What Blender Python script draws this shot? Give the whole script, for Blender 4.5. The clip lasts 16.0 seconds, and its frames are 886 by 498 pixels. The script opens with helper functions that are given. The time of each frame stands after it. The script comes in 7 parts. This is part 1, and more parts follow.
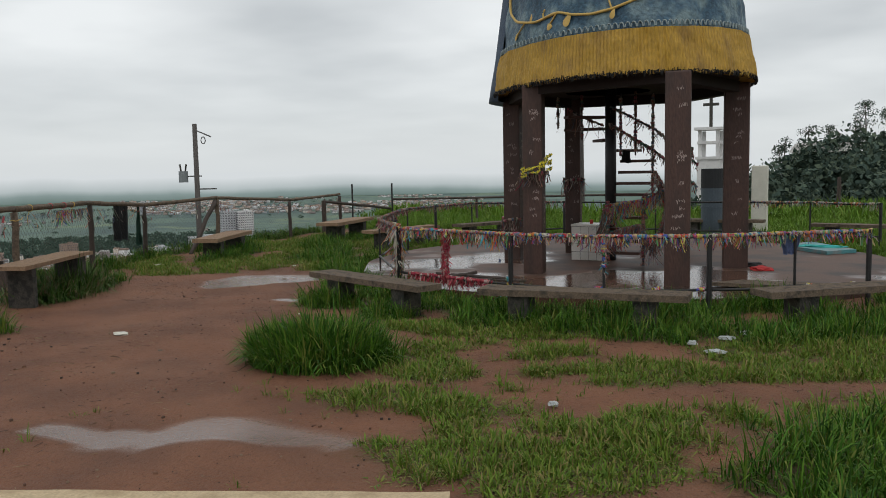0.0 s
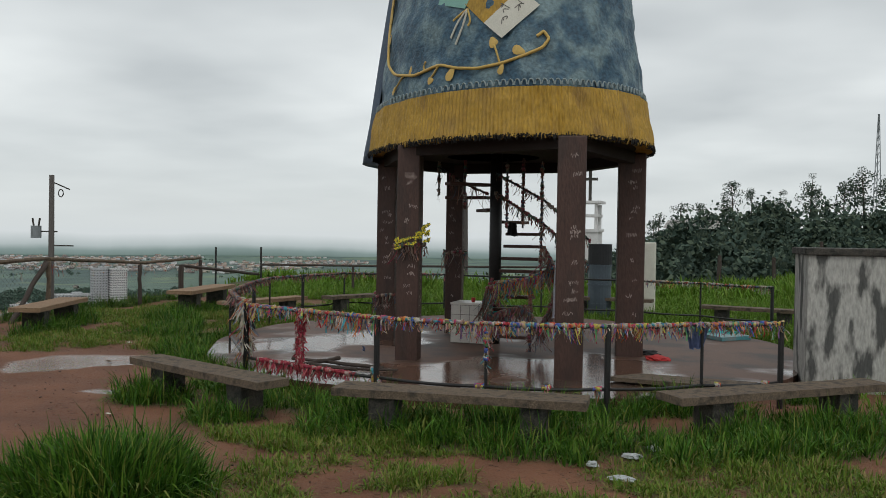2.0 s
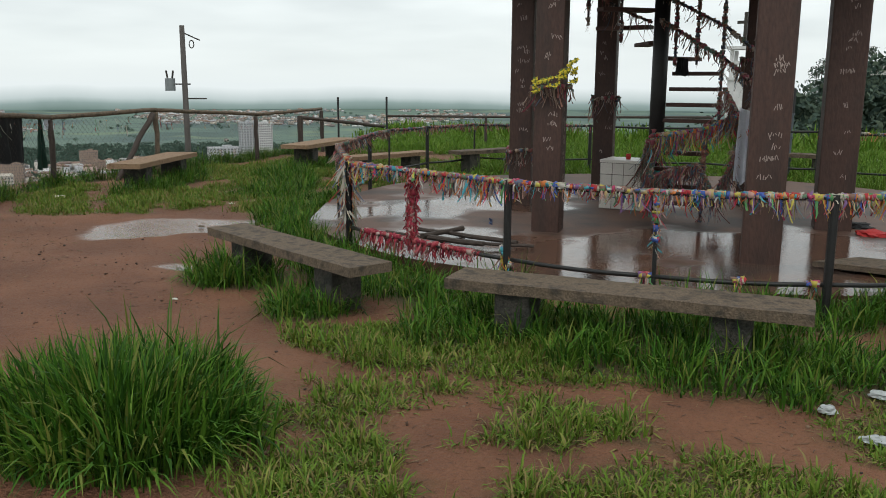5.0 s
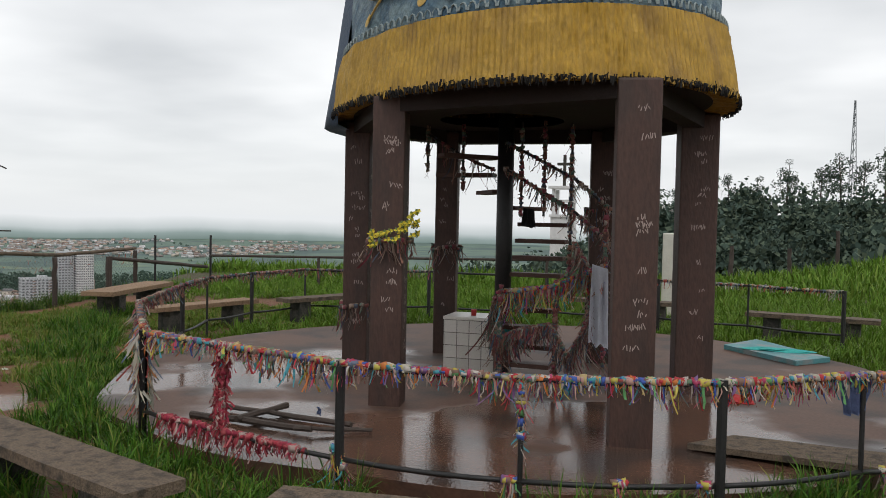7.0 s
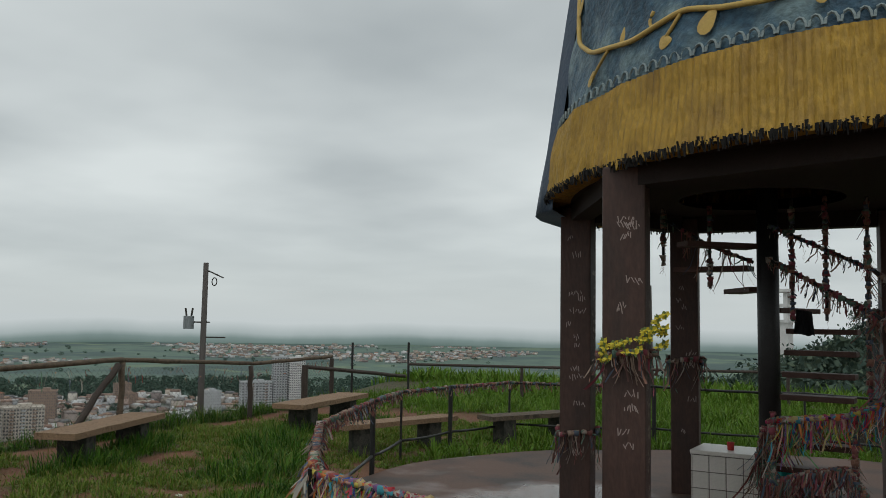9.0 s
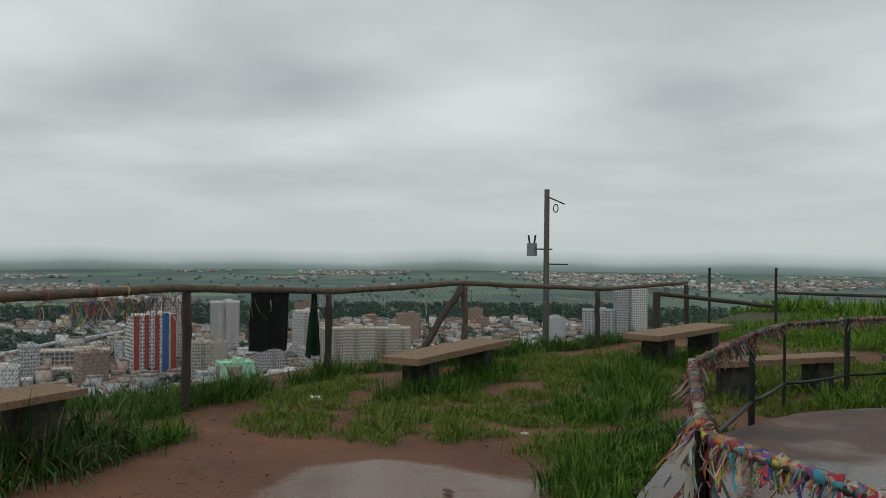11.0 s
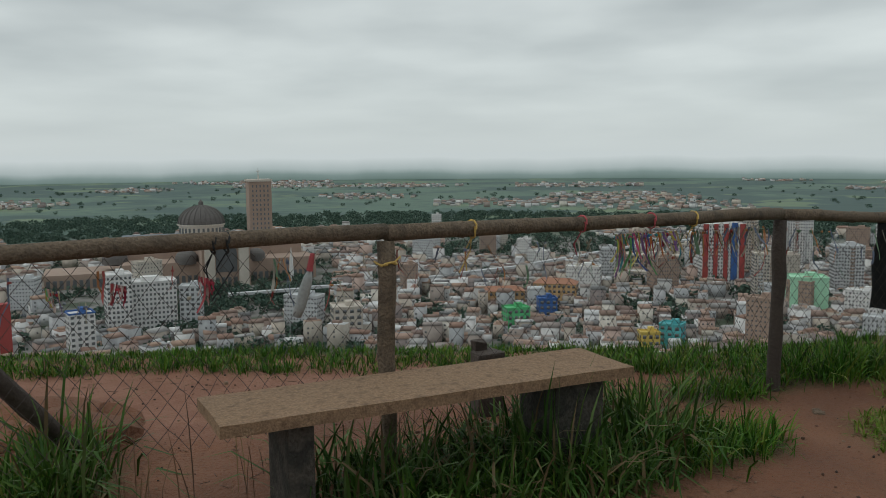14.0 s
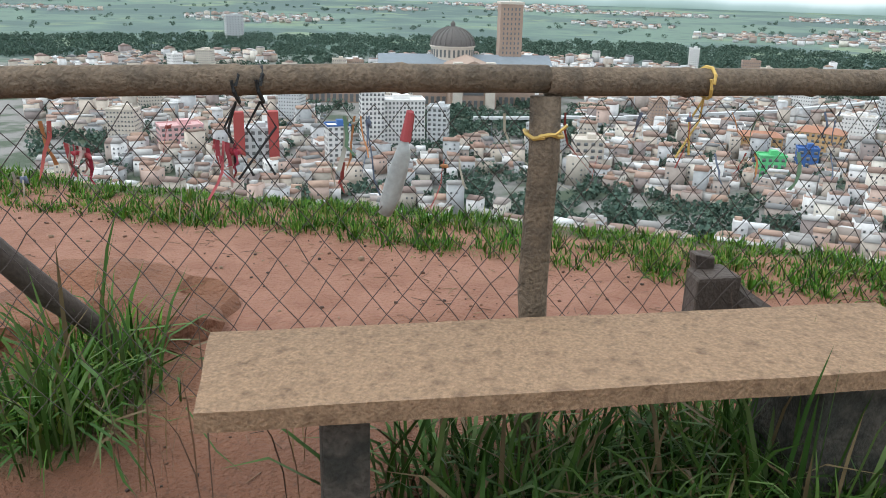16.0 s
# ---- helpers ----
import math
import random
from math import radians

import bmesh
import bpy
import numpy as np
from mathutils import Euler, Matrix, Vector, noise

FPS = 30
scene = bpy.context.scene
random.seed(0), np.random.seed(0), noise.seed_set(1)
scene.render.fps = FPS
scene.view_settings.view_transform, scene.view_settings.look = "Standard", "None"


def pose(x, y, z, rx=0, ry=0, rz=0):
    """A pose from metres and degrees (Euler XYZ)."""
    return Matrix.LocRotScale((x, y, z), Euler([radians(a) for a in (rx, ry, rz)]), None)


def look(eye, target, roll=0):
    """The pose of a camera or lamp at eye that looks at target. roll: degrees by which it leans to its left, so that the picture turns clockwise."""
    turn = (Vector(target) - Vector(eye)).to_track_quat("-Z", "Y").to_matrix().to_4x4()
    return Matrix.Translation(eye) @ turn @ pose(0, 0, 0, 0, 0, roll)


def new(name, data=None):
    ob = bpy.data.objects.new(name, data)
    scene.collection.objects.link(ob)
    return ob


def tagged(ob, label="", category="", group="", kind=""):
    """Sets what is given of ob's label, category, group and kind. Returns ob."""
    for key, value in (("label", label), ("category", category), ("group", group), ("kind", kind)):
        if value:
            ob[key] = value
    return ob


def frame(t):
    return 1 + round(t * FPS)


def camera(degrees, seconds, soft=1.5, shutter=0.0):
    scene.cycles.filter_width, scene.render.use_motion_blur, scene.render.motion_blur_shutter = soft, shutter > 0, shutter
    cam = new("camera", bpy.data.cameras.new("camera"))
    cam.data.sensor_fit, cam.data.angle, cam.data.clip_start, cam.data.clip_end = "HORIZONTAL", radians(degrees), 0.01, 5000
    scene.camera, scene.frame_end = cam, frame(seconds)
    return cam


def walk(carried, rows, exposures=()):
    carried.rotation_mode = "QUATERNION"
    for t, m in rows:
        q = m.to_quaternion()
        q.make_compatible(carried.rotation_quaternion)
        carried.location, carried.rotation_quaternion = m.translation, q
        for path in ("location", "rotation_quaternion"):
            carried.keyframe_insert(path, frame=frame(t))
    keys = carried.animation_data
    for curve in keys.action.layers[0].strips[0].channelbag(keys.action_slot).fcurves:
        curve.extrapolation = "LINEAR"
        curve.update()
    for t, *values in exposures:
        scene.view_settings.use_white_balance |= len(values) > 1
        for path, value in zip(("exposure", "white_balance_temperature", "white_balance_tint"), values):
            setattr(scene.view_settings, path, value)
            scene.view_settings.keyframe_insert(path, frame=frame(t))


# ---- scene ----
cam = camera(55.2, 16.0, soft=0.9)
PATH = [
    (0, (6.47, 4.072, 1.739), (5.467, 5.792, 1.549), -1.1),
    (0.5, (6.482, 4.301, 1.731), (5.393, 5.955, 1.456), -2.5),
    (1, (6.338, 4.838, 1.794), (5.285, 6.534, 1.664), -0.3),
    (1.5, (6.135, 5.273, 1.812), (5.233, 7.057, 1.757), 0.7),
    (2, (5.85, 5.801, 1.803), (5.087, 7.649, 1.765), 0.9),
    (2.5, (5.772, 6.183, 1.726), (4.879, 7.961, 1.519), 1.8),
    (3, (5.611, 6.461, 1.707), (4.588, 8.151, 1.396), 0.3),
    (5.5, (4.717, 8.229, 1.659), (3.694, 9.903, 1.273), 0.4),
    (6, (4.58, 8.542, 1.72), (3.76, 10.341, 1.415), 0.7),
    (6.5, (4.361, 8.793, 1.834), (3.76, 10.689, 1.623), 1.0),
    (7, (4.252, 9.068, 1.858), (3.552, 10.94, 1.785), 1.2),
    (7.5, (4.081, 9.39, 1.921), (3.181, 11.174, 2.009), 0.3),
    (8, (3.801, 9.805, 1.922), (2.84, 11.54, 2.176), -0.3),
    (10.5, (2.357, 11.509, 1.707), (0.838, 12.81, 1.65), 1.6),
    (11, (1.997, 11.696, 1.707), (0.329, 12.8, 1.698), 0.5),
    (11.5, (1.631, 11.907, 1.676), (-0.117, 12.875, 1.59), 0.4),
    (12, (1.23, 12.088, 1.568), (-0.633, 12.786, 1.357), -0.8),
    (12.5, (0.728, 12.124, 1.601), (-1.197, 12.654, 1.475), -3.1),
    (13, (0.286, 12.257, 1.582), (-1.698, 12.495, 1.489), -3.2),
    (13.5, (-0.281, 12.32, 1.663), (-2.272, 12.246, 1.483), -1.6),
    (14, (-0.795, 12.359, 1.679), (-2.778, 12.232, 1.455), -0.4),
    (14.5, (-1.309, 12.438, 1.597), (-3.256, 12.113, 1.278), 0.5),
    (15, (-1.782, 12.429, 1.557), (-3.675, 11.944, 1.133), 0.8),
    (15.5, (-2.301, 12.371, 1.576), (-4.155, 11.859, 1.028), 1.4),
    (16, (-2.738, 12.376, 1.563), (-4.527, 11.727, 0.946), 1.4),
]
EXPOSURES = [(0, 0.08, 6500, 9), (0.5, 0.28, 6500, 10), (1, 0.05, 6500, 8), (1.5, 0.05, 6480, 7), (2, 0.05, 6480, 7), (3, 0.45, 6480, 6), (5.5, 0.4, 6480, 5), (7, 0.35, 6600, 11), (8, -0.2, 6480, 6), (10.5, -0.18, 6400, 4), (11.5, -0.3, 6400, 4), (12, -0.05, 6450, 5), (12.5, -0.3, 6400, 3), (13.5, -0.15, 6400, 3), (14.5, -0.1, 6400, 3), (15, 0.5, 6400, 5), (15.5, 0.65, 6350, 6), (16, 1.25, 6150, 6)]
walk(cam, [(t, look(eye, target, roll)) for t, eye, target, roll in PATH], EXPOSURES)

# ---- light ----
SUN_EL, SUN_ROT = radians(55), radians(150)
world = bpy.data.worlds.new("overcast_sky")
scene.world = world
world.use_nodes = True
wn, wl = world.node_tree.nodes, world.node_tree.links
wn.clear()
w_out, w_bg = wn.new("ShaderNodeOutputWorld"), wn.new("ShaderNodeBackground")
sky = wn.new("ShaderNodeTexSky")
sky.sky_type, sky.sun_disc, sky.sun_elevation, sky.sun_rotation = "NISHITA", False, SUN_EL, SUN_ROT
sky_dim = wn.new("ShaderNodeMixRGB")
sky_dim.blend_type, sky_dim.inputs[0].default_value = "MULTIPLY", 1.0
sky_dim.inputs[2].default_value = (0.1, 0.1, 0.1, 1)
wl.new(sky.outputs[0], sky_dim.inputs[1])
w_tc, w_sep = wn.new("ShaderNodeTexCoord"), wn.new("ShaderNodeSeparateXYZ")
wl.new(w_tc.outputs["Generated"], w_sep.inputs[0])


def w_math(op, a, b, clamp=False):
    n = wn.new("ShaderNodeMath")
    n.operation, n.use_clamp = op, clamp
    for i, v in enumerate((a, b)):
        if isinstance(v, (int, float)):
            n.inputs[i].default_value = v
        else:
            wl.new(v, n.inputs[i])
    return n.outputs[0]


w_den = w_math("ADD", w_math("MAXIMUM", w_sep.outputs[2], 0.0), 0.13)
w_comb = wn.new("ShaderNodeCombineXYZ")
wl.new(w_math("DIVIDE", w_sep.outputs[0], w_den), w_comb.inputs[0])
wl.new(w_math("DIVIDE", w_sep.outputs[1], w_den), w_comb.inputs[1])
w_noise = wn.new("ShaderNodeTexNoise")
w_noise.inputs["Scale"].default_value, w_noise.inputs["Detail"].default_value = 0.85, 4
w_noise.inputs["Roughness"].default_value = 0.42
wl.new(w_comb.outputs[0], w_noise.inputs["Vector"])
w_ramp = wn.new("ShaderNodeValToRGB")
w_ramp.color_ramp.elements[0].position, w_ramp.color_ramp.elements[0].color = 0.30, (0.475, 0.50, 0.52, 1)
w_ramp.color_ramp.elements[1].position, w_ramp.color_ramp.elements[1].color = 0.68, (0.83, 0.85, 0.86, 1)
wl.new(w_noise.outputs[0], w_ramp.inputs[0])
# the low layer of mist whitens towards the horizon
w_mist = wn.new("ShaderNodeMixRGB")
w_mist.inputs[2].default_value = (0.66, 0.69, 0.71, 1)
wl.new(w_math("SUBTRACT", 1.0, w_math("MULTIPLY", w_sep.outputs[2], 7.0), True), w_mist.inputs[0])
wl.new(w_ramp.outputs[0], w_mist.inputs[1])
w_mix = wn.new("ShaderNodeMixRGB")
w_mix.inputs[0].default_value = 0.94
wl.new(sky_dim.outputs[0], w_mix.inputs[1])
wl.new(w_mist.outputs[0], w_mix.inputs[2])
wl.new(w_mix.outputs[0], w_bg.inputs[0])
w_bg.inputs[1].default_value = 1.0
wl.new(w_bg.outputs[0], w_out.inputs[0])
sun = new("sun", bpy.data.lights.new("sun", "SUN"))
sun.data.energy, sun.data.angle, sun.data.color = 0.55, radians(25), (1.0, 0.97, 0.93)
sun.matrix_world = look((0, 0, 60), (0 - math.sin(SUN_ROT) * 34, 0 - math.cos(SUN_ROT) * 34, 11))

# ---- materials ----
MATS = {}


def mat(name, base=(0.5, 0.5, 0.5), rough=0.8, metal=0.0, vary=0.25, scale=6.0, fine=60.0, bump=0.2, second=None, second_at=(0.5, 0.6), island=0.0, per_object=0.0, spec=0.5, stretch=(1, 1, 1)):
    """A surface with two scales of variation, an optional second colour in patches and a bump."""
    m = bpy.data.materials.new(name)
    m.use_nodes = True
    n, l = m.node_tree.nodes, m.node_tree.links
    b = n["Principled BSDF"]
    b.inputs["Roughness"].default_value, b.inputs["Metallic"].default_value = rough, metal
    b.inputs["Specular IOR Level"].default_value = spec
    tc, mp = n.new("ShaderNodeTexCoord"), n.new("ShaderNodeMapping")
    mp.inputs["Scale"].default_value = stretch
    l.new(tc.outputs["Object"], mp.inputs[0])

    def noise_at(s, detail=4):
        t = n.new("ShaderNodeTexNoise")
        t.inputs["Scale"].default_value, t.inputs["Detail"].default_value = s, detail
        l.new(mp.outputs[0], t.inputs["Vector"])
        return t.outputs[0]

    big, small = noise_at(scale), noise_at(fine, 3)
    col = n.new("ShaderNodeMixRGB")
    col.inputs[1].default_value, col.inputs[2].default_value = (*base, 1), (*(second or base), 1)
    if second:
        r = n.new("ShaderNodeMapRange")
        r.inputs["From Min"].default_value, r.inputs["From Max"].default_value = second_at
        l.new(big, r.inputs[0])
        l.new(r.outputs[0], col.inputs[0])
    hsv = n.new("ShaderNodeHueSaturation")
    l.new(col.outputs[0], hsv.inputs["Color"])
    add = n.new("ShaderNodeMath")
    add.operation = "ADD"
    l.new(big, add.inputs[0])
    l.new(small, add.inputs[1])
    src = add.outputs[0]
    amount = vary
    if island or per_object:
        if island:
            g = n.new("ShaderNodeNewGeometry")
            rnd, k = g.outputs["Random Per Island"], island
        else:
            g = n.new("ShaderNodeObjectInfo")
            rnd, k = g.outputs["Random"], per_object
        mad = n.new("ShaderNodeMath")
        mad.operation = "MULTIPLY_ADD"
        mad.inputs[1].default_value = k / max(vary, 0.01)
        l.new(rnd, mad.inputs[0])
        l.new(src, mad.inputs[2])
        sub = n.new("ShaderNodeMath")
        sub.operation, sub.inputs[1].default_value = "SUBTRACT", 0.5 * k / max(vary, 0.01)
        l.new(mad.outputs[0], sub.inputs[0])
        src = sub.outputs[0]
    mr = n.new("ShaderNodeMapRange")
    mr.clamp = False
    mr.inputs["From Min"].default_value, mr.inputs["From Max"].default_value = 0.5, 1.5
    mr.inputs["To Min"].default_value, mr.inputs["To Max"].default_value = 1 - amount, 1 + amount
    l.new(src, mr.inputs[0])
    l.new(mr.outputs[0], hsv.inputs["Value"])
    l.new(hsv.outputs[0], b.inputs["Base Color"])
    if bump:
        bp = n.new("ShaderNodeBump")
        bp.inputs["Strength"].default_value, bp.inputs["Distance"].default_value = bump, 0.02
        l.new(add.outputs[0], bp.inputs["Height"])
        l.new(bp.outputs[0], b.inputs["Normal"])
    MATS[name] = m
    return m


def palette(name, colours, rough=0.8, by="island", strength=0.15):
    """One of a few colours for every island or object."""
    m = bpy.data.materials.new(name)
    m.use_nodes = True
    n, l = m.node_tree.nodes, m.node_tree.links
    b = n["Principled BSDF"]
    b.inputs["Roughness"].default_value = rough
    if by == "island":
        rnd = n.new("ShaderNodeNewGeometry").outputs["Random Per Island"]
    else:
        rnd = n.new("ShaderNodeObjectInfo").outputs["Random"]
    r = n.new("ShaderNodeValToRGB")
    r.color_ramp.interpolation = "CONSTANT"
    for i, c in enumerate(colours):
        e = r.color_ramp.elements[i] if i < 2 else r.color_ramp.elements.new(i / len(colours))
        e.position, e.color = i / len(colours), (*c, 1)
    l.new(rnd, r.inputs[0])
    t = n.new("ShaderNodeTexNoise")
    tc = n.new("ShaderNodeTexCoord")
    l.new(tc.outputs["Object"], t.inputs["Vector"])
    t.inputs["Scale"].default_value = 3.0 if rough < 0.95 else 0.3
    mr = n.new("ShaderNodeMapRange")
    mr.inputs["To Min"].default_value, mr.inputs["To Max"].default_value = 1 - strength, 1 + strength
    l.new(t.outputs[0], mr.inputs[0])
    h = n.new("ShaderNodeHueSaturation")
    l.new(r.outputs[0], h.inputs["Color"])
    l.new(mr.outputs[0], h.inputs["Value"])
    l.new(h.outputs[0], b.inputs["Base Color"])
    MATS[name] = m
    return m


M_PILLAR = mat("brown_painted_concrete", (0.070, 0.034, 0.025), 0.6, vary=0.5, scale=4, fine=45, bump=0.35, second=(0.040, 0.022, 0.017), second_at=(0.46, 0.66), stretch=(1, 1, 0.3))
# near black: the shade under the mantle is put into this colour
M_UNDER_SHADE = mat("shade_dark_underside", (0.022, 0.014, 0.012), 0.9, vary=0.4, scale=3)
M_BLUE = mat("blue_painted_cement", (0.040, 0.098, 0.150), 0.6, vary=0.8, scale=3.2, fine=20, bump=1.0, second=(0.125, 0.185, 0.200), second_at=(0.44, 0.62))
M_NAVY = mat("dark_blue_cement", (0.025, 0.05, 0.09), 0.6, vary=0.3, scale=2, fine=25, bump=0.5)
M_YELLOW = mat("ochre_yellow_cement", (0.42, 0.25, 0.028), 0.6, vary=0.5, scale=4, fine=34, bump=0.9, second=(0.20, 0.115, 0.02), second_at=(0.50, 0.72), stretch=(1, 1, 0.35))
M_GOLD = mat("ochre_relief_paint", (0.55, 0.37, 0.10), 0.6, vary=0.2, scale=9)
M_BRAID = mat("pale_blue_grey_paint", (0.24, 0.29, 0.29), 0.7, vary=0.3, scale=8)
M_MOULD = mat("black_mould", (0.012, 0.011, 0.010), 0.95, vary=0.3, scale=10)
M_CREAM = mat("cream_paint", (0.62, 0.60, 0.52), 0.7, vary=0.15, scale=5)
M_GREY_INK = mat("dark_line_paint", (0.12, 0.11, 0.10), 0.8, vary=0.1)
M_TEAL = mat("pale_teal_paint", (0.22, 0.42, 0.36), 0.7, vary=0.15)
M_SCRATCH = mat("chalky_scratches", (0.36, 0.29, 0.26), 0.9, vary=0.2)
M_IRON = mat("black_iron_pipe", (0.025, 0.024, 0.024), 0.45, metal=0.3, vary=0.3, scale=12)
M_RUST = mat("rust_brown_steel", (0.075, 0.032, 0.022), 0.6, vary=0.4, scale=9)
M_BENCH = mat("weathered_bench_concrete", (0.165, 0.122, 0.086), 0.85, vary=0.7, scale=11, fine=70, bump=0.7, second=(0.052, 0.042, 0.033), second_at=(0.44, 0.66), spec=0.3)
M_BENCH_TAN = mat("tan_bench_concrete", (0.30, 0.195, 0.120), 0.8, vary=0.6, scale=21.0, fine=90, bump=0.5, second=(0.135, 0.085, 0.052), second_at=(0.46, 0.70), spec=0.3)
M_BENCH_PALE = mat("pale_bench_concrete", (0.52, 0.40, 0.25), 0.8, vary=0.35, scale=6, fine=70, bump=0.4, second=(0.34, 0.25, 0.15), second_at=(0.5, 0.7), spec=0.3)
M_BLOCK = mat("mossy_block_concrete", (0.075, 0.066, 0.055), 0.85, vary=0.8, scale=9, fine=60, bump=0.6, second=(0.024, 0.024, 0.020), second_at=(0.44, 0.58))
M_LOG = mat("weathered_log", (0.175, 0.130, 0.092), 0.8, vary=0.65, scale=11, fine=75, bump=0.7, second=(0.080, 0.062, 0.046), second_at=(0.44, 0.66), spec=0.3)
M_LOG_DARK = mat("dark_log", (0.055, 0.04, 0.032), 0.8, vary=0.4, scale=6, fine=50, bump=0.5)
M_WIRE = mat("rusty_wire", (0.055, 0.04, 0.035), 0.6, metal=0.2, vary=0.3)
M_POLE = mat("grey_timber_pole", (0.085, 0.075, 0.068), 0.8, vary=0.3, scale=4, stretch=(1, 1, 0.2))
M_GREYMETAL = mat("grey_painted_metal", (0.22, 0.24, 0.25), 0.5, vary=0.2)
M_STELE = mat("stained_old_render", (0.44, 0.43, 0.40), 0.85, vary=0.5, scale=5.0, fine=34, bump=0.6, second=(0.075, 0.076, 0.072), second_at=(0.50, 0.60), stretch=(1, 1, 0.3))
M_TILE = mat("white_glazed_tile", (0.62, 0.58, 0.53), 0.3, vary=0.12, scale=4, per_object=0.1)
M_GROUT = mat("dark_grout", (0.18, 0.15, 0.13), 0.9, vary=0.2)
M_TARP = mat("turquoise_board", (0.075, 0.25, 0.27), 0.5, vary=0.4, scale=3, second=(0.17, 0.21, 0.21), second_at=(0.48, 0.6))
M_TARP2 = mat("turquoise_cloth", (0.03, 0.36, 0.33), 0.7, vary=0.3)
M_BLACKCLOTH = mat("black_cloth", (0.018, 0.019, 0.021), 0.8, vary=0.3, scale=8)
M_GREENCLOTH = mat("dark_green_netting", (0.012, 0.045, 0.028), 0.8, vary=0.4, scale=12)
M_WHITECLOTH = mat("white_cloth", (0.62, 0.63, 0.68), 0.85, vary=0.15, scale=8)
M_REDCLOTH = mat("red_cloth", (0.42, 0.03, 0.03), 0.85, vary=0.2)
M_BLUECLOTH = mat("faded_blue_cloth", (0.10, 0.13, 0.24), 0.85, vary=0.3)
M_PLASTIC = mat("clear_dirty_plastic", (0.40, 0.42, 0.42), 0.3, vary=0.25, scale=10)
M_BARREL = mat("blue_grey_barrel", (0.06, 0.08, 0.10), 0.5, vary=0.35, scale=4, stretch=(1, 1, 0.3))
M_FLOWER = palette("yellow_petals", [(0.55, 0.40, 0.02), (0.62, 0.50, 0.04), (0.40, 0.30, 0.02), (0.12, 0.16, 0.03)], 0.7)
RIB_COLS = [(0.42, 0.03, 0.04), (0.52, 0.16, 0.04), (0.45, 0.34, 0.16), (0.05, 0.10, 0.36), (0.06, 0.28, 0.34), (0.46, 0.42, 0.38), (0.40, 0.05, 0.12), (0.10, 0.28, 0.10), (0.45, 0.26, 0.22), (0.18, 0.09, 0.22), (0.22, 0.13, 0.10), (0.50, 0.42, 0.08), (0.30, 0.24, 0.21)]
M_RIB = palette("faded_ribbons", RIB_COLS, 0.75)
M_RIB_RED = palette("red_ribbons", [(0.36, 0.03, 0.05), (0.30, 0.02, 0.05), (0.42, 0.08, 0.09), (0.22, 0.02, 0.03), (0.42, 0.30, 0.27)], 0.75)
M_RIB_DULL = palette("rain_dulled_ribbons", [(0.20, 0.07, 0.06), (0.26, 0.13, 0.09), (0.12, 0.06, 0.05), (0.28, 0.20, 0.15), (0.33, 0.28, 0.24), (0.08, 0.10, 0.14), (0.10, 0.16, 0.12), (0.25, 0.06, 0.08)], 0.8)
M_RIB_PALE = palette("pale_ribbons", [(0.42, 0.38, 0.30), (0.35, 0.33, 0.28), (0.28, 0.24, 0.18), (0.45, 0.20, 0.08), (0.30, 0.06, 0.05), (0.12, 0.20, 0.12), (0.14, 0.17, 0.24)], 0.8)


def grass_mat(name, cols, rough=0.55):
    m = palette(name, cols, rough, strength=0.25)
    m.node_tree.nodes["Principled BSDF"].inputs["Specular IOR Level"].default_value = 0.14
    return m


M_GRASS = grass_mat("grass_blades", [(0.040, 0.112, 0.011), (0.068, 0.160, 0.016), (0.022, 0.064, 0.008), (0.112, 0.195, 0.025), (0.050, 0.128, 0.012), (0.150, 0.175, 0.036), (0.030, 0.084, 0.009), (0.085, 0.180, 0.019)])
M_GRASS_LOW = grass_mat("short_grass", [(0.145, 0.212, 0.030), (0.102, 0.170, 0.021), (0.187, 0.204, 0.043), (0.076, 0.140, 0.017), (0.221, 0.178, 0.068), (0.119, 0.196, 0.024)])
M_GRASS_MEADOW = grass_mat("meadow_grass", [(0.10, 0.20, 0.02), (0.12, 0.22, 0.025), (0.085, 0.17, 0.018), (0.15, 0.22, 0.035), (0.11, 0.19, 0.022)])
M_GRASS_DRY = grass_mat("drying_grass", [(0.045, 0.095, 0.018), (0.03, 0.070, 0.014), (0.070, 0.125, 0.026), (0.15, 0.11, 0.06), (0.035, 0.080, 0.014), (0.060, 0.12, 0.02), (0.10, 0.15, 0.05)])
# both far leaf palettes are greyed and lightened, with haze painted into them
M_LEAF = grass_mat("tree_leaves", [(0.060, 0.090, 0.070), (0.076, 0.108, 0.078), (0.050, 0.078, 0.062), (0.092, 0.120, 0.082)], 0.8)
M_LEAF_CITY = grass_mat("city_tree_leaves", [(0.070, 0.112, 0.086), (0.084, 0.122, 0.092), (0.060, 0.098, 0.078)], 0.8)
M_BARK = mat("bark", (0.07, 0.055, 0.045), 0.9, vary=0.3)

# the ground: red earth, worn turf, wet patches, far fields
M_GROUND = bpy.data.materials.new("red_earth_and_fields")
M_GROUND.use_nodes = True
gn, gl = M_GROUND.node_tree.nodes, M_GROUND.node_tree.links
gb = gn["Principled BSDF"]


def g_noise(s, d=5, rough=0.55):
    t = gn.new("ShaderNodeTexNoise")
    t.inputs["Scale"].default_value, t.inputs["Detail"].default_value, t.inputs["Roughness"].default_value = s, d, rough
    gl.new(g_tc.outputs["Object"], t.inputs["Vector"])
    return t.outputs[0]


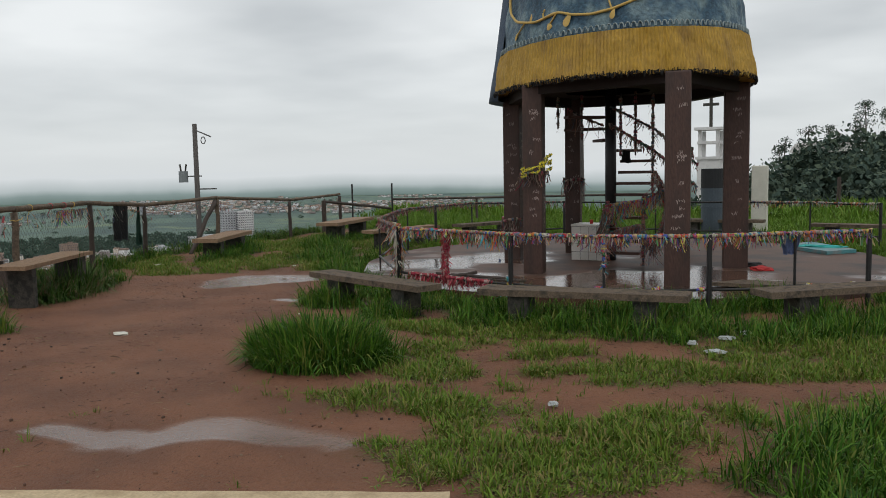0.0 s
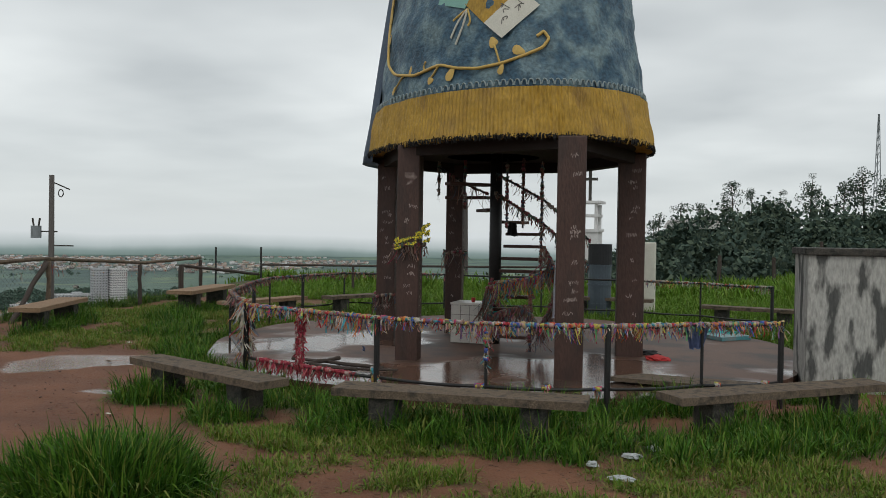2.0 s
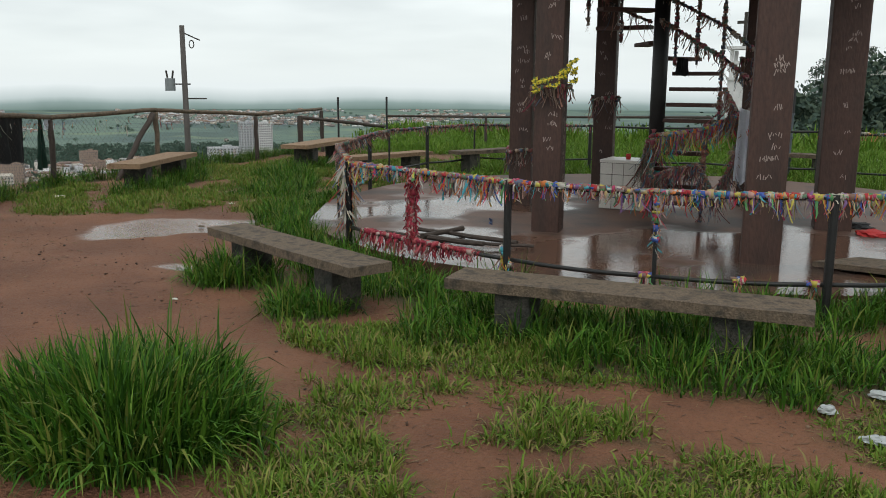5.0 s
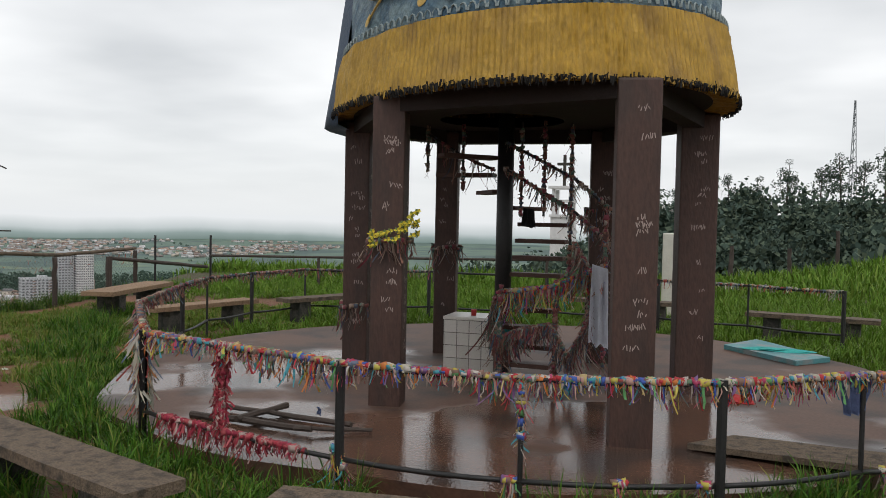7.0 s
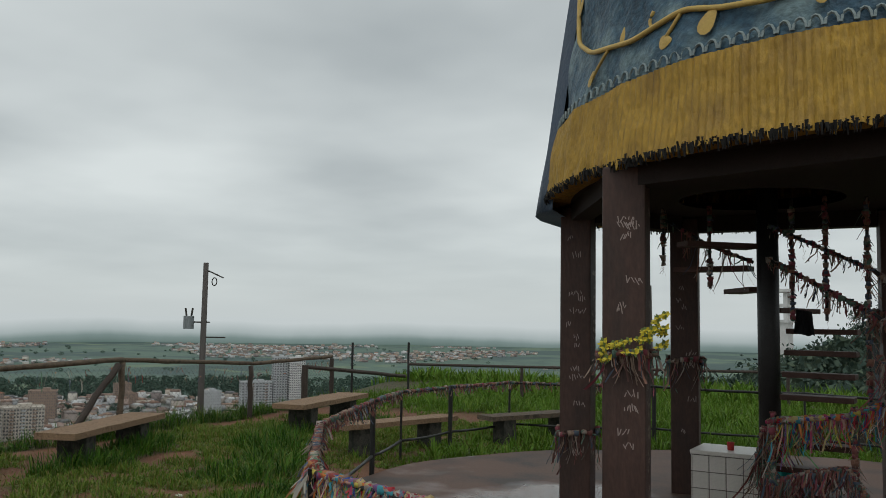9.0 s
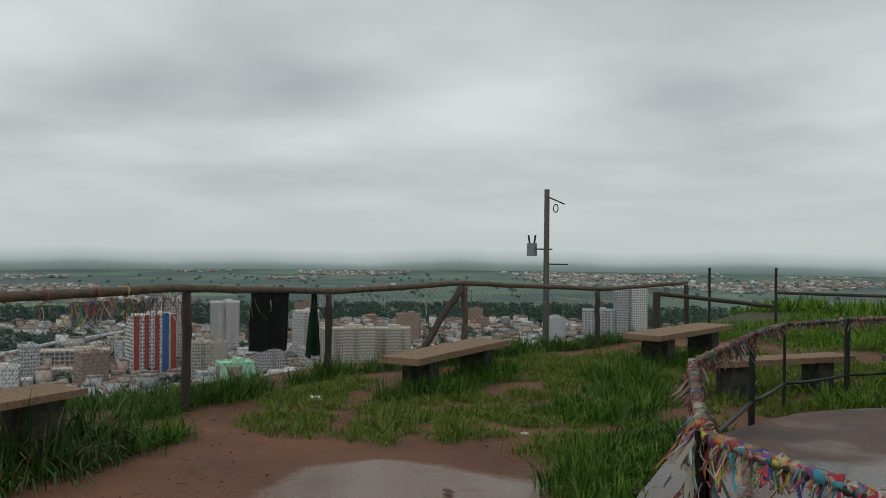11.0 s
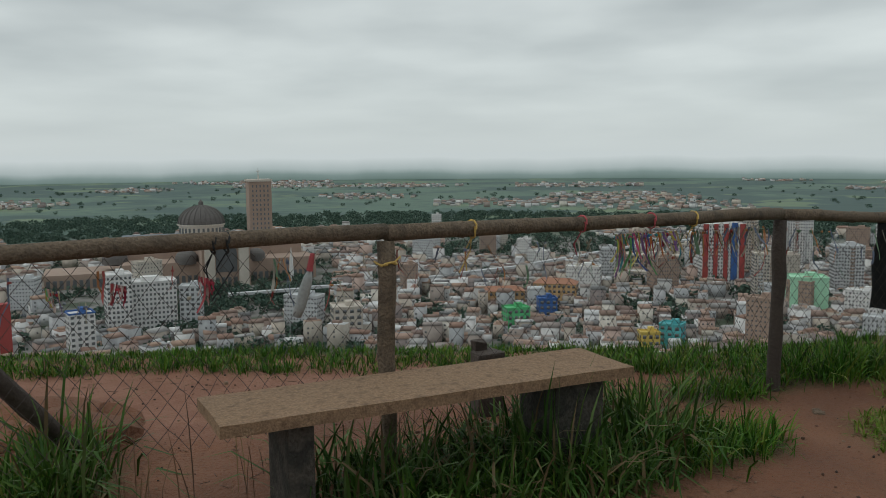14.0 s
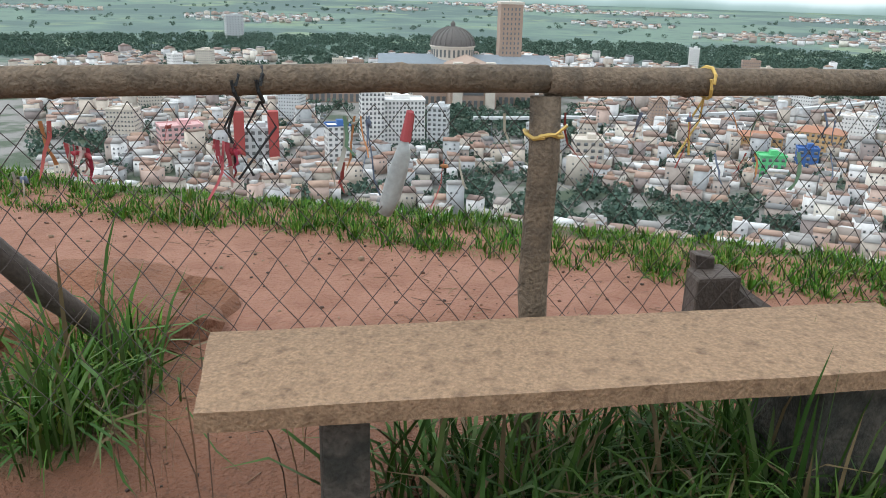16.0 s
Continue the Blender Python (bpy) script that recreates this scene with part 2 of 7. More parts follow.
def g_mix(f, a, b):
    x = gn.new("ShaderNodeMixRGB")
    for i, v in enumerate((f, a, b)):
        if isinstance(v, tuple):
            x.inputs[i].default_value = (*v, 1)
        elif isinstance(v, float):
            x.inputs[i].default_value = v
        else:
            gl.new(v, x.inputs[i])
    return x.outputs[0]


def g_range(v, a, b, c=0.0, d=1.0):
    x = gn.new("ShaderNodeMapRange")
    for i, w in enumerate((a, b, c, d)):
        x.inputs[i + 1].default_value = w
    gl.new(v, x.inputs[0])
    return x.outputs[0]


g_tc = gn.new("ShaderNodeTexCoord")
g_grass, g_wet, g_far = (gn.new("ShaderNodeAttribute") for _ in range(3))
g_grass.attribute_name, g_wet.attribute_name, g_far.attribute_name = "turf", "wet", "plain"
earth = g_mix(g_range(g_noise(1.1), 0.38, 0.64), (0.215, 0.092, 0.048), (0.150, 0.064, 0.035))
earth = g_mix(g_range(g_noise(30.0, 4), 0.56, 0.76, 0.0, 0.8), earth, (0.095, 0.045, 0.027))
earth = g_mix(g_range(g_noise(0.5), 0.5, 0.75, 0.0, 0.6), earth, (0.26, 0.130, 0.074))
turf = g_mix(g_range(g_noise(7.0), 0.4, 0.62), (0.050, 0.058, 0.018), (0.085, 0.058, 0.028))
g_path = gn.new("ShaderNodeAttribute")
g_path.attribute_name = "path"
earth = g_mix(g_path.outputs["Fac"], earth, g_mix(g_range(g_noise(4.0), 0.4, 0.65), (0.29, 0.140, 0.092), (0.23, 0.102, 0.062)))
near = g_mix(g_grass.outputs["Fac"], earth, turf)
near = g_mix(g_range(g_wet.outputs["Fac"], 0.0, 1.0, 0.0, 0.55), near, (0.105, 0.066, 0.048))
# field colours are paled and blued to stand in for distance haze
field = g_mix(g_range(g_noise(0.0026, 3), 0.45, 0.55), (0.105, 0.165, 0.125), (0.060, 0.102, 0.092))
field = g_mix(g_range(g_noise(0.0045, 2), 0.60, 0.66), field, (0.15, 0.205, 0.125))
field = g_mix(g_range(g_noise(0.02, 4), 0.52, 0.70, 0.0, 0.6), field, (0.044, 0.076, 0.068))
g_town = gn.new("ShaderNodeAttribute")
g_town.attribute_name = "town"
streets = g_mix(g_range(g_noise(0.03, 3), 0.45, 0.6), (0.20, 0.19, 0.18), (0.055, 0.075, 0.045))
field = g_mix(g_town.outputs["Fac"], field, streets)
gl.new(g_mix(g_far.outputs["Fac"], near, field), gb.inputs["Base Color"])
g_r = gn.new("ShaderNodeMapRange")
gl.new(g_wet.outputs["Fac"], g_r.inputs[0])
g_r.inputs[1].default_value, g_r.inputs[2].default_value, g_r.inputs[3].default_value, g_r.inputs[4].default_value = 0.30, 0.80, 0.80, 0.07
gl.new(g_r.outputs[0], gb.inputs["Roughness"])
gb.inputs["Specular IOR Level"].default_value = 0.4
g_bump = gn.new("ShaderNodeBump")
g_bump.inputs["Distance"].default_value = 0.03
g_dry = g_range(g_wet.outputs["Fac"], 0.3, 0.8, 1.0, 0.16)
gl.new(g_dry, g_bump.inputs["Strength"])
g_sum = gn.new("ShaderNodeMath")
gl.new(g_noise(9.0, 6, 0.65), g_sum.inputs[0])
gl.new(g_noise(42.0, 4), g_sum.inputs[1])
gl.new(g_sum.outputs[0], g_bump.inputs["Height"])
gl.new(g_bump.outputs[0], gb.inputs["Normal"])

# the slab: worn concrete with a film of rain water
M_SLAB = mat("wet_worn_concrete", (0.125, 0.066, 0.044), 0.5, vary=0.4, scale=1.1, fine=30, bump=0.10, second=(0.050, 0.036, 0.030), second_at=(0.46, 0.62))
sn, sl = M_SLAB.node_tree.nodes, M_SLAB.node_tree.links
s_noise, s_tc, s_rng = sn.new("ShaderNodeTexNoise"), sn.new("ShaderNodeTexCoord"), sn.new("ShaderNodeMapRange")
s_noise.inputs["Scale"].default_value, s_noise.inputs["Detail"].default_value = 0.45, 4
sl.new(s_tc.outputs["Object"], s_noise.inputs["Vector"])
# water stands on the lower, southern and western side of the slab
s_sep, s_lean, s_west = sn.new("ShaderNodeSeparateXYZ"), sn.new("ShaderNodeMath"), sn.new("ShaderNodeMath")
sl.new(s_tc.outputs["Object"], s_sep.inputs[0])
s_lean.operation = s_west.operation = "MULTIPLY_ADD"
s_lean.inputs[1].default_value, s_west.inputs[1].default_value = 0.035, 0.004
sl.new(s_sep.outputs[1], s_lean.inputs[0])
sl.new(s_noise.outputs[0], s_lean.inputs[2])
sl.new(s_sep.outputs[0], s_west.inputs[0])
sl.new(s_lean.outputs[0], s_west.inputs[2])
sl.new(s_west.outputs[0], s_rng.inputs[0])
s_rng.inputs[1].default_value, s_rng.inputs[2].default_value, s_rng.inputs[3].default_value, s_rng.inputs[4].default_value = 1.05, 1.14, 0.04, 0.62
sl.new(s_rng.outputs[0], sn["Principled BSDF"].inputs["Roughness"])
M_SLAB.node_tree.nodes["Principled BSDF"].inputs["Specular IOR Level"].default_value = 0.42


# ---- building helpers ----
def finish(name, bm, material, smooth=False):
    me = bpy.data.meshes.new(name)
    bm.normal_update()
    bm.to_mesh(me)
    bm.free()
    for m in material if isinstance(material, (list, tuple)) else [material]:
        me.materials.append(m)
    if smooth:
        me.polygons.foreach_set("use_smooth", [True] * len(me.polygons))
    return me


def thing(name, bm, material, label, category, group="", kind="", smooth=False):
    return tagged(new(name, finish(name, bm, material, smooth)), label, category, group, kind)


def holder(name, label, category, at=(0, 0, 0), group="", kind=""):
    ob = new(name)
    ob.location = at
    ob.empty_display_size = 0.2
    bpy.context.view_layer.update()
    return tagged(ob, label, category, group, kind)


def part(name, bm, material, parent, label="", smooth=False, kind=""):
    ob = new(name, finish(name, bm, material, smooth))
    ob.parent = parent
    chain, m = parent, Matrix()
    while chain:
        m = chain.matrix_basis.inverted() if chain.parent is None else m
        chain = chain.parent
    ob.matrix_parent_inverse = m if parent.parent is None else Matrix()
    return tagged(ob, label, kind=kind)


def array_mesh(name, verts, quads=None, tris=None, material=None, smooth=False):
    """A mesh straight from arrays."""
    me = bpy.data.meshes.new(name)
    quads = np.zeros((0, 4), int) if quads is None else quads
    tris = np.zeros((0, 3), int) if tris is None else tris
    me.vertices.add(len(verts))
    me.vertices.foreach_set("co", np.asarray(verts, np.float32).ravel())
    loops = np.concatenate([quads.ravel(), tris.ravel()]).astype(np.int32)
    me.loops.add(len(loops))
    me.loops.foreach_set("vertex_index", loops)
    starts = np.concatenate([np.arange(len(quads)) * 4, len(quads) * 4 + np.arange(len(tris)) * 3]).astype(np.int32)
    me.polygons.add(len(starts))
    me.polygons.foreach_set("loop_start", starts)
    me.update(calc_edges=True)
    me.validate()
    for m in material if isinstance(material, (list, tuple)) else [material]:
        me.materials.append(m)
    if smooth:
        me.polygons.foreach_set("use_smooth", [True] * len(me.polygons))
    return me


def array_part(name, me, parent, label="", kind=""):
    ob = new(name, me)
    ob.parent = parent
    ob.matrix_parent_inverse = parent.matrix_basis.inverted() if parent.parent is None else Matrix()
    return tagged(ob, label, kind=kind)


def box(bm, centre, size, rz=0.0, bevel=0.0, m=None, mat_index=0):
    mm = Matrix.Translation(centre) @ Matrix.Rotation(rz, 4, "Z") @ Matrix.Diagonal((*size, 1))
    if m is not None:
        mm = m @ mm
    r = bmesh.ops.create_cube(bm, size=1.0, matrix=mm)
    for f in {f for v in r["verts"] for f in v.link_faces}:
        f.material_index = mat_index
    if bevel:
        bmesh.ops.bevel(bm, geom=list({e for v in r["verts"] for e in v.link_edges}), offset=bevel, segments=2, affect="EDGES", profile=0.6)


def rod(bm, p, q, r, r2=None, seg=8, caps=True):
    p, q = Vector(p), Vector(q)
    d = q - p
    rot = d.to_track_quat("Z", "Y").to_matrix().to_4x4()
    bmesh.ops.create_cone(bm, cap_ends=caps, segments=seg, radius1=r, radius2=r if r2 is None else r2, depth=d.length, matrix=Matrix.Translation((p + q) / 2) @ rot)


def tube(bm, pts, radii, seg=8, closed_ends=True):
    """A swept tube through points with a radius at each."""
    pts = [Vector(p) for p in pts]
    rings = []
    for i, p in enumerate(pts):
        d = (pts[min(i + 1, len(pts) - 1)] - pts[max(i - 1, 0)]).normalized()
        a = d.orthogonal().normalized() if abs(d.z) > 0.95 else d.cross(Vector((0, 0, 1))).normalized()
        b = d.cross(a)
        r = radii if isinstance(radii, (int, float)) else radii[i]
        rings.append([bm.verts.new(p + r * (math.cos(k * 2 * math.pi / seg) * a + math.sin(k * 2 * math.pi / seg) * b)) for k in range(seg)])
    for s, t in zip(rings, rings[1:]):
        for k in range(seg):
            bm.faces.new((s[k], s[(k + 1) % seg], t[(k + 1) % seg], t[k]))
    if closed_ends:
        bm.faces.new(rings[0][::-1])
        bm.faces.new(rings[-1])


def log_between(bm, p, q, r, seg=9, steps=8, wobble=0.12, nodes=False, r2=None):
    """A crooked round pole; nodes gives it the swollen rings of a cane."""
    p, q = Vector(p), Vector(q)
    pts, rad = [], []
    rnd = random.Random(int(abs(p.x * 97 + p.y * 31 + q.z * 11) * 100))
    side = (q - p).orthogonal().normalized()
    for i in range(steps + 1):
        t = i / steps
        w = 0 if i in (0, steps) else rnd.uniform(-1, 1) * r * wobble * 3
        base = r + ((r2 or r) - r) * t
        pts.append(p.lerp(q, t) + side * w + Vector((0, 0, rnd.uniform(-1, 1) * r * wobble)))
        rad.append(base * rnd.uniform(1 - wobble, 1 + wobble))
        if nodes and 0 < i < steps:
            rad[-1] = base * 0.97
            pts += [p.lerp(q, t + 0.006) + side * w, p.lerp(q, t + 0.012) + side * w]
            rad += [base * 1.09, base * 0.97]
    tube(bm, pts, rad, seg)


def smooth01(a, b, x):
    t = np.clip((np.asarray(x, float) - a) / (b - a), 0, 1)
    return t * t * (3 - 2 * t)


LATTICE = np.random.RandomState(7).rand(256, 256)


def vnoise(x, y, s=1.0):
    """Smooth value noise from 0 to 1, for arrays."""
    x, y = np.asarray(x, float) * s + 1000.0, np.asarray(y, float) * s + 1000.0
    i, j = np.floor(x).astype(int), np.floor(y).astype(int)
    u, v = x - i, y - j
    u, v = u * u * (3 - 2 * u), v * v * (3 - 2 * v)
    g = lambda a, b: LATTICE[a % 256, b % 256]
    return (g(i, j) * (1 - u) + g(i + 1, j) * u) * (1 - v) + (g(i, j + 1) * (1 - u) + g(i + 1, j + 1) * u) * v


# ---- the lie of the land ----
GROUND_Z, PLAIN_Z = -0.12, -125.0
EDGE_Y = [-40, 0, 7, 9.5, 12.6, 14.5, 17, 20, 25, 30, 40, 80]
EDGE_X = [-9, -7.0, -7.6, -7.9, -8.1, -8.0, -9.2, -9.5, -10.3, -12.0, -16, -30]
SLAB_C, SLAB_R = (1.45, 19.1), 4.68


def height(x, y):
    x, y = np.asarray(x, float), np.asarray(y, float)
    z = GROUND_Z + (vnoise(x, y, 0.9) - 0.5) * 0.05 + (vnoise(x, y, 3.1) - 0.5) * 0.02
    s = np.maximum(np.interp(y, EDGE_Y, EDGE_X) - x, 0)
    west = np.where(s < 2, s * s * 0.17, 0.68 + (s - 2) * 0.62)
    n = np.maximum(y - (33 + 0.9 * np.maximum(x, 0)), 0)
    north = np.where(n < 6, n * n * 0.02, 0.72 + (n - 6) * 0.24)
    east = np.maximum(x - 45, 0) * 0.25 + np.maximum(-25 - y, 0) * 0.25
    rise = smooth01(25, 48, y) * smooth01(1, 14, x) * 1.0
    drop = np.minimum(west + north * (1 - smooth01(0, 30, x) * 0.86) + east, 125 + GROUND_Z)
    crest = np.exp(-(np.maximum(np.abs(x - 75) - 78, 0) / 24) ** 2 - ((y - 190) / 60) ** 2)
    wood = np.maximum(-14 + 18 * crest - 30 * (crest < 0.02), -17 - 12 * smooth01(-60, -120, x) - 40 * smooth01(110, 60, y) - 60 * smooth01(260, 330, y))
    z = z + rise - drop
    z = np.maximum(z, np.where((y > 60) & (x > -120), wood, -200))
    z = np.maximum(z, PLAIN_Z)
    on_slab = smooth01(SLAB_R + 0.25, SLAB_R - 0.1, np.hypot(x - SLAB_C[0], y - SLAB_C[1]))
    return np.where(on_slab > 0, z * (1 - on_slab) + on_slab * -0.16, z)


def blob(x, y, cx, cy, rx, ry=None, turn=0.0):
    ry = ry or rx
    c, s = math.cos(radians(turn)), math.sin(radians(turn))
    u, v = ((x - cx) * c + (y - cy) * s) / rx, (-(x - cx) * s + (y - cy) * c) / ry
    return 1 - smooth01(0.75, 1.15, np.hypot(u, v) + (vnoise(x, y, 2.3) - 0.5) * 0.5)


TALL = [(1.3, 10.5, 0.6, 0.5, 20), (-4.75, 18.3, 0.8, 0.55, 60), (-5.3, 19.3, 0.6, 0.5, 0), (-6.2, 20.0, 0.7, 0.5, 0), (-1.9, 15.9, 0.5, 1.7, 42), (-5.4, 12.55, 0.45, 0.95, 30), (-5.95, 13.7, 0.4, 0.45, 0),
        (1.95, 12.95, 0.5, 0.45, 0), (2.95, 12.9, 0.35, 0.3, 0), (3.75, 13.0, 0.6, 0.42, 8), (3.0, 13.55, 1.9, 0.4, 8), (-0.75, 13.35, 0.55, 0.4, -18), (0.45, 12.95, 0.55, 0.45, -18), (0.3, 14.0, 1.5, 0.35, -18), (5.9, 14.4, 1.6, 0.6, 44), (4.9, 13.4, 0.5, 0.4, 0), (6.55, 9.7, 1.1, 1.05, 20), (-3.6, 9.9, 0.5, 0.45, 0), (-5.1, 9.85, 0.5, 0.4, 0), (-7.1, 18.0, 0.5, 1.5, 20), (-6.9, 22.2, 0.6, 1.6, 0), (7.8, 9.6, 1.2, 1.6, 0)]
LOW = [(2.6, 11.4, 1.1, 0.8, 15), (4.1, 11.3, 1.3, 0.55, 25), (4.2, 8.95, 1.0, 0.8, 35), (2.5, 10.75, 0.7, 0.42, 25), (-5.6, 16.6, 1.7, 1.3, 60), (-6.2, 21.4, 2.6, 3.2, 0), (-4.6, 23.5, 1.5, 2.0, 0), (-7.5, 16.2, 0.6, 1.2, 30), (-3.6, 17.5, 0.9, 1.2, 30), (5.6, 12.6, 1.3, 0.8, 20), (3.0, 9.7, 0.9, 0.4, 20), (4.9, 9.9, 0.8, 0.5, 60), (6.3, 10.9, 0.9, 0.6, 30), (2.0, 12.6, 1.4, 0.5, 10)]
WET = [(-3.4, 14.95, 1.3, 0.65, 50), (2.33, 8.47, 0.85, 0.42, 40), (1.38, 7.97, 0.38, 0.2, 25), (-1.7, 13.3, 0.3, 0.12, 20), (-3.2, 15.0, 0.6, 0.3, 40)]


def turf_tall(x, y):
    g = np.zeros_like(x)
    for cx, cy, rx, ry, a in TALL:
        g = np.maximum(g, blob(x, y, cx, cy, rx, ry, a))
    fence_x = np.interp(y, [9, 11.75, 14.5, 17.3, 19.2, 22.6, 28], [-4.3, -5.75, -7.6, -9.0, -9.1, -9.7, -10.2])
    g = np.maximum(g, (1 - smooth01(0.15, 0.4, np.abs(x - fence_x - 0.15))) * (y > 13.2) * (vnoise(x, y, 1.7) > 0.3))
    ring = np.hypot(x - SLAB_C[0], y - SLAB_C[1])
    g = np.maximum(g, (1 - smooth01(0.3, 0.6, np.abs(ring - SLAB_R - 0.3))) * (y < 18.5) * smooth01(0.36, 0.52, vnoise(x, y, 1.5)) * 0.95)
    return g * (ring > SLAB_R - 0.05)


def turf_low(x, y):
    g = np.zeros_like(x)
    for cx, cy, rx, ry, a in LOW:
        g = np.maximum(g, blob(x, y, cx, cy, rx, ry, a) * smooth01(0.20, 0.46, vnoise(x, y, 2.9)))
    return g * (np.hypot(x - SLAB_C[0], y - SLAB_C[1]) > SLAB_R)


def meadow(x, y):
    ring = np.hypot(x - SLAB_C[0], y - SLAB_C[1])
    m = smooth01(SLAB_R - 0.05, SLAB_R + 0.5, ring) * np.maximum(smooth01(19.2, 21.5, y + 0.4 * vnoise(x, y, 1.0)), smooth01(6.5, 7.6, x) * smooth01(14.0, 16.0, y))
    return m * np.maximum(smooth01(-5.0, -3.4, x), smooth01(25, 27, y))


def wet(x, y):
    g = np.zeros_like(x)
    x, y = x + (vnoise(x, y, 1.4) - 0.5) * 0.7, y + (vnoise(x, y + 50, 1.7) - 0.5) * 0.5
    for cx, cy, rx, ry, a in WET:
        g = np.maximum(g, blob(x, y, cx, cy, rx, ry, a))
    return g * smooth01(0.10, 0.32, vnoise(x, y, 2.6) * 0.7 + vnoise(x, y, 6.1) * 0.3)


def spread(lo, hi, step, far, grow):
    c = list(np.arange(lo, hi + 1e-6, step))
    a, s = [lo], step
    while a[-1] > -far:
        s *= grow
        a.append(a[-1] - s)
    b, s = [hi], step
    while b[-1] < far:
        s *= grow
        b.append(b[-1] + s)
    return np.array(sorted(set(a[1:])) + c + b[1:])


gx, gy = spread(-11, 9, 0.14, 4700, 1.12), spread(4, 26, 0.14, 4700, 1.12)
X, Y = np.meshgrid(gx, gy)
Z = height(X, Y)
Z = Z - wet(X, Y) * 0.015
nx, ny = len(gx), len(gy)
idx = np.arange(nx * ny).reshape(ny, nx)
quads = np.stack([idx[:-1, :-1], idx[:-1, 1:], idx[1:, 1:], idx[1:, :-1]], -1).reshape(-1, 4)
me = array_mesh("ground", np.stack([X, Y, Z], -1).reshape(-1, 3), quads, None, M_GROUND, smooth=True)
t_all = np.clip(np.maximum(np.maximum(turf_tall(X, Y) * 0.9, turf_low(X, Y) * 0.75), np.maximum(meadow(X, Y), (np.interp(Y, EDGE_Y, EDGE_X) - X > 0.3) * 1.0)), 0, 1)
far_side = np.interp(Y, [5, 9, 11.75, 14.5, 17.3], [-2.6, -4.3, -5.75, -7.6, -9.0]) - X
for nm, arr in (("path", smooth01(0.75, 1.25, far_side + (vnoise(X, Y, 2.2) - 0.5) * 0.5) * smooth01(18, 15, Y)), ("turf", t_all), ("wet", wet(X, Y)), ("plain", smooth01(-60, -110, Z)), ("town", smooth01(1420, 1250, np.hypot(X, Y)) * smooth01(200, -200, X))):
    at = me.attributes.new(nm, "FLOAT", "POINT")
    at.data.foreach_set("value", arr.ravel().astype(np.float32))
ground = tagged(new("ground", me), "red earth hilltop falling to a green plain", "ground", kind="structure")

# ---- the round slab ----
bm = bmesh.new()
ring_pts = []
for k in range(72):
    a = 2 * math.pi * k / 72
    r = SLAB_R * (1 + 0.012 * math.sin(5 * a) + 0.008 * math.sin(13 * a))
    ring_pts.append((SLAB_C[0] + r * math.cos(a), SLAB_C[1] + r * math.sin(a)))
top = [bm.verts.new((x, y, 0)) for x, y in ring_pts]
low = [bm.verts.new((x, y, -0.35)) for x, y in ring_pts]
bm.faces.new(top)
for k in range(72):
    bm.faces.new((top[k - 1], low[k - 1], low[k], top[k]))
slab = thing("pavement", bm, M_SLAB, "round concrete slab, wet with rain puddles", "pavement", kind="structure")

# ---- the monument: six piers and a mantle ----
CEN, AX, BX, TH = Vector((1.52, 18.66, 0)), 2.98, 2.0, -0.87
monument = holder("monument", "giant blue mantle with yellow fringe standing on six brown piers", "monument", (CEN.x, CEN.y, 0))
PIERS = [(-0.45, 18.62, 0.31), (0.81, 16.76, 0.32), (3.27, 16.25, 0.355), (3.58, 18.72, 0.40), (2.28, 20.25, 0.30), (0.18, 20.1, 0.30)]
rng = random.Random(3)


def pier(x, y, w):
    a = -1.34
    bm = bmesh.new()
    box(bm, (x, y, 1.465), (w, w, 3.13), a, bevel=0.02)
    ob = part("pier", bm, M_PILLAR, monument, "brown painted concrete pier with scratched marks")
    # scratched marks: short chalky strokes of no legible shape
    for side in range(2):
        bm = bmesh.new()
        ca = a + side * math.pi / 2
        n_dir, u_dir = Vector((math.cos(ca), math.sin(ca), 0)), Vector((-math.sin(ca), math.cos(ca), 0))
        for row in range(13):
            z = rng.uniform(0.5, 2.8)
            u = rng.uniform(-0.1, 0.02)
            for s in range(rng.randint(3, 7)):
                u += rng.uniform(0.012, 0.03)
                if abs(u) > w / 2 - 0.03:
                    continue
                c = Vector((x, y, 0)) + n_dir * (w / 2 + 0.001) + u_dir * u + Vector((0, 0, z + rng.uniform(-0.012, 0.012)))
                h, lean = rng.uniform(0.02, 0.065), rng.uniform(-0.6, 0.6)
                d = (Vector((0, 0, 1)) + u_dir * lean).normalized() * h
                e = u_dir * 0.004
                bm.faces.new([bm.verts.new(p) for p in (c - d / 2 - e + n_dir * 0.001, c - d / 2 + e + n_dir * 0.001, c + d / 2 + e + n_dir * 0.001, c + d / 2 - e + n_dir * 0.001)])
        part("scratching", bm, M_SCRATCH, ob, "pale scratched strokes", kind="stuff")


for p in PIERS:
    pier(*p)


def mantle_point(a, z, out=0.0):
    """A point of the mantle's skin: angle in the plan, height."""
    t = max(z - 3.05, 0)
    k = 1 - 0.060 * t - 0.003 * t * t if z < 9 else 0.35
    k = max(k, 0.12)
    c, s = math.cos(a), math.sin(a)
    x, y = (AX * k + out) * c, (BX * k + out) * s
    ct, st = math.cos(TH), math.sin(TH)
    return Vector((CEN.x + ct * x - st * y, CEN.y + st * x + ct * y, z))


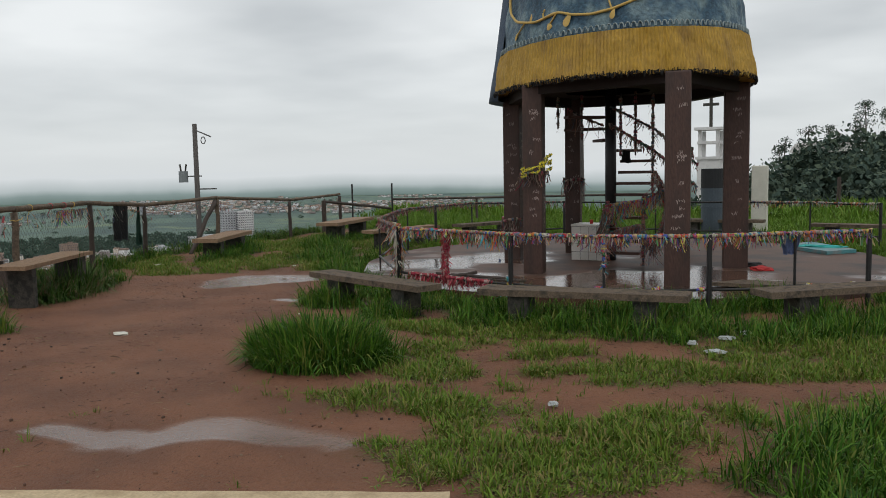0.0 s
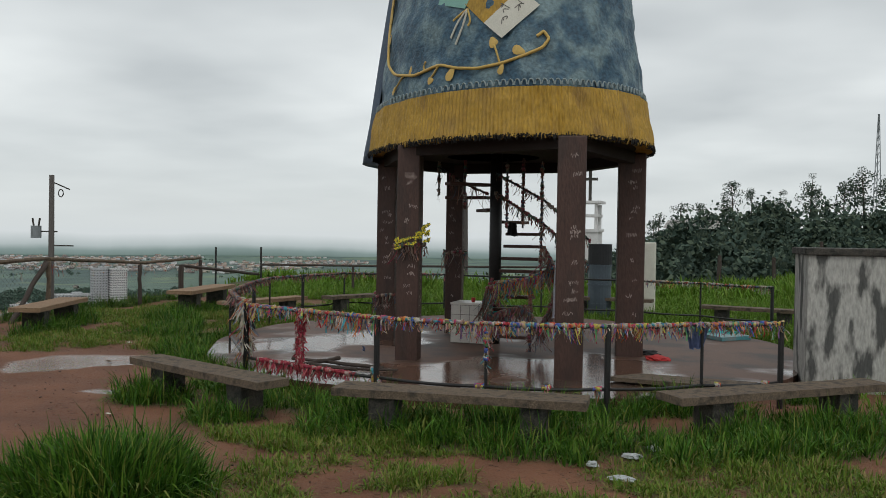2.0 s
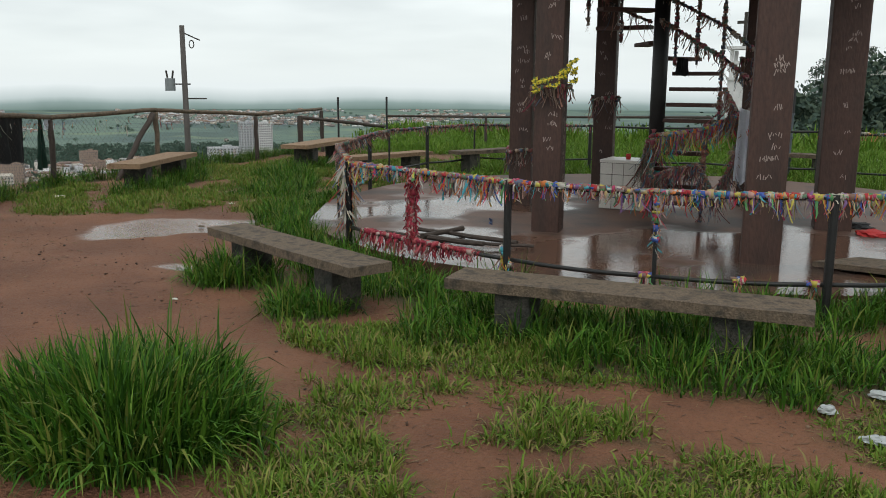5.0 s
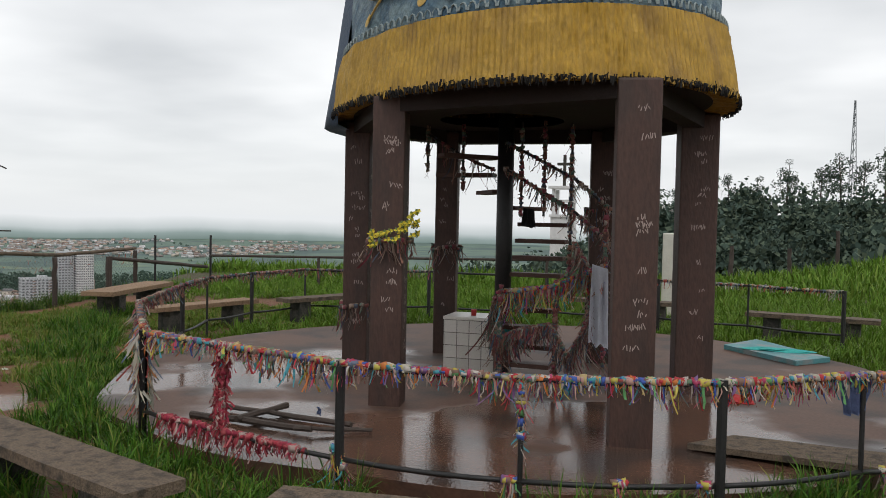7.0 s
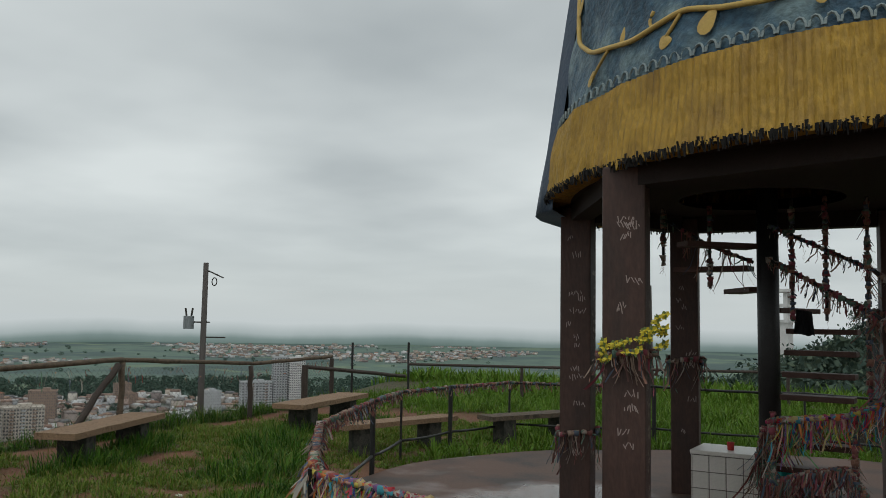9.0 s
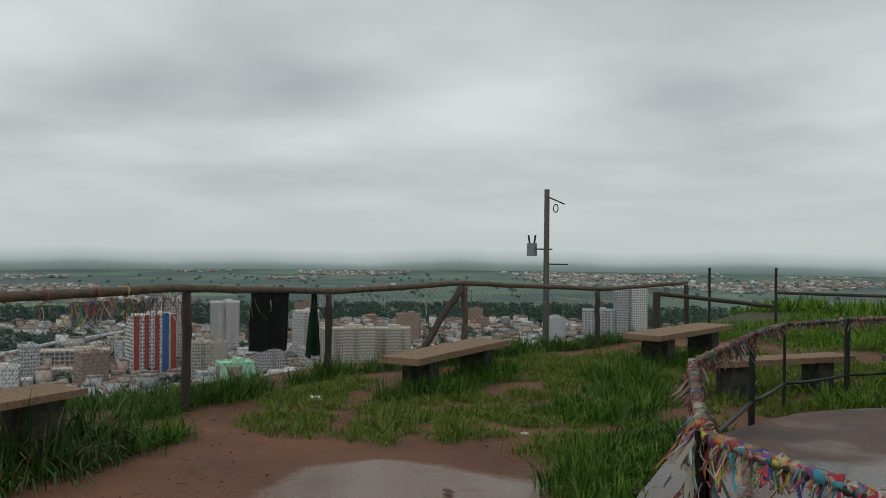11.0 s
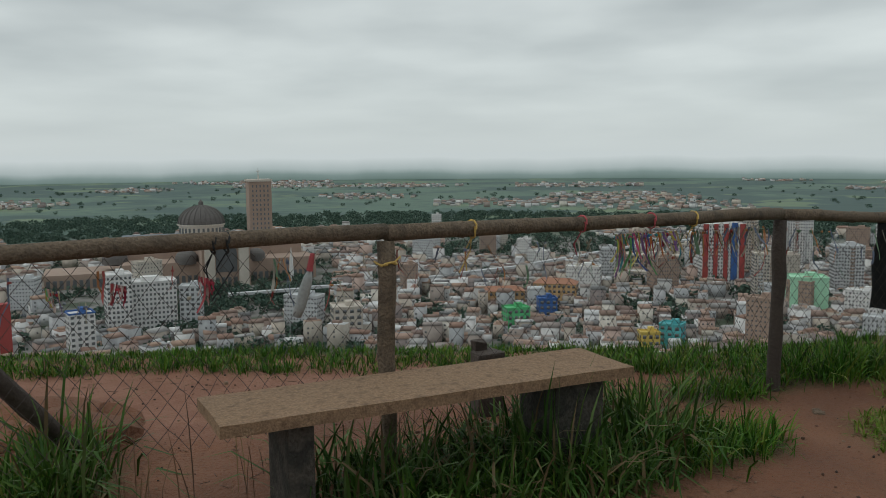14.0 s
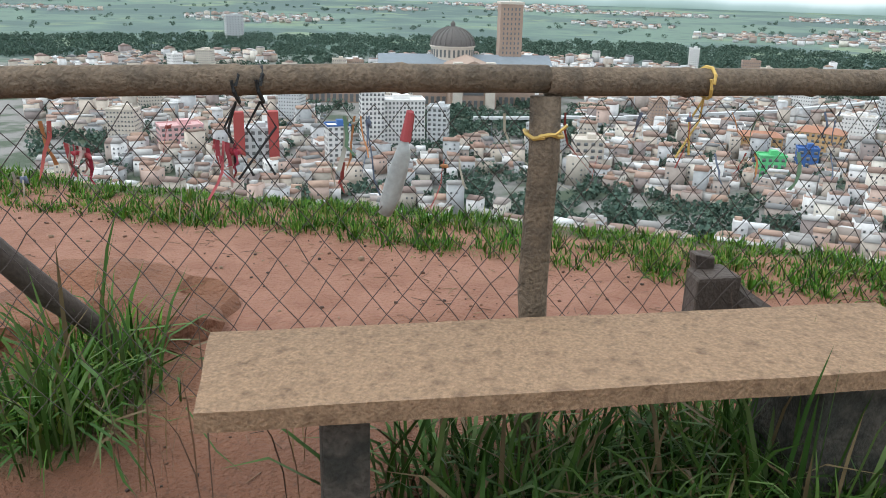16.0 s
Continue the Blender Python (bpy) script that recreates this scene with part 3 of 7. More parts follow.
def mantle_band(name, z0, z1, out0, out1, material, label, steps=10, seg=160, relief=0.0, ragged=0.0, folds=0):
    bm = bmesh.new()
    rings = []
    for i in range(steps + 1):
        z = z0 + (z1 - z0) * i / steps
        ring = []
        for k in range(seg):
            a = 2 * math.pi * k / seg
            bump = relief * (noise.noise(Vector((math.cos(a) * 6, math.sin(a) * 6, z * 2.2))) + 0.5 * noise.noise(Vector((math.cos(a) * 18, math.sin(a) * 18, z * 6))))
            if folds:
                bump += 0.012 * (1 if k % 2 else -1) * (0.6 + 0.4 * noise.noise(Vector((k * 0.7, z, 3))))
            zz = z + (ragged * noise.noise(Vector((k * 0.9, 0, 1))) if i == 0 else 0)
            ring.append(bm.verts.new(mantle_point(a, zz, out0 + (out1 - out0) * i / steps + bump)))
        rings.append(ring)
    for s, t in zip(rings, rings[1:]):
        for k in range(seg):
            bm.faces.new((s[k - 1], s[k], t[k], t[k - 1]))
    inner = [bm.verts.new(mantle_point(2 * math.pi * k / seg, z0 + 0.02, out0 - 0.25)) for k in range(seg)]
    for k in range(seg):
        bm.faces.new((inner[k - 1], inner[k], rings[0][k], rings[0][k - 1]))
    return part(name, bm, material, monument, label, smooth=not folds)


mantle_band("mantle", 3.5, 9.2, 0.0, 0.0, M_BLUE, "weathered blue painted cement mantle", steps=60, seg=220, relief=0.05)
mantle_band("fringe", 3.03, 3.68, 0.05, 0.035, M_YELLOW, "ribbed ochre yellow fringe", steps=8, seg=520, relief=0.035, ragged=0.09, folds=1)
bm = bmesh.new()
cap_ring = [bm.verts.new(mantle_point(2 * math.pi * k / 64, 9.2)) for k in range(64)]
cap_top = bm.verts.new((CEN.x, CEN.y, 9.9))
for k in range(64):
    bm.faces.new((cap_ring[k - 1], cap_ring[k], cap_top))
part("mantle_top", bm, M_BLUE, monument)
# soffit and ring beams take the shade-darkened colour
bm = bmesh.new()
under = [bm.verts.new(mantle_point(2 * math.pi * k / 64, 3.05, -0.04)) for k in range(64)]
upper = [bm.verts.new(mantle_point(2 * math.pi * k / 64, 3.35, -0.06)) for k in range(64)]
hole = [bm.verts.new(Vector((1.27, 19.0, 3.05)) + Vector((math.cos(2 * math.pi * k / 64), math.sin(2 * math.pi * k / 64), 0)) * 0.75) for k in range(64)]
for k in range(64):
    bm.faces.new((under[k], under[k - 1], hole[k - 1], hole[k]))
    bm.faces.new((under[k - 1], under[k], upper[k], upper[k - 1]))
part("soffit", bm, M_UNDER_SHADE, monument, "underside coloured near black for the shade below the mantle")
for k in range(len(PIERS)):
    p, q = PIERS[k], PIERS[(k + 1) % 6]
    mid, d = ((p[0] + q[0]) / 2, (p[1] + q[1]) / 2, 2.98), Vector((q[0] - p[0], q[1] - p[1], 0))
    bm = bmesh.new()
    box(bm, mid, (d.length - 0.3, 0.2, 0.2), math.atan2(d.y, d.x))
    part("ring_beam", bm, M_UNDER_SHADE, monument)
# black mould hanging in a ragged line under the fringe
bm = bmesh.new()
for k in range(1300):
    a = 2 * math.pi * k / 1300 + rng.uniform(-0.004, 0.004)
    z1, z0 = 3.05 + rng.uniform(-0.02, 0.045) * (1 if rng.random() < 0.3 else 0.4), 3.01 + rng.uniform(-0.04, 0.02)
    w = rng.uniform(0.0015, 0.006)
    bm.faces.new([bm.verts.new(mantle_point(a + da, z, o)) for da, z, o in ((-w, z1, 0.072), (w, z1, 0.072), (w * rng.uniform(0.1, 0.8), z0, rng.uniform(0.03, 0.08)), (-w * rng.uniform(0.1, 0.8), z0, rng.uniform(0.03, 0.08)))])
part("mould", bm, M_MOULD, monument, "ragged black mould along the fringe's lower edge", kind="stuff")
# scalloped braid above the fringe
bm = bmesh.new()
N = 150
for k in range(N):
    a0 = 2 * math.pi * k / N
    da = 2 * math.pi / N
    tube(bm, [mantle_point(a0 + da * (0.5 + 0.42 * math.sin(math.pi * (i / 6 - 0.5))), 3.7 + 0.075 * math.cos(math.pi * (i / 6 - 0.5)), 0.025) for i in range(7)], 0.011, 4, False)
part("braid", bm, M_BRAID, monument, "row of small painted scallops")
# the cape's darker edge on one flank
bm = bmesh.new()
A_CAPE = -1.86
strip = []
for i in range(22):
    z = 2.92 + i * 0.3
    fl = 0.07 + 0.09 * math.exp(-i * 0.35)
    a = A_CAPE - 0.02
    strip.append([bm.verts.new(mantle_point(a + da, z, o)) for da, o in ((0.10, 0.0), (0.02, 0.10), (-0.09, fl), (-0.22, fl * 0.9), (-0.6, 0.10), (-0.75, 0.0))])
for s, t in zip(strip, strip[1:]):
    for j in range(5):
        bm.faces.new((s[j], s[j + 1], t[j + 1], t[j]))
bm.faces.new([v for v in strip[0]][::-1])
part("cape_edge", bm, M_NAVY, monument, "dark blue edge of the cape", smooth=True)


def vine(pts, r, steps=12):
    out = []
    for (u0, z0), (u1, z1) in zip(pts, pts[1:]):
        for i in range(steps):
            t = i / steps
            out.append((u0 + (u1 - u0) * t, z0 + (z1 - z0) * t))
    out.append(pts[-1])
    for _ in range(6):
        out = [out[0]] + [((a[0] + 2 * b[0] + c[0]) / 4, (a[1] + 2 * b[1] + c[1]) / 4) for a, b, c in zip(out, out[1:], out[2:])] + [out[-1]]
    b = bmesh.new()
    tube(b, [mantle_point(u, z, 0.03) for u, z in out], r, 6)
    return b


main_vine = [(-1.80, 5.9), (-1.77, 5.4), (-1.70, 4.9), (-1.58, 4.35), (-1.42, 4.12), (-1.17, 4.0), (-0.96, 4.08), (-0.83, 3.99), (-0.69, 3.95), (-0.54, 3.99), (-0.40, 4.08), (-0.28, 4.18), (-0.235, 4.3), (-0.27, 4.4), (-0.315, 4.33)]
part("vine", vine(main_vine, 0.022), M_GOLD, monument, "ochre vine painted in low relief", smooth=True)
for pts in ([(-0.55, 4.0), (-0.57, 4.15), (-0.59, 4.26)], [(-1.3, 4.05), (-1.36, 3.95), (-1.40, 3.86)], [(-1.08, 4.02), (-1.10, 4.1), (-1.08, 4.17)], [(-0.97, 4.06), (-1.0, 3.97), (-1.02, 3.92)]):
    part("vine_shoot", vine(pts, 0.014, 4), M_GOLD, monument, smooth=True)


def leaf_relief(u, z, ln, wd, turn, material=M_GOLD):
    """A flat leaf lying on the mantle's skin."""
    b = bmesh.new()
    c, s = math.cos(turn), math.sin(turn)
    rim = []
    for k in range(14):
        a = 2 * math.pi * k / 14
        lx, ly = math.cos(a) * ln / 2, math.sin(a) * wd / 2 * (1 - 0.5 * math.cos(a))
        rim.append(b.verts.new(mantle_point(u + (c * lx - s * ly) / 2.4, z + s * lx + c * ly, 0.035)))
    mid = b.verts.new(mantle_point(u, z, 0.05))
    for k in range(14):
        b.faces.new((rim[k - 1], rim[k], mid))
    return part("leaf", b, material, monument, smooth=True)


for u, z, ln, wd, t in ((-0.87, 3.93, 0.22, 0.12, 1.0), (-0.43, 4.15, 0.20, 0.12, -0.3), (-0.54, 3.92, 0.16, 0.08, 1.2), (-1.70, 5.15, 0.2, 0.1, 1.9), (-1.62, 4.75, 0.2, 0.1, 1.2), (-1.75, 5.45, 0.22, 0.12, 1.7), (-0.59, 4.28, 0.14, 0.14, 0), (-1.02, 3.88, 0.12, 0.1, 0), (-1.22, 4.1, 0.13, 0.06, 1.4), (-1.40, 3.88, 0.14, 0.07, 1.1)):
    leaf_relief(u, z, ln, wd, t)


def patch(name, corners, material, label, out=0.03):
    """A painted four-cornered panel on the mantle's skin."""
    b = bmesh.new()
    g = [[None] * 9 for _ in range(9)]
    (u0, z0), (u1, z1), (u2, z2), (u3, z3) = corners
    for i in range(9):
        for j in range(9):
            s, t = i / 8, j / 8
            u = (u0 * (1 - s) + u1 * s) * (1 - t) + (u3 * (1 - s) + u2 * s) * t
            z = (z0 * (1 - s) + z1 * s) * (1 - t) + (z3 * (1 - s) + z2 * s) * t
            g[i][j] = b.verts.new(mantle_point(u, z, out))
    for i in range(8):
        for j in range(8):
            b.faces.new((g[i][j], g[i + 1][j], g[i + 1][j + 1], g[i][j + 1]))
    return part(name, b, material, monument, label)


patch("banner", [(-0.66, 4.56), (-0.54, 4.33), (-0.29, 4.75), (-0.42, 4.98)], M_CREAM, "cream banner with a line drawing")
patch("banner", [(-0.80, 4.86), (-0.66, 4.56), (-0.42, 4.98), (-0.55, 5.3)], M_YELLOW, "yellow half of the banner")
patch("banner", [(-1.02, 4.95), (-0.80, 4.80), (-0.74, 5.05), (-0.95, 5.4)], M_TEAL, "pale teal half of the banner")
for k in range(9):
    rr = random.Random(k)
    uu, zz = -0.48 + rr.uniform(-0.09, 0.09), 4.66 + rr.uniform(-0.12, 0.12)
    part("line", vine([(uu, zz), (uu + rr.uniform(-0.05, 0.05), zz + 0.06), (uu + rr.uniform(-0.03, 0.07), zz + rr.uniform(-0.06, 0.1))], 0.006, 4), M_GREY_INK, monument)
for pts in ([(-0.78, 4.79), (-0.85, 4.62), (-0.89, 4.42)], [(-0.78, 4.79), (-0.80, 4.60), (-0.85, 4.32)], [(-0.78, 4.79), (-0.84, 4.72), (-0.88, 4.66)], [(-0.78, 4.79), (-0.75, 4.62), (-0.77, 4.55)]):
    part("tassel", vine(pts, 0.014, 5), M_CREAM if pts[-1][1] < 4.5 else M_GOLD, monument)

# ---- the spiral stair under the mantle ----
stair = holder("spiral_stair", "rusty spiral stair hung with faded ribbons", "stairs", (1.27, 19.0, 0))
bm = bmesh.new()
rod(bm, (1.33, 19.0, 0), (1.33, 19.0, 3.4), 0.1, seg=16)
part("pole", bm, M_IRON, stair, "thick dark central pole", smooth=True)


def stair_at(k, side, dz=0.0):
    """Along the flight beside the pole: k steps up, side across it."""
    if k <= 9:
        return Vector((1.45 + side * 0.62, 18.35 + k * 0.1, k * 0.2 + dz))
    a = radians(20 + (k - 9) * 52)
    return Vector((1.27 + (0.12 + side * 0.75) * math.cos(a), 19.1 + (0.12 + side * 0.75) * math.sin(a), k * 0.2 + dz))


for i in range(1, 14):
    p, q = stair_at(i, 0.0), stair_at(i, 1.0)
    bm = bmesh.new()
    box(bm, (p + q) / 2, ((q - p).length, 0.2, 0.05), math.atan2(q.y - p.y, q.x - p.x), bevel=0.006)
    part("tread", bm, M_RUST, stair)
RAILS = [[(1.38, 18.85, 2.78), (2.3, 18.5, 2.32), (3.05, 18.3, 1.72)], [(1.38, 18.85, 2.46), (2.3, 18.5, 1.95), (3.05, 18.3, 1.35)], [(1.45, 18.4, 1.02), (2.1, 18.3, 1.12), (2.7, 18.2, 1.38)], [(0.35, 18.9, 2.9), (0.8, 18.95, 2.62), (1.2, 19.0, 2.45)]]
for pts in RAILS:
    bm = bmesh.new()
    tube(bm, pts, 0.018, 6)
    part("handrail", bm, M_IRON, stair, smooth=True)
UPS = [((1.6, 18.75, 1.9), (1.6, 18.75, 3.0)), ((1.9, 18.65, 1.9), (1.9, 18.65, 3.0)), ((2.25, 18.5, 1.0), (2.25, 18.5, 2.95)), ((1.5, 18.35, 0.0), (1.5, 18.35, 1.1)), ((2.15, 18.3, 0.0), (2.15, 18.3, 1.2)), ((0.35, 18.9, 2.45), (0.35, 18.9, 3.0)), ((0.8, 18.95, 2.2), (0.8, 18.95, 3.0)), ((2.7, 18.2, 0.3), (2.7, 18.2, 1.9))]
for p, q in UPS:
    bm = bmesh.new()
    rod(bm, p, q, 0.015, seg=6)
    part("baluster", bm, M_IRON, stair)


# ---- ribbons ----
def ribbons(pts, per_m, seed, ln=(0.08, 0.26), wd=(0.008, 0.02), spread_r=0.03, knot=1.0):
    """Thin bands tied over a line and hanging from it, with their knots."""
    r = np.random.RandomState(seed)
    P = np.array([tuple(p) for p in pts], float)
    seg = np.linalg.norm(np.diff(P, axis=0), axis=1)
    cum = np.r_[0, np.cumsum(seg)]
    n = max(int(cum[-1] * per_m), 4)
    # ties come in bunches
    s = np.clip(np.sort((r.rand(n) + 0.03 * np.sin(r.rand(n) * 60)) * cum[-1]), 0, cum[-1])
    base = np.stack([np.interp(s, cum, P[:, k]) for k in range(3)], 1)
    j = np.clip(np.searchsorted(cum, s) - 1, 0, len(seg) - 1)
    along = np.diff(P, axis=0)[j] / seg[j][:, None]
    flat = np.stack([-along[:, 1], along[:, 0], np.zeros(n)], 1)
    flat /= np.maximum(np.linalg.norm(flat, axis=1)[:, None], 1e-6)
    L = r.uniform(*ln, n) * (0.6 + 0.8 * vnoise(s, s * 0 + seed, 2.0))
    W = r.uniform(*wd, n)
    ang = r.uniform(0, 2 * np.pi, n)
    wdir = along * np.cos(ang)[:, None] + flat * np.sin(ang)[:, None]
    out = flat * np.where(r.rand(n) < 0.5, 1, -1)[:, None]
    lean = r.normal(0, 0.28, (n, 3)) * np.array([1, 1, 0.1])
    verts, k = [], 5
    for i in range(k):
        t = i / (k - 1)
        c = base + out * (spread_r * np.sin(min(t * 2.2, 1.57))) + np.array([0, 0, 1.0]) * (0.022 * (1 - t * 3 if t < 0.34 else 0)) + (np.array([0, 0, -1.0]) + lean * t) * (L * max(t - 0.08, 0))[:, None]
        c += r.normal(0, 0.006, (n, 3)) * t
        tw = wdir * np.cos(t * r.uniform(-1.5, 1.5, n))[:, None] + out * np.sin(t * r.uniform(-1.2, 1.2, n))[:, None]
        verts += [c - tw * W[:, None] / 2, c + tw * W[:, None] / 2]
    V = np.stack(verts, 1).reshape(-1, 3)
    o = (np.arange(n) * 2 * k)[:, None]
    Q = np.concatenate([o + np.array([2 * i, 2 * i + 1, 2 * i + 3, 2 * i + 2]) for i in range(k - 1)], 0)
    # knots
    kn = r.choice(n, max(n // 2, 1), replace=False)
    cube = np.array([[x, y, z] for x in (-1, 1) for y in (-1, 1) for z in (-1, 1)], float)
    faces = np.array([[0, 1, 3, 2], [4, 6, 7, 5], [0, 4, 5, 1], [2, 3, 7, 6], [0, 2, 6, 4], [1, 5, 7, 3]])
    KV = base[kn][:, None, :] + cube[None] * r.uniform(0.010, 0.026, (len(kn), 1, 3)) * knot + r.normal(0, 0.006, (len(kn), 8, 3)) * knot
    KQ = len(V) + (np.arange(len(kn)) * 8)[:, None, None] + faces[None]
    return np.concatenate([V, KV.reshape(-1, 3)]), np.concatenate([Q, KQ.reshape(-1, 4)])


def ribbon_thing(pts, per_m, seed, material, label, parent=None, **kw):
    v, q = ribbons(pts, per_m, seed, **kw)
    me = array_mesh("ribbons", v, q, None, material)
    if parent is not None:
        return array_part("ribbons", me, parent, label, "stuff")
    return tagged(new("ribbons", me), label, "ribbons", kind="stuff")


ribbon_thing(RAILS[0], 70, 11, M_RIB_DULL, "dark ribbons on the upper stair rail", ln=(0.03, 0.14))
ribbon_thing(RAILS[1], 110, 12, M_RIB_DULL, "dull ribbons knotted along the stair rail", ln=(0.03, 0.2))
ribbon_thing(RAILS[2], 330, 13, M_RIB, "thick faded ribbons on the low stair rail", ln=(0.1, 0.4))
ribbon_thing(RAILS[3], 40, 14, M_RIB_DULL, "dark ribbons hanging from the top rail", ln=(0.05, 0.35))
for i, (p, q) in enumerate(UPS):
    ribbon_thing([q, p], 80 if i in (0, 1, 2, 5, 6) else 190, 40 + i, M_RIB_DULL, "dull ribbons tied down a baluster", ln=(0.04, 0.12) if i in (0, 1, 5, 6) else (0.06, 0.26))
ribbon_thing([(1.42, 18.4, 0.95), (1.36, 18.4, 0.7), (1.5, 18.35, 0.5), (1.75, 18.3, 0.62), (2.1, 18.25, 0.7), (2.3, 18.2, 0.4)], 430, 60, M_RIB_DULL, "tangled bunch of ribbons by the stair", ln=(0.08, 0.35), spread_r=0.07)
ribbon_thing([(2.35, 18.3, 1.6), (2.6, 18.25, 1.2), (2.5, 18.2, 0.7), (2.3, 18.2, 0.3)], 420, 61, M_RIB_DULL, "tangled bunch of ribbons by the towel", ln=(0.08, 0.4), spread_r=0.08)

# ---- the pipe rail round the slab ----
RAIL_Z, LOW_Z = 0.84, 0.17
RUNS = [
    [(-0.6, 14.86), (1.56, 14.29), (2.85, 14.32), (4.06, 14.76), (4.95, 15.5), (5.75, 16.1)],
    [(-0.6, 14.86), (-2.25, 16.75), (-3.35, 18.95), (-3.88, 20.25), (-3.88, 21.5), (-3.7, 23.0), (-1.6, 24.0), (0.6, 24.4), (2.6, 24.4), (4.1, 24.08), (5.5, 23.5)],
    [(6.1, 21.8), (6.33, 19.9), (6.35, 18.6)],
]
for run in RUNS:
    cx, cy = run[0]
    rail = holder("pipe_rail", "black iron pipe rail round the slab, tied with ribbons", "railing", (cx, cy, 0), group="pipe rails")
    for k, (x, y) in enumerate(run):
        thick = 0.034 if k % 2 == 0 or run is RUNS[0] and k in (1, 3, 5) else 0.018
        if run is RUNS[0] and k in (2, 4):
            thick = 0.018
        bm = bmesh.new()
        rod(bm, (x, y, -0.15), (x, y, RAIL_Z + 0.02), thick, seg=10)
        part("post", bm, M_IRON, rail, smooth=False)
    for z, r in ((RAIL_Z, 0.021), (LOW_Z, 0.019)):
        for (x0, y0), (x1, y1) in zip(run, run[1:]):
            bm = bmesh.new()
            tube(bm, [(x0 + (x1 - x0) * t, y0 + (y1 - y0) * t, z - 0.02 * math.sin(math.pi * t)) for t in (0, 0.25, 0.5, 0.75, 1)], r, 8)
            part("bar", bm, M_IRON, rail, smooth=True)


def run3(run, z, a=0, b=None):
    return [(x, y, z) for x, y in run[a:b]]


ribbon_thing(run3(RUNS[0], RAIL_Z), 170, 1, M_RIB, "bright ribbons tied thickly along the rail", ln=(0.05, 0.19))
ribbon_thing(run3(RUNS[0], RAIL_Z), 45, 71, M_RIB_PALE, "pale ribbons wound along the rail", ln=(0.02, 0.09))
ribbon_thing(run3(RUNS[1], RAIL_Z, 0, 3), 130, 2, M_RIB_DULL, "dull ribbons tied along the rail", ln=(0.05, 0.2))
ribbon_thing(run3(RUNS[1], RAIL_Z, 2, 7), 90, 3, M_RIB_DULL, "dull ribbons tied along the far rail", ln=(0.04, 0.14))
ribbon_thing(run3(RUNS[1], RAIL_Z, 8, 11), 90, 4, M_RIB_PALE, "pale ribbons tied along the far rail", ln=(0.04, 0.14))
ribbon_thing(run3(RUNS[2], RAIL_Z), 110, 5, M_RIB, "ribbons tied along the rail", ln=(0.05, 0.18))


def on(run, k, t, z):
    (x0, y0), (x1, y1) = run[k], run[k + 1]
    return (x0 + (x1 - x0) * t, y0 + (y1 - y0) * t, z)


ribbon_thing([on(RUNS[0], 0, 0.46, 0.84), on(RUNS[0], 0, 0.44, 0.5), on(RUNS[0], 0, 0.45, 0.16)], 620, 6, M_RIB_RED, "thick hanging column of red ribbons", ln=(0.05, 0.16), spread_r=0.06)
ribbon_thing([on(RUNS[0], 0, 0.1, LOW_Z), on(RUNS[0], 0, 0.85, LOW_Z)], 200, 7, M_RIB_RED, "red ribbons along the lower bar", ln=(0.05, 0.18))
ribbon_thing([on(RUNS[0], 0, 0.97, 0.26), on(RUNS[0], 1, 0.03, 0.12)], 500, 8, M_RIB, "bright ribbons at the foot of a post", ln=(0.06, 0.2))
ribbon_thing([(2.85, 14.32, 0.8), (2.85, 14.32, 0.45)], 220, 9, M_RIB, "ribbons down a thin post", ln=(0.08, 0.25))
for k, (a, t) in enumerate(((1, 0.95), (2, 0.5), (2, 0.92), (4, 0.2), (4, 0.8))):
    ribbon_thing([on(RUNS[0], a, t - 0.03, LOW_Z), on(RUNS[0], a, t + 0.03, LOW_Z)], 260, 80 + k, M_RIB, "small bunch of ribbons on the lower bar", ln=(0.06, 0.2))
ribbon_thing([(-0.6, 14.86, 0.9), (-0.62, 14.88, 0.2)], 260, 10, M_RIB_PALE, "pale ribbons wound down the corner post", ln=(0.08, 0.3), spread_r=0.05)
ribbon_thing([(-0.6, 14.86, 0.86), (-0.95, 15.26, 0.88)], 420, 19, M_RIB_PALE, "pale ribbons bunched at the corner", ln=(0.05, 0.28), spread_r=0.06)
for (x, y, w), z, sd, ln in ((PIERS[0], 0.75, 20, (0.05, 0.35)), (PIERS[1], 1.62, 21, (0.03, 0.22)), (PIERS[5], 1.45, 22, (0.04, 0.4)), (PIERS[4], 2.0, 23, (0.1, 0.5))):
    w = w / 2 * 1.38
    loop = [(x + w * math.cos(a * 0.785), y + w * math.sin(a * 0.785), z + 0.03 * math.sin(a * 2.1)) for a in range(9)]
    ribbon_thing(loop, 75, sd, M_RIB_DULL, "ribbons tied round a pier", ln=ln)

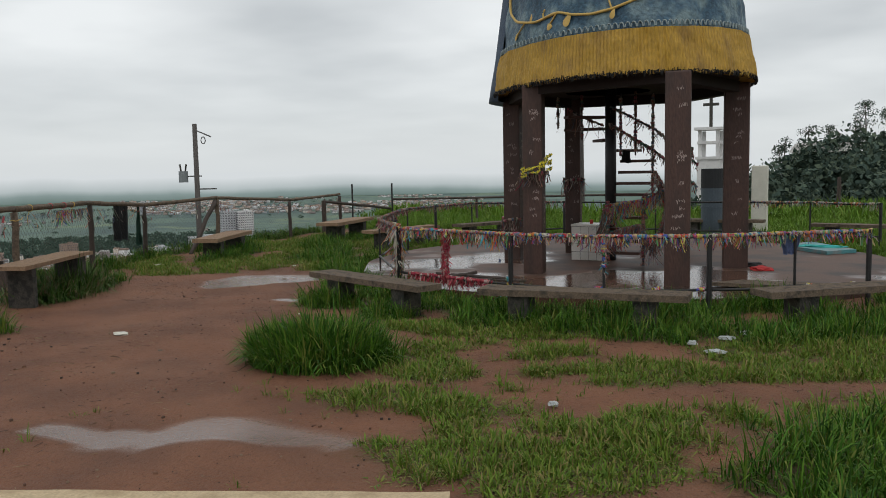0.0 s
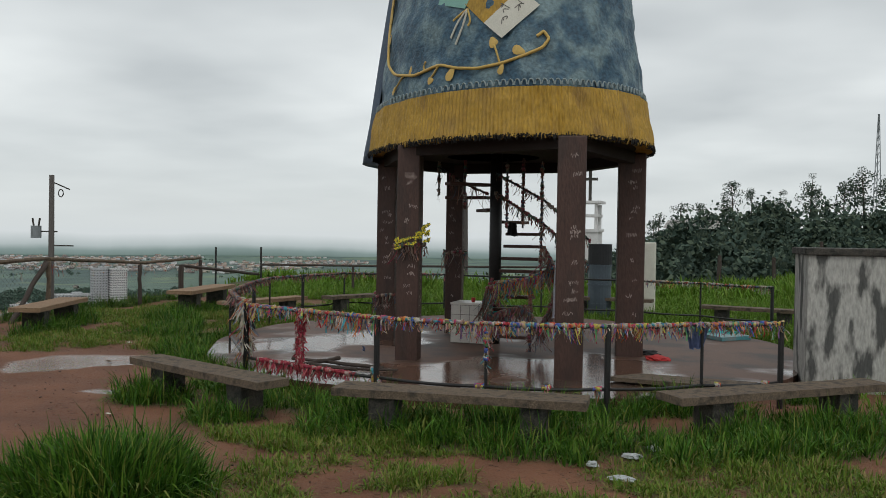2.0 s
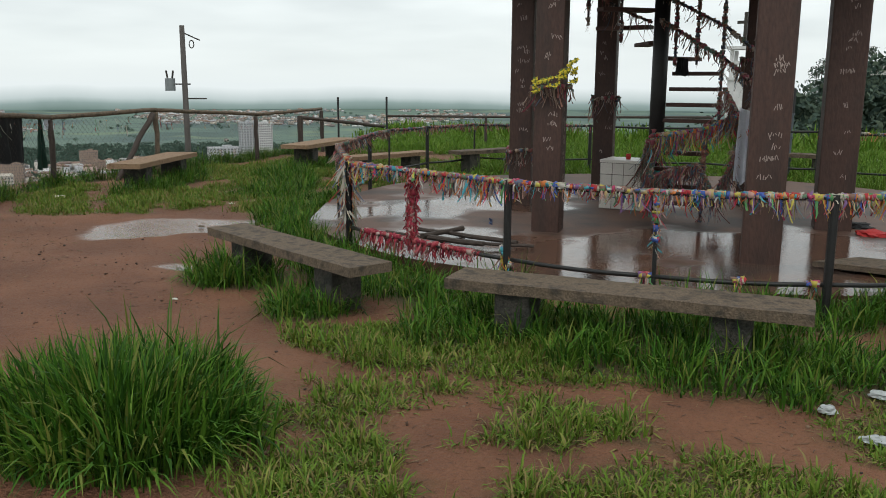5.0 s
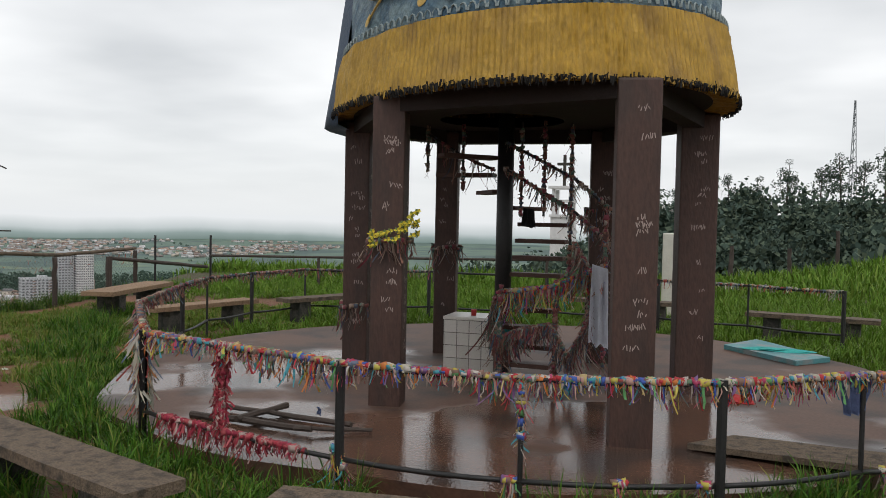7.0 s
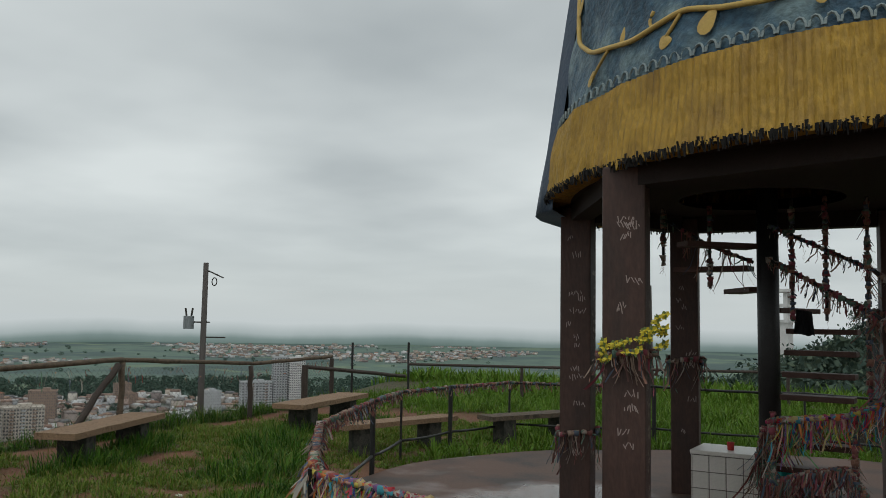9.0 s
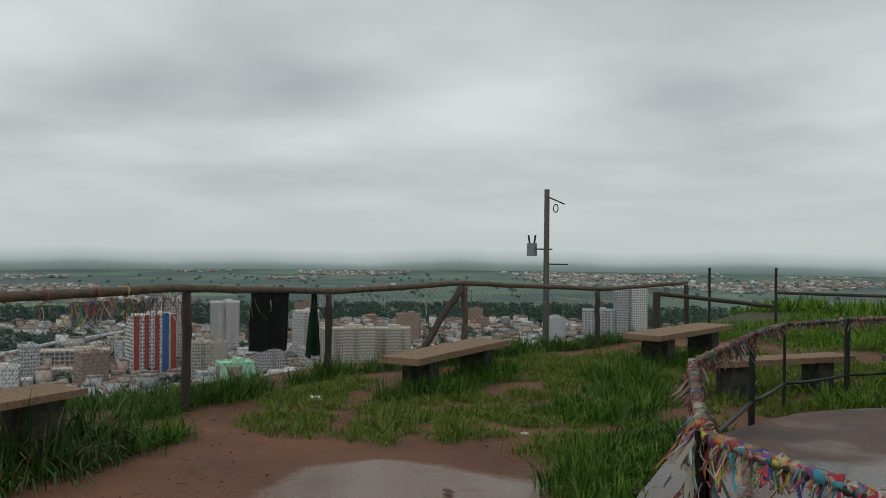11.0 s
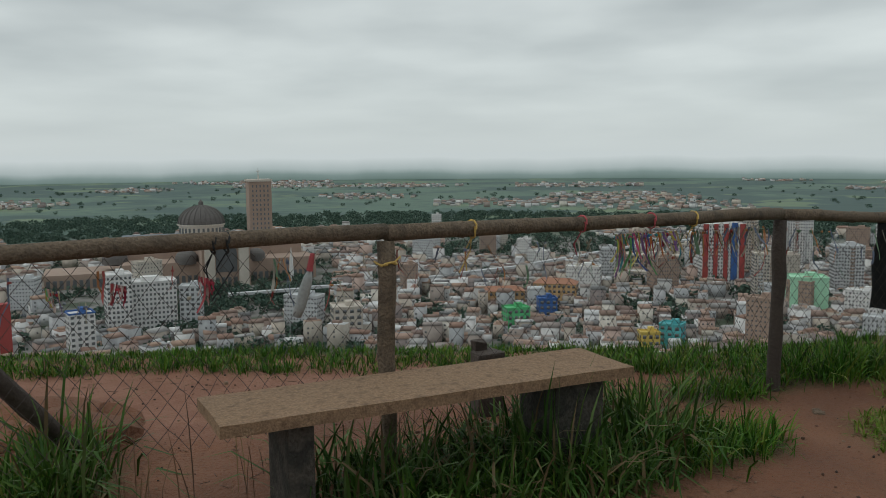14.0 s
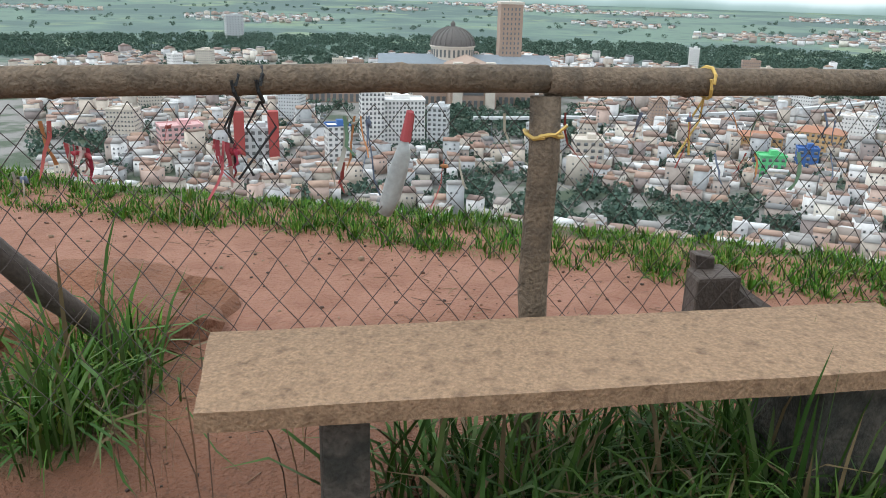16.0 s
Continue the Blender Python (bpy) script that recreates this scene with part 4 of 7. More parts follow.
# flowers tied to a pier
flowers = holder("flower_garland", "yellow cloth flowers tied round a brown pier", "flowers", (0.9, 16.5, 1.7))
for k in range(46):
    r = random.Random(500 + k)
    a = r.uniform(-2.9, -0.1)
    q = Vector((0.9 + 0.24 * math.cos(a), 16.70 + 0.24 * math.sin(a), 1.68 + 0.06 * math.cos(a) + r.uniform(-0.07, 0.08)))
    if k > 38:
        q = Vector((1.13 + r.uniform(-0.03, 0.05), 16.58, 1.8 + r.uniform(0, 0.16)))
    bm = bmesh.new()
    for pt in range(6):
        aa, tilt = pt * 1.047, r.uniform(-0.5, 0.5)
        d = Vector((math.cos(aa), math.sin(aa) * 0.5 - 0.3, math.sin(aa) * 0.8 + tilt * 0.3)).normalized()
        s = d.orthogonal().normalized() * 0.014
        tip = q + d * r.uniform(0.03, 0.05)
        bm.faces.new([bm.verts.new(p) for p in (q, q + d * 0.02 + s, tip, q + d * 0.02 - s)])
    part("flower", bm, M_FLOWER, flowers)

# ---- benches ----
def bench(fl, fr, depth, top_z, label, material=M_BENCH, thick=0.075, legs=(0.2, 0.8), leg_w=0.26):
    """A thick slab on two block legs; fl and fr are the ends of its front edge, the depth goes to the left of that line."""
    fl, fr = Vector((*fl, 0)), Vector((*fr, 0))
    u = (fr - fl).normalized()
    n = Vector((-u.y, u.x, 0))
    ln = (fr - fl).length
    mid = (fl + fr) / 2 + n * depth / 2
    zg = float(height(mid.x, mid.y))
    b = holder("bench", label, "bench", (mid.x, mid.y, zg), group="benches")
    a = math.atan2(u.y, u.x)
    bm = bmesh.new()
    box(bm, (mid.x, mid.y, top_z - thick / 2), (ln, depth, thick), a)
    bmesh.ops.subdivide_edges(bm, edges=[e for e in bm.edges if e.calc_length() > 0.3], cuts=14, use_grid_fill=True)
    for v in bm.verts:
        k = noise.noise(v.co * 6) * 0.006
        v.co += Vector((k, noise.noise(v.co * 7 + Vector((3, 1, 2))) * 0.005, noise.noise(v.co * 3) * 0.006))
    part("seat", bm, material, b, smooth=False)
    for t in legs:
        c = fl + u * ln * t + n * depth * 0.52
        bm = bmesh.new()
        h = (top_z - thick + 0.003) - (zg - 0.1)
        lw = leg_w if isinstance(leg_w, float) else leg_w[legs.index(t)]
        box(bm, (c.x, c.y, zg - 0.1 + h / 2), (lw, depth * 0.72, h), a, bevel=0.015)
        part("leg", bm, M_BLOCK, b)
    return b


bench((-1.25, 13.5), (1.02, 12.78), 0.40, 0.30, "weathered grey concrete bench beside the railed slab")
bench((1.8, 12.86), (4.19, 13.22), 0.40, 0.31, "mottled grey concrete bench beside the railed slab")
bench((4.93, 13.9), (6.85, 15.75), 0.40, 0.30, "grey concrete bench in long grass beside the slab")
bench((-5.87, 12.86), (-4.74, 10.90), 0.51, 0.505, "tan worn concrete bench beside the wire fence", M_BENCH_TAN, 0.058, legs=(0.14, 0.83), leg_w=(0.32, 0.13))
bench((4.70, 7.13), (2.4, 5.98), 0.42, 0.35, "pale tan concrete bench on the red earth", M_BENCH_PALE, 0.07)
bench((-8.15, 19.0), (-7.02, 16.75), 0.55, 0.35, "tan concrete bench beside the wire fence", M_BENCH_TAN, 0.08)
bench((-7.7, 23.4), (-7.04, 20.9), 0.6, 0.42, "tan concrete bench in the grass", M_BENCH_TAN, 0.08)
bench((-4.45, 22.1), (-4.95, 19.95), 0.4, 0.35, "grey concrete bench in the grass", M_BENCH_TAN, 0.07)
bench((-3.2, 24.2), (-3.95, 22.4), 0.4, 0.35, "grey concrete bench in the meadow behind the rail", M_BENCH, 0.07)
bench((4.05, 24.5), (6.1, 24.2), 0.4, 0.35, "grey concrete bench in long meadow grass", M_BENCH, 0.07)
bench((0.8, 25.4), (2.9, 25.4), 0.4, 0.35, "grey concrete bench behind the rail", M_BENCH, 0.07)
# a low board on the slab
board = holder("low_board", "wet grey board resting low on the slab", "board", (4.4, 16.1, 0))
bm = bmesh.new()
q = [(3.75, 16.2, 0.065), (5.35, 15.85, 0.115), (5.5, 16.35, 0.115), (4.1, 16.65, 0.065)]
lo = [bm.verts.new(Vector(p) - Vector((0, 0, 0.05))) for p in q]
hi = [bm.verts.new(p) for p in q]
bm.faces.new(hi)
bm.faces.new(lo[::-1])
for k in range(4):
    bm.faces.new((hi[k - 1], lo[k - 1], lo[k], hi[k]))
part("top", bm, M_BENCH, board)
for p in ((5.3, 15.95), (5.42, 16.3)):
    bm = bmesh.new()
    box(bm, (p[0] - 0.05, p[1], 0.033), (0.06, 0.06, 0.066))
    part("leg", bm, M_LOG, board)
bm = bmesh.new()
box(bm, (4.05, 16.4, 0.012), (0.12, 0.36, 0.024))
part("block", bm, M_BLOCK, board)

# ---- tiled altar ----
altar = holder("tiled_altar", "low altar box faced with white tiles under the mantle", "altar", (0.97, 19.0, 0))
bm = bmesh.new()
box(bm, (0.97, 19.02, 0.31), (0.62, 0.5, 0.62), 0.06)
part("body", bm, M_GROUT, altar)
tile_me = None
bm = bmesh.new()
box(bm, (0, 0, 0), (0.146, 0.012, 0.146), bevel=0.002)
tile_me = finish("tile", bm, M_TILE)
for face in range(2):
    for i in range(4):
        for j in range(4):
            t = new("tile", tile_me)
            t.parent = altar
            off = Vector((-0.2325 + 0.155 * i, -0.254, 0.08 + 0.155 * j)) if face == 0 else Vector((-0.314, -0.2 + 0.13 * i, 0.08 + 0.155 * j))
            t.matrix_parent_inverse = altar.matrix_basis.inverted()
            t.matrix_basis = Matrix.Translation((0.97, 19.02, 0)) @ Matrix.Rotation(0.06, 4, "Z") @ Matrix.Translation(off) @ Matrix.Rotation(0 if face == 0 else math.pi / 2, 4, "Z") @ (Matrix() if face == 0 else Matrix.Diagonal((0.85, 1, 1, 1)))
bm = bmesh.new()
box(bm, (0.97, 19.02, 0.645), (0.66, 0.54, 0.04), 0.06, bevel=0.008)
part("top", bm, M_TILE, altar)
bm = bmesh.new()
rod(bm, (0.98, 18.95, 0.665), (0.98, 18.95, 0.74), 0.03, 0.036, seg=12)
thing("candle_cup", bm, M_REDCLOTH, "small red candle cup on the tiled altar", "cup", smooth=True)


# ---- cloths ----
def cloth(name, p, q, drop, material, label, seed, folds=5, narrow=1.0, category="cloth", thick=0.012):
    """A hanging cloth pinned along p to q."""
    p, q = Vector(p), Vector(q)
    n = (q - p).cross(Vector((0, 0, 1))).normalized()
    bm = bmesh.new()
    W, Hn = 22, 14
    grid = []
    for j in range(Hn + 1):
        t = j / Hn
        row = []
        for i in range(W + 1):
            s = i / W
            x = 0.5 + (s - 0.5) * (1 + (narrow - 1) * t)
            c = p.lerp(q, x) - Vector((0, 0, drop * t * (1 + 0.08 * noise.noise(Vector((s * 4, seed, 0))))))
            c += n * (0.05 * math.sin(s * folds * 6.28 + seed) * (0.25 + t) * min(drop, 0.6) + 0.03 * noise.noise(Vector((s * 5, t * 3, seed))))
            row.append(bm.verts.new(c))
        grid.append(row)
    for a, b in zip(grid, grid[1:]):
        for i in range(W):
            bm.faces.new((a[i], a[i + 1], b[i + 1], b[i]))
    bmesh.ops.solidify(bm, geom=bm.faces[:], thickness=thick)
    return thing(name, bm, material, label, category, smooth=True)


def heap(name, c, size, material, label, seed, category):
    """A crumpled thing lying on the ground."""
    bm = bmesh.new()
    bmesh.ops.create_icosphere(bm, subdivisions=3, radius=1.0)
    for v in bm.verts:
        k = 1 + 0.45 * noise.noise(v.co * 1.7 + Vector((seed, 0, 0))) + 0.28 * noise.noise(v.co * 4.5 + Vector((0, seed, 0)))
        v.co = Vector((v.co.x * size[0] * k, v.co.y * size[1] * k, max(v.co.z * size[2] * k, -size[2] * 0.35) + size[2] * 0.3)) + Vector(c)
    return thing(name, bm, material, label, category)


cloth("towel", (2.58, 18.1, 1.4), (2.75, 18.12, 1.35), 0.85, M_WHITECLOTH, "white towel hanging from the stair rail", 2, 2, 1.25)
cloth("rag", (0.95 + 0.4, 14.27 + 0.1, 0.5), (1.4, 14.3, 0.5), 0.05, M_BLUECLOTH, "small faded rag on the lower bar", 3)
cloth("blue_rag", (4.78, 15.36, 0.84), (5.02, 15.56, 0.84), 0.27, M_BLUECLOTH, "faded blue cloth tied over the rail", 4, 3, 0.55)
cloth("white_drape", (-0.58, 14.92, 0.86), (-0.66, 15.0, 0.86), 0.7, M_CREAM, "cream cloth tied at the corner post", 5, 2, 0.6)
cloth("teal_rag", (1.38, 18.75, 0.62), (1.6, 18.72, 0.6), 0.25, M_TARP2, "teal cloth hanging at the foot of the stair", 6, 2, 0.8)
cloth("dark_rag", (1.62, 18.8, 2.0), (1.75, 18.8, 1.98), 0.22, M_BLACKCLOTH, "dark cloth hanging under the stair", 8, 2, 1.4)
heap("dropped_shirt", (4.05, 18.4, 0), (0.18, 0.13, 0.05), M_REDCLOTH, "crumpled red shirt lying on the slab", 1.0, "clothing")
heap("dropped_trousers", (3.75, 18.9, 0), (0.24, 0.13, 0.06), M_BLACKCLOTH, "crumpled black clothes lying on the slab", 2.0, "clothing")
sheet = holder("fallen_board", "flat turquoise board lying at the slab's edge", "board", (4.45, 21.7, 0))
bm = bmesh.new()
q = [(3.8, 22.25), (4.75, 21.15), (5.2, 21.7), (4.25, 23.15)]
lo, hi = [bm.verts.new((*p, 0.004)) for p in q], [bm.verts.new((*p, 0.07)) for p in q]
bm.faces.new(hi)
bm.faces.new(lo[::-1])
for k in range(4):
    bm.faces.new((hi[k - 1], lo[k - 1], lo[k], hi[k]))
part("panel", bm, M_TARP, sheet)
heap("teal_cloth", (4.55, 21.95, 0.075), (0.45, 0.10, 0.03), M_TARP2, "teal cloth lying on the turquoise board", 5.0, "cloth")
# a broken wooden frame on the slab
frame_ob = holder("broken_frame", "broken wooden frame lying on the wet slab", "debris", (0.1, 15.5, 0))
for p, q, r in (((-0.55, 15.45, 0.03), (0.75, 15.35, 0.05), 0.03), ((-0.5, 15.8, 0.04), (0.95, 15.7, 0.03), 0.025), ((0.0, 15.35, 0.06), (0.12, 16.0, 0.06), 0.03), ((0.6, 15.3, 0.05), (1.2, 15.6, 0.03), 0.018)):
    bm = bmesh.new()
    log_between(bm, p, q, r, 7, 5)
    part("slat", bm, M_LOG_DARK, frame_ob)
for k, (x, y, sx, sy) in enumerate(((4.6, 13.2, 0.16, 0.1), (4.65, 12.45, 0.2, 0.07), (4.35, 12.75, 0.1, 0.07), (4.75, 13.5, 0.13, 0.1), (3.95, 10.05, 0.09, 0.05))):
    heap("plastic_litter", (x, y, float(height(x, y)) + 0.02), (sx * 0.5, sy * 0.55, 0.03), M_PLASTIC, "crumpled clear plastic litter in the grass", 10.0 + k, "litter")
for k, (x, y, s) in enumerate(((-0.65, 12.55, 0.03), (-7.2, 16.0, 0.10), (-4.4, 16.9, 0.05), (-1.7, 10.6, 0.10), (-3.2, 15.2, 0.05), (-6.7, 14.6, 0.06), (-5.3, 19.9, 0.07), (2.7, 10.5, 0.035), (0.2, 11.3, 0.03), (-0.6, 10.2, 0.03), (-6.2, 15.0, 0.05))):
    heap("pale_scrap", (x, y, float(height(x, y))), (s, s * 0.6, s * 0.25), M_CREAM if k in (0, 1, 2, 3, 7) else M_BENCH, "small pale scrap lying on the red earth", 30.0 + k, "litter")

# ---- stained block, barrel and white post behind the slab ----
stele = holder("concrete_tank", "stained grey rendered block with a dark top slab", "tank", (6.55, 18.0, GROUND_Z))
bm = bmesh.new()
box(bm, (6.55, 18.1, 0.72), (1.2, 1.0, 1.75), 0.15, bevel=0.02)
part("body", bm, M_STELE, stele)
bm = bmesh.new()
box(bm, (6.55, 18.1, 1.64), (1.28, 1.08, 0.09), 0.15, bevel=0.015)
part("lid", bm, M_BLOCK, stele, "dark mossy top slab")
barrel = holder("barrel", "blue-grey metal barrel with a black upper part", "barrel", (1.67, 25.6, GROUND_Z))
bm = bmesh.new()
rod(bm, (1.67, 25.6, -0.15), (1.67, 25.6, 1.12), 0.27, seg=24)
for z in (0.2, 0.65, 1.1):
    rod(bm, (1.67, 25.6, z - 0.02), (1.67, 25.6, z + 0.02), 0.285, seg=24)
part("drum", bm, M_BARREL, barrel, smooth=False)
bm = bmesh.new()
rod(bm, (1.67, 25.6, 1.12), (1.67, 25.6, 1.6), 0.275, seg=24)
part("lid", bm, M_BLACKCLOTH, barrel, "black upper part")
bm = bmesh.new()
box(bm, (2.6, 26.7, 0.75), (0.38, 0.4, 1.8), 0.1, bevel=0.03)
thing("white_box_post", bm, M_CREAM, "white painted box post behind the rail", "post")

# ---- the log fence on the brow ----
FENCE = [(-3.45, 8.95, 1.25), (-5.38, 11.75, 1.25), (-7.22, 14.46, 1.21), (-8.45, 16.75, 1.06), (-8.72, 19.2, 1.12), (-9.25, 22.5, 0.93), (-9.6, 25.3, 0.98)]
fence = holder("log_fence", "log fence with wire netting and tattered ribbons", "fence", (-7, 15, GROUND_Z))
for k, (x, y, z) in enumerate(FENCE):
    bm = bmesh.new()
    log_between(bm, (x, y, float(height(x, y)) - 0.2), (x, y, z - 0.04), 0.05, 10, 7, 0.1)
    part("post", bm, M_LOG if k in (1, 4) else M_LOG_DARK, fence, smooth=True)
for k, (p, q) in enumerate(zip(FENCE, FENCE[1:])):
    bm = bmesh.new()
    r = (0.047, 0.048, 0.046, 0.044, 0.04, 0.038)[k]
    log_between(bm, p, (q[0], q[1], q[2] + 0.01), r, 10, 7, 0.06, nodes=k < 3, r2=r * 0.95)
    part("rail", bm, M_LOG, fence, "thick cane rail with swollen rings" if k < 3 else "", smooth=True)
for p, q, r in (((-5.6, 9.95, -0.2), (-4.60, 9.40, 1.15), 0.055), ((-8.35, 17.9, -0.2), (-8.68, 19.1, 1.05), 0.05)):
    bm = bmesh.new()
    log_between(bm, p, q, r, 9, 8, 0.14)
    part("brace", bm, M_LOG_DARK, fence, "leaning brace log", smooth=True)
# wire netting: crooked diamonds
wv, wq = [], []


def wire(p, q, r=0.0017):
    d = Vector(q) - Vector(p)
    a = d.orthogonal().normalized() * r
    b = d.cross(a).normalized() * r
    o = len(wv)
    for e in (p, q):
        for k in range(3):
            wv.append(tuple(Vector(e) + a * math.cos(k * 2.094) + b * math.sin(k * 2.094)))
    for k in range(3):
        wq.append((o + k, o + (k + 1) % 3, o + 3 + (k + 1) % 3, o + 3 + k))


def net_point(p, q, u, ln, z):
    t = u / ln
    w = Vector((u * 1.7, z * 1.7, p[0]))
    x, y = p[0] + (q[0] - p[0]) * t, p[1] + (q[1] - p[1]) * t
    bulge = 0.05 * noise.noise(w * 0.9)
    nrm = Vector((q[1] - p[1], p[0] - q[0], 0)).normalized()
    return (x + nrm.x * bulge + 0.012 * noise.noise(w * 5), y + nrm.y * bulge + 0.012 * noise.noise(w * 5 + Vector((7, 0, 0))), z + 0.016 * noise.noise(w * 5 + Vector((0, 9, 0))) + 0.03 * noise.noise(w * 1.2))


for k, (p, q) in enumerate(zip(FENCE, FENCE[1:])):
    ln = math.hypot(q[0] - p[0], q[1] - p[1])
    cell = 0.1
    rows = 15 if k == 0 else 22
    cols = int(ln / cell)
    cw = ln / cols
    z0 = min(float(height(p[0], p[1])), float(height(q[0], q[1]))) + (0.36 if k == 0 else 0.0)
    for i in range(cols):
        for j in range(rows):
            zt = (p[2] + q[2]) / 2 - 0.05
            ch = (zt - z0) / rows
            u, z = i * cw, z0 + j * ch
            off = cw / 2 if j % 2 else 0
            a = net_point(p, q, min(u + off, ln), ln, z)
            wire(a, net_point(p, q, min(u + off + cw / 2, ln), ln, z + ch))
            wire(a, net_point(p, q, max(u + off - cw / 2, 0), ln, z + ch))
array_part("wire_netting", array_mesh("wire_netting", np.array(wv), np.array(wq), None, M_WIRE), fence, "rusty diamond wire netting", "stuff")
for k, (p, q) in enumerate(zip(FENCE, FENCE[1:])):
    P, Q = Vector(p) - Vector((0, 0, 0.12)), Vector(q) - Vector((0, 0, 0.12))
    for z, n, ln in ((0.0, 9, (0.06, 0.22)), (0.14, 5, (0.05, 0.2))):
        pts = [P.lerp(Q, t) - Vector((0, 0, z)) for t in (0.02, 0.5, 0.98)]
        ribbon_thing(pts, n, 100 + k * 3 + int(z * 10), M_RIB_PALE, "tattered ribbons caught in the fence netting", ln=ln, wd=(0.005, 0.014), knot=0.4)
P, Q = Vector(FENCE[1]), Vector(FENCE[2])
ribbon_thing([P.lerp(Q, 0.5) - Vector((0, 0, 0.1)), P.lerp(Q, 0.68) - Vector((0, 0, 0.1))], 110, 130, M_RIB, "bunched bright ribbons hanging in the netting", ln=(0.1, 0.32), knot=0.5)
ribbon_thing([P.lerp(Q, 0.68) - Vector((0, 0, 0.1)), P.lerp(Q, 0.95) - Vector((0, 0, 0.1))], 50, 131, M_RIB_PALE, "pale ribbons hanging in the netting", ln=(0.1, 0.34), knot=0.4)
P, Q = Vector(FENCE[0]), Vector(FENCE[1])
for k, t in enumerate((0.50, 0.70, 0.58)):
    ribbon_thing([P.lerp(Q, t) - Vector((0, 0, 0.18)), P.lerp(Q, t + 0.02) - Vector((0, 0, 0.2))], 130, 140 + k, M_RIB_RED if k else M_RIB, "small bunch of ribbons in the netting", ln=(0.03, 0.13), wd=(0.006, 0.014), knot=0.4)


def tied(k, t, material, label, seed, wrap=0.052):
    """A band wound round the fence's rail with two loose ends."""
    p, q = Vector(FENCE[k]), Vector(FENCE[k + 1])
    c, d = p.lerp(q, t), (q - p).normalized()
    a = d.cross(Vector((0, 0, 1))).normalized()
    bm = bmesh.new()
    pts = [c + a * math.cos(i * 0.6) * wrap + Vector((0, 0, 1)) * math.sin(i * 0.6) * wrap + d * 0.01 * math.sin(i) for i in range(12)]
    tube(bm, pts, 0.006, 5)
    r = random.Random(seed)
    for s in range(2):
        e = [c - Vector((0, 0, wrap)), c - Vector((0, 0, wrap + 0.08)) + d * r.uniform(-0.05, 0.05) - a * 0.03, c - Vector((0, 0, wrap + r.uniform(0.14, 0.24))) + d * r.uniform(-0.08, 0.08) - a * 0.02]
        tube(bm, e, 0.004, 5)
    return thing("tied_band", bm, material, label, "ribbon")


tied(0, 0.72, M_BLACKCLOTH, "black band tied round the fence rail", 1)
tied(0, 0.74, M_BLACKCLOTH, "black band tied round the fence rail", 2)
bm = bmesh.new()
tube(bm, [(-5.38 + 0.062 * math.cos(k * 0.6), 11.75 + 0.062 * math.sin(k * 0.6), 1.085 + 0.008 * math.sin(k * 1.7)) for k in range(12)], 0.007, 5)
tube(bm, [(-5.32, 11.77, 1.09), (-5.30, 11.81, 1.10), (-5.31, 11.84, 1.13)], 0.005, 5)
thing("tied_band", bm, M_GOLD, "yellow band tied round the fence post", "ribbon")
tied(1, 0.17, M_GOLD, "yellow band tied round the fence rail", 3)
tied(1, 0.42, M_RIB_RED, "orange-red band tied round the fence rail", 4)
tied(1, 0.6, M_RIB_RED, "orange-red band tied round the fence rail", 5)
tied(1, 0.72, M_GOLD, "yellow band tied round the fence rail", 6)
P, Q = Vector(FENCE[0]), Vector(FENCE[1])
bottle = holder("plastic_bottle", "crushed clear plastic bottle hanging in the netting", "bottle", tuple(P.lerp(Q, 0.86) - Vector((0, 0, 0.35))))
bq = P.lerp(Q, 0.86)
bm = bmesh.new()
tube(bm, [bq + Vector((0.01, 0.03, -0.17)), bq + Vector((0, 0.02, -0.21)), bq + Vector((-0.01, 0.0, -0.27)), bq + Vector((-0.02, -0.03, -0.36)), bq + Vector((-0.02, -0.05, -0.42))], [0.011, 0.024, 0.030, 0.031, 0.022], 12)
part("body", bm, M_PLASTIC, bottle, smooth=True)
bm = bmesh.new()
tube(bm, [bq + Vector((0.02, 0.05, -0.08)), bq + Vector((0.01, 0.03, -0.17))], [0.012, 0.018], 8)
part("neck_tie", bm, M_RIB_RED, bottle, "orange tie")
P, Q = Vector(FENCE[2]), Vector(FENCE[3])
cloth("black_cloth", P.lerp(Q, 0.40), P.lerp(Q, 0.68), 0.74, M_BLACKCLOTH, "black cloth hung over the fence rail", 11, 2)
cloth("green_netting", P.lerp(Q, 0.86), P.lerp(Q, 0.90), 0.85, M_GREENCLOTH, "dark green netting bundled on the fence", 12, 2, 3.2)
cloth("white_bag", P.lerp(Q, 0.93), P.lerp(Q, 1.03), 0.2, M_WHITECLOTH, "torn white plastic bag on the fence", 13, 2, 1.3)
# the dark gate bars and thin posts further on
gate = holder("bar_gate", "dark log barrier between thin posts", "gate", (-9.6, 26, GROUND_Z))
for x, y, z, r in ((-9.2, 24.0, 0.85, 0.07), (-9.92, 26.4, 1.28, 0.028), (-9.57, 28.2, 1.27, 0.03)):
    bm = bmesh.new()
    log_between(bm, (x, y, float(height(x, y)) - 0.3), (x, y, z), r, 8, 5, 0.05)
    part("post", bm, M_LOG_DARK if r > 0.05 else M_IRON, gate)
bm = bmesh.new()
log_between(bm, (-9.2, 24.0, 0.82), (-9.6, 28.1, 0.42), 0.045, 8, 6, 0.08)
part("bar", bm, M_LOG_DARK, gate)
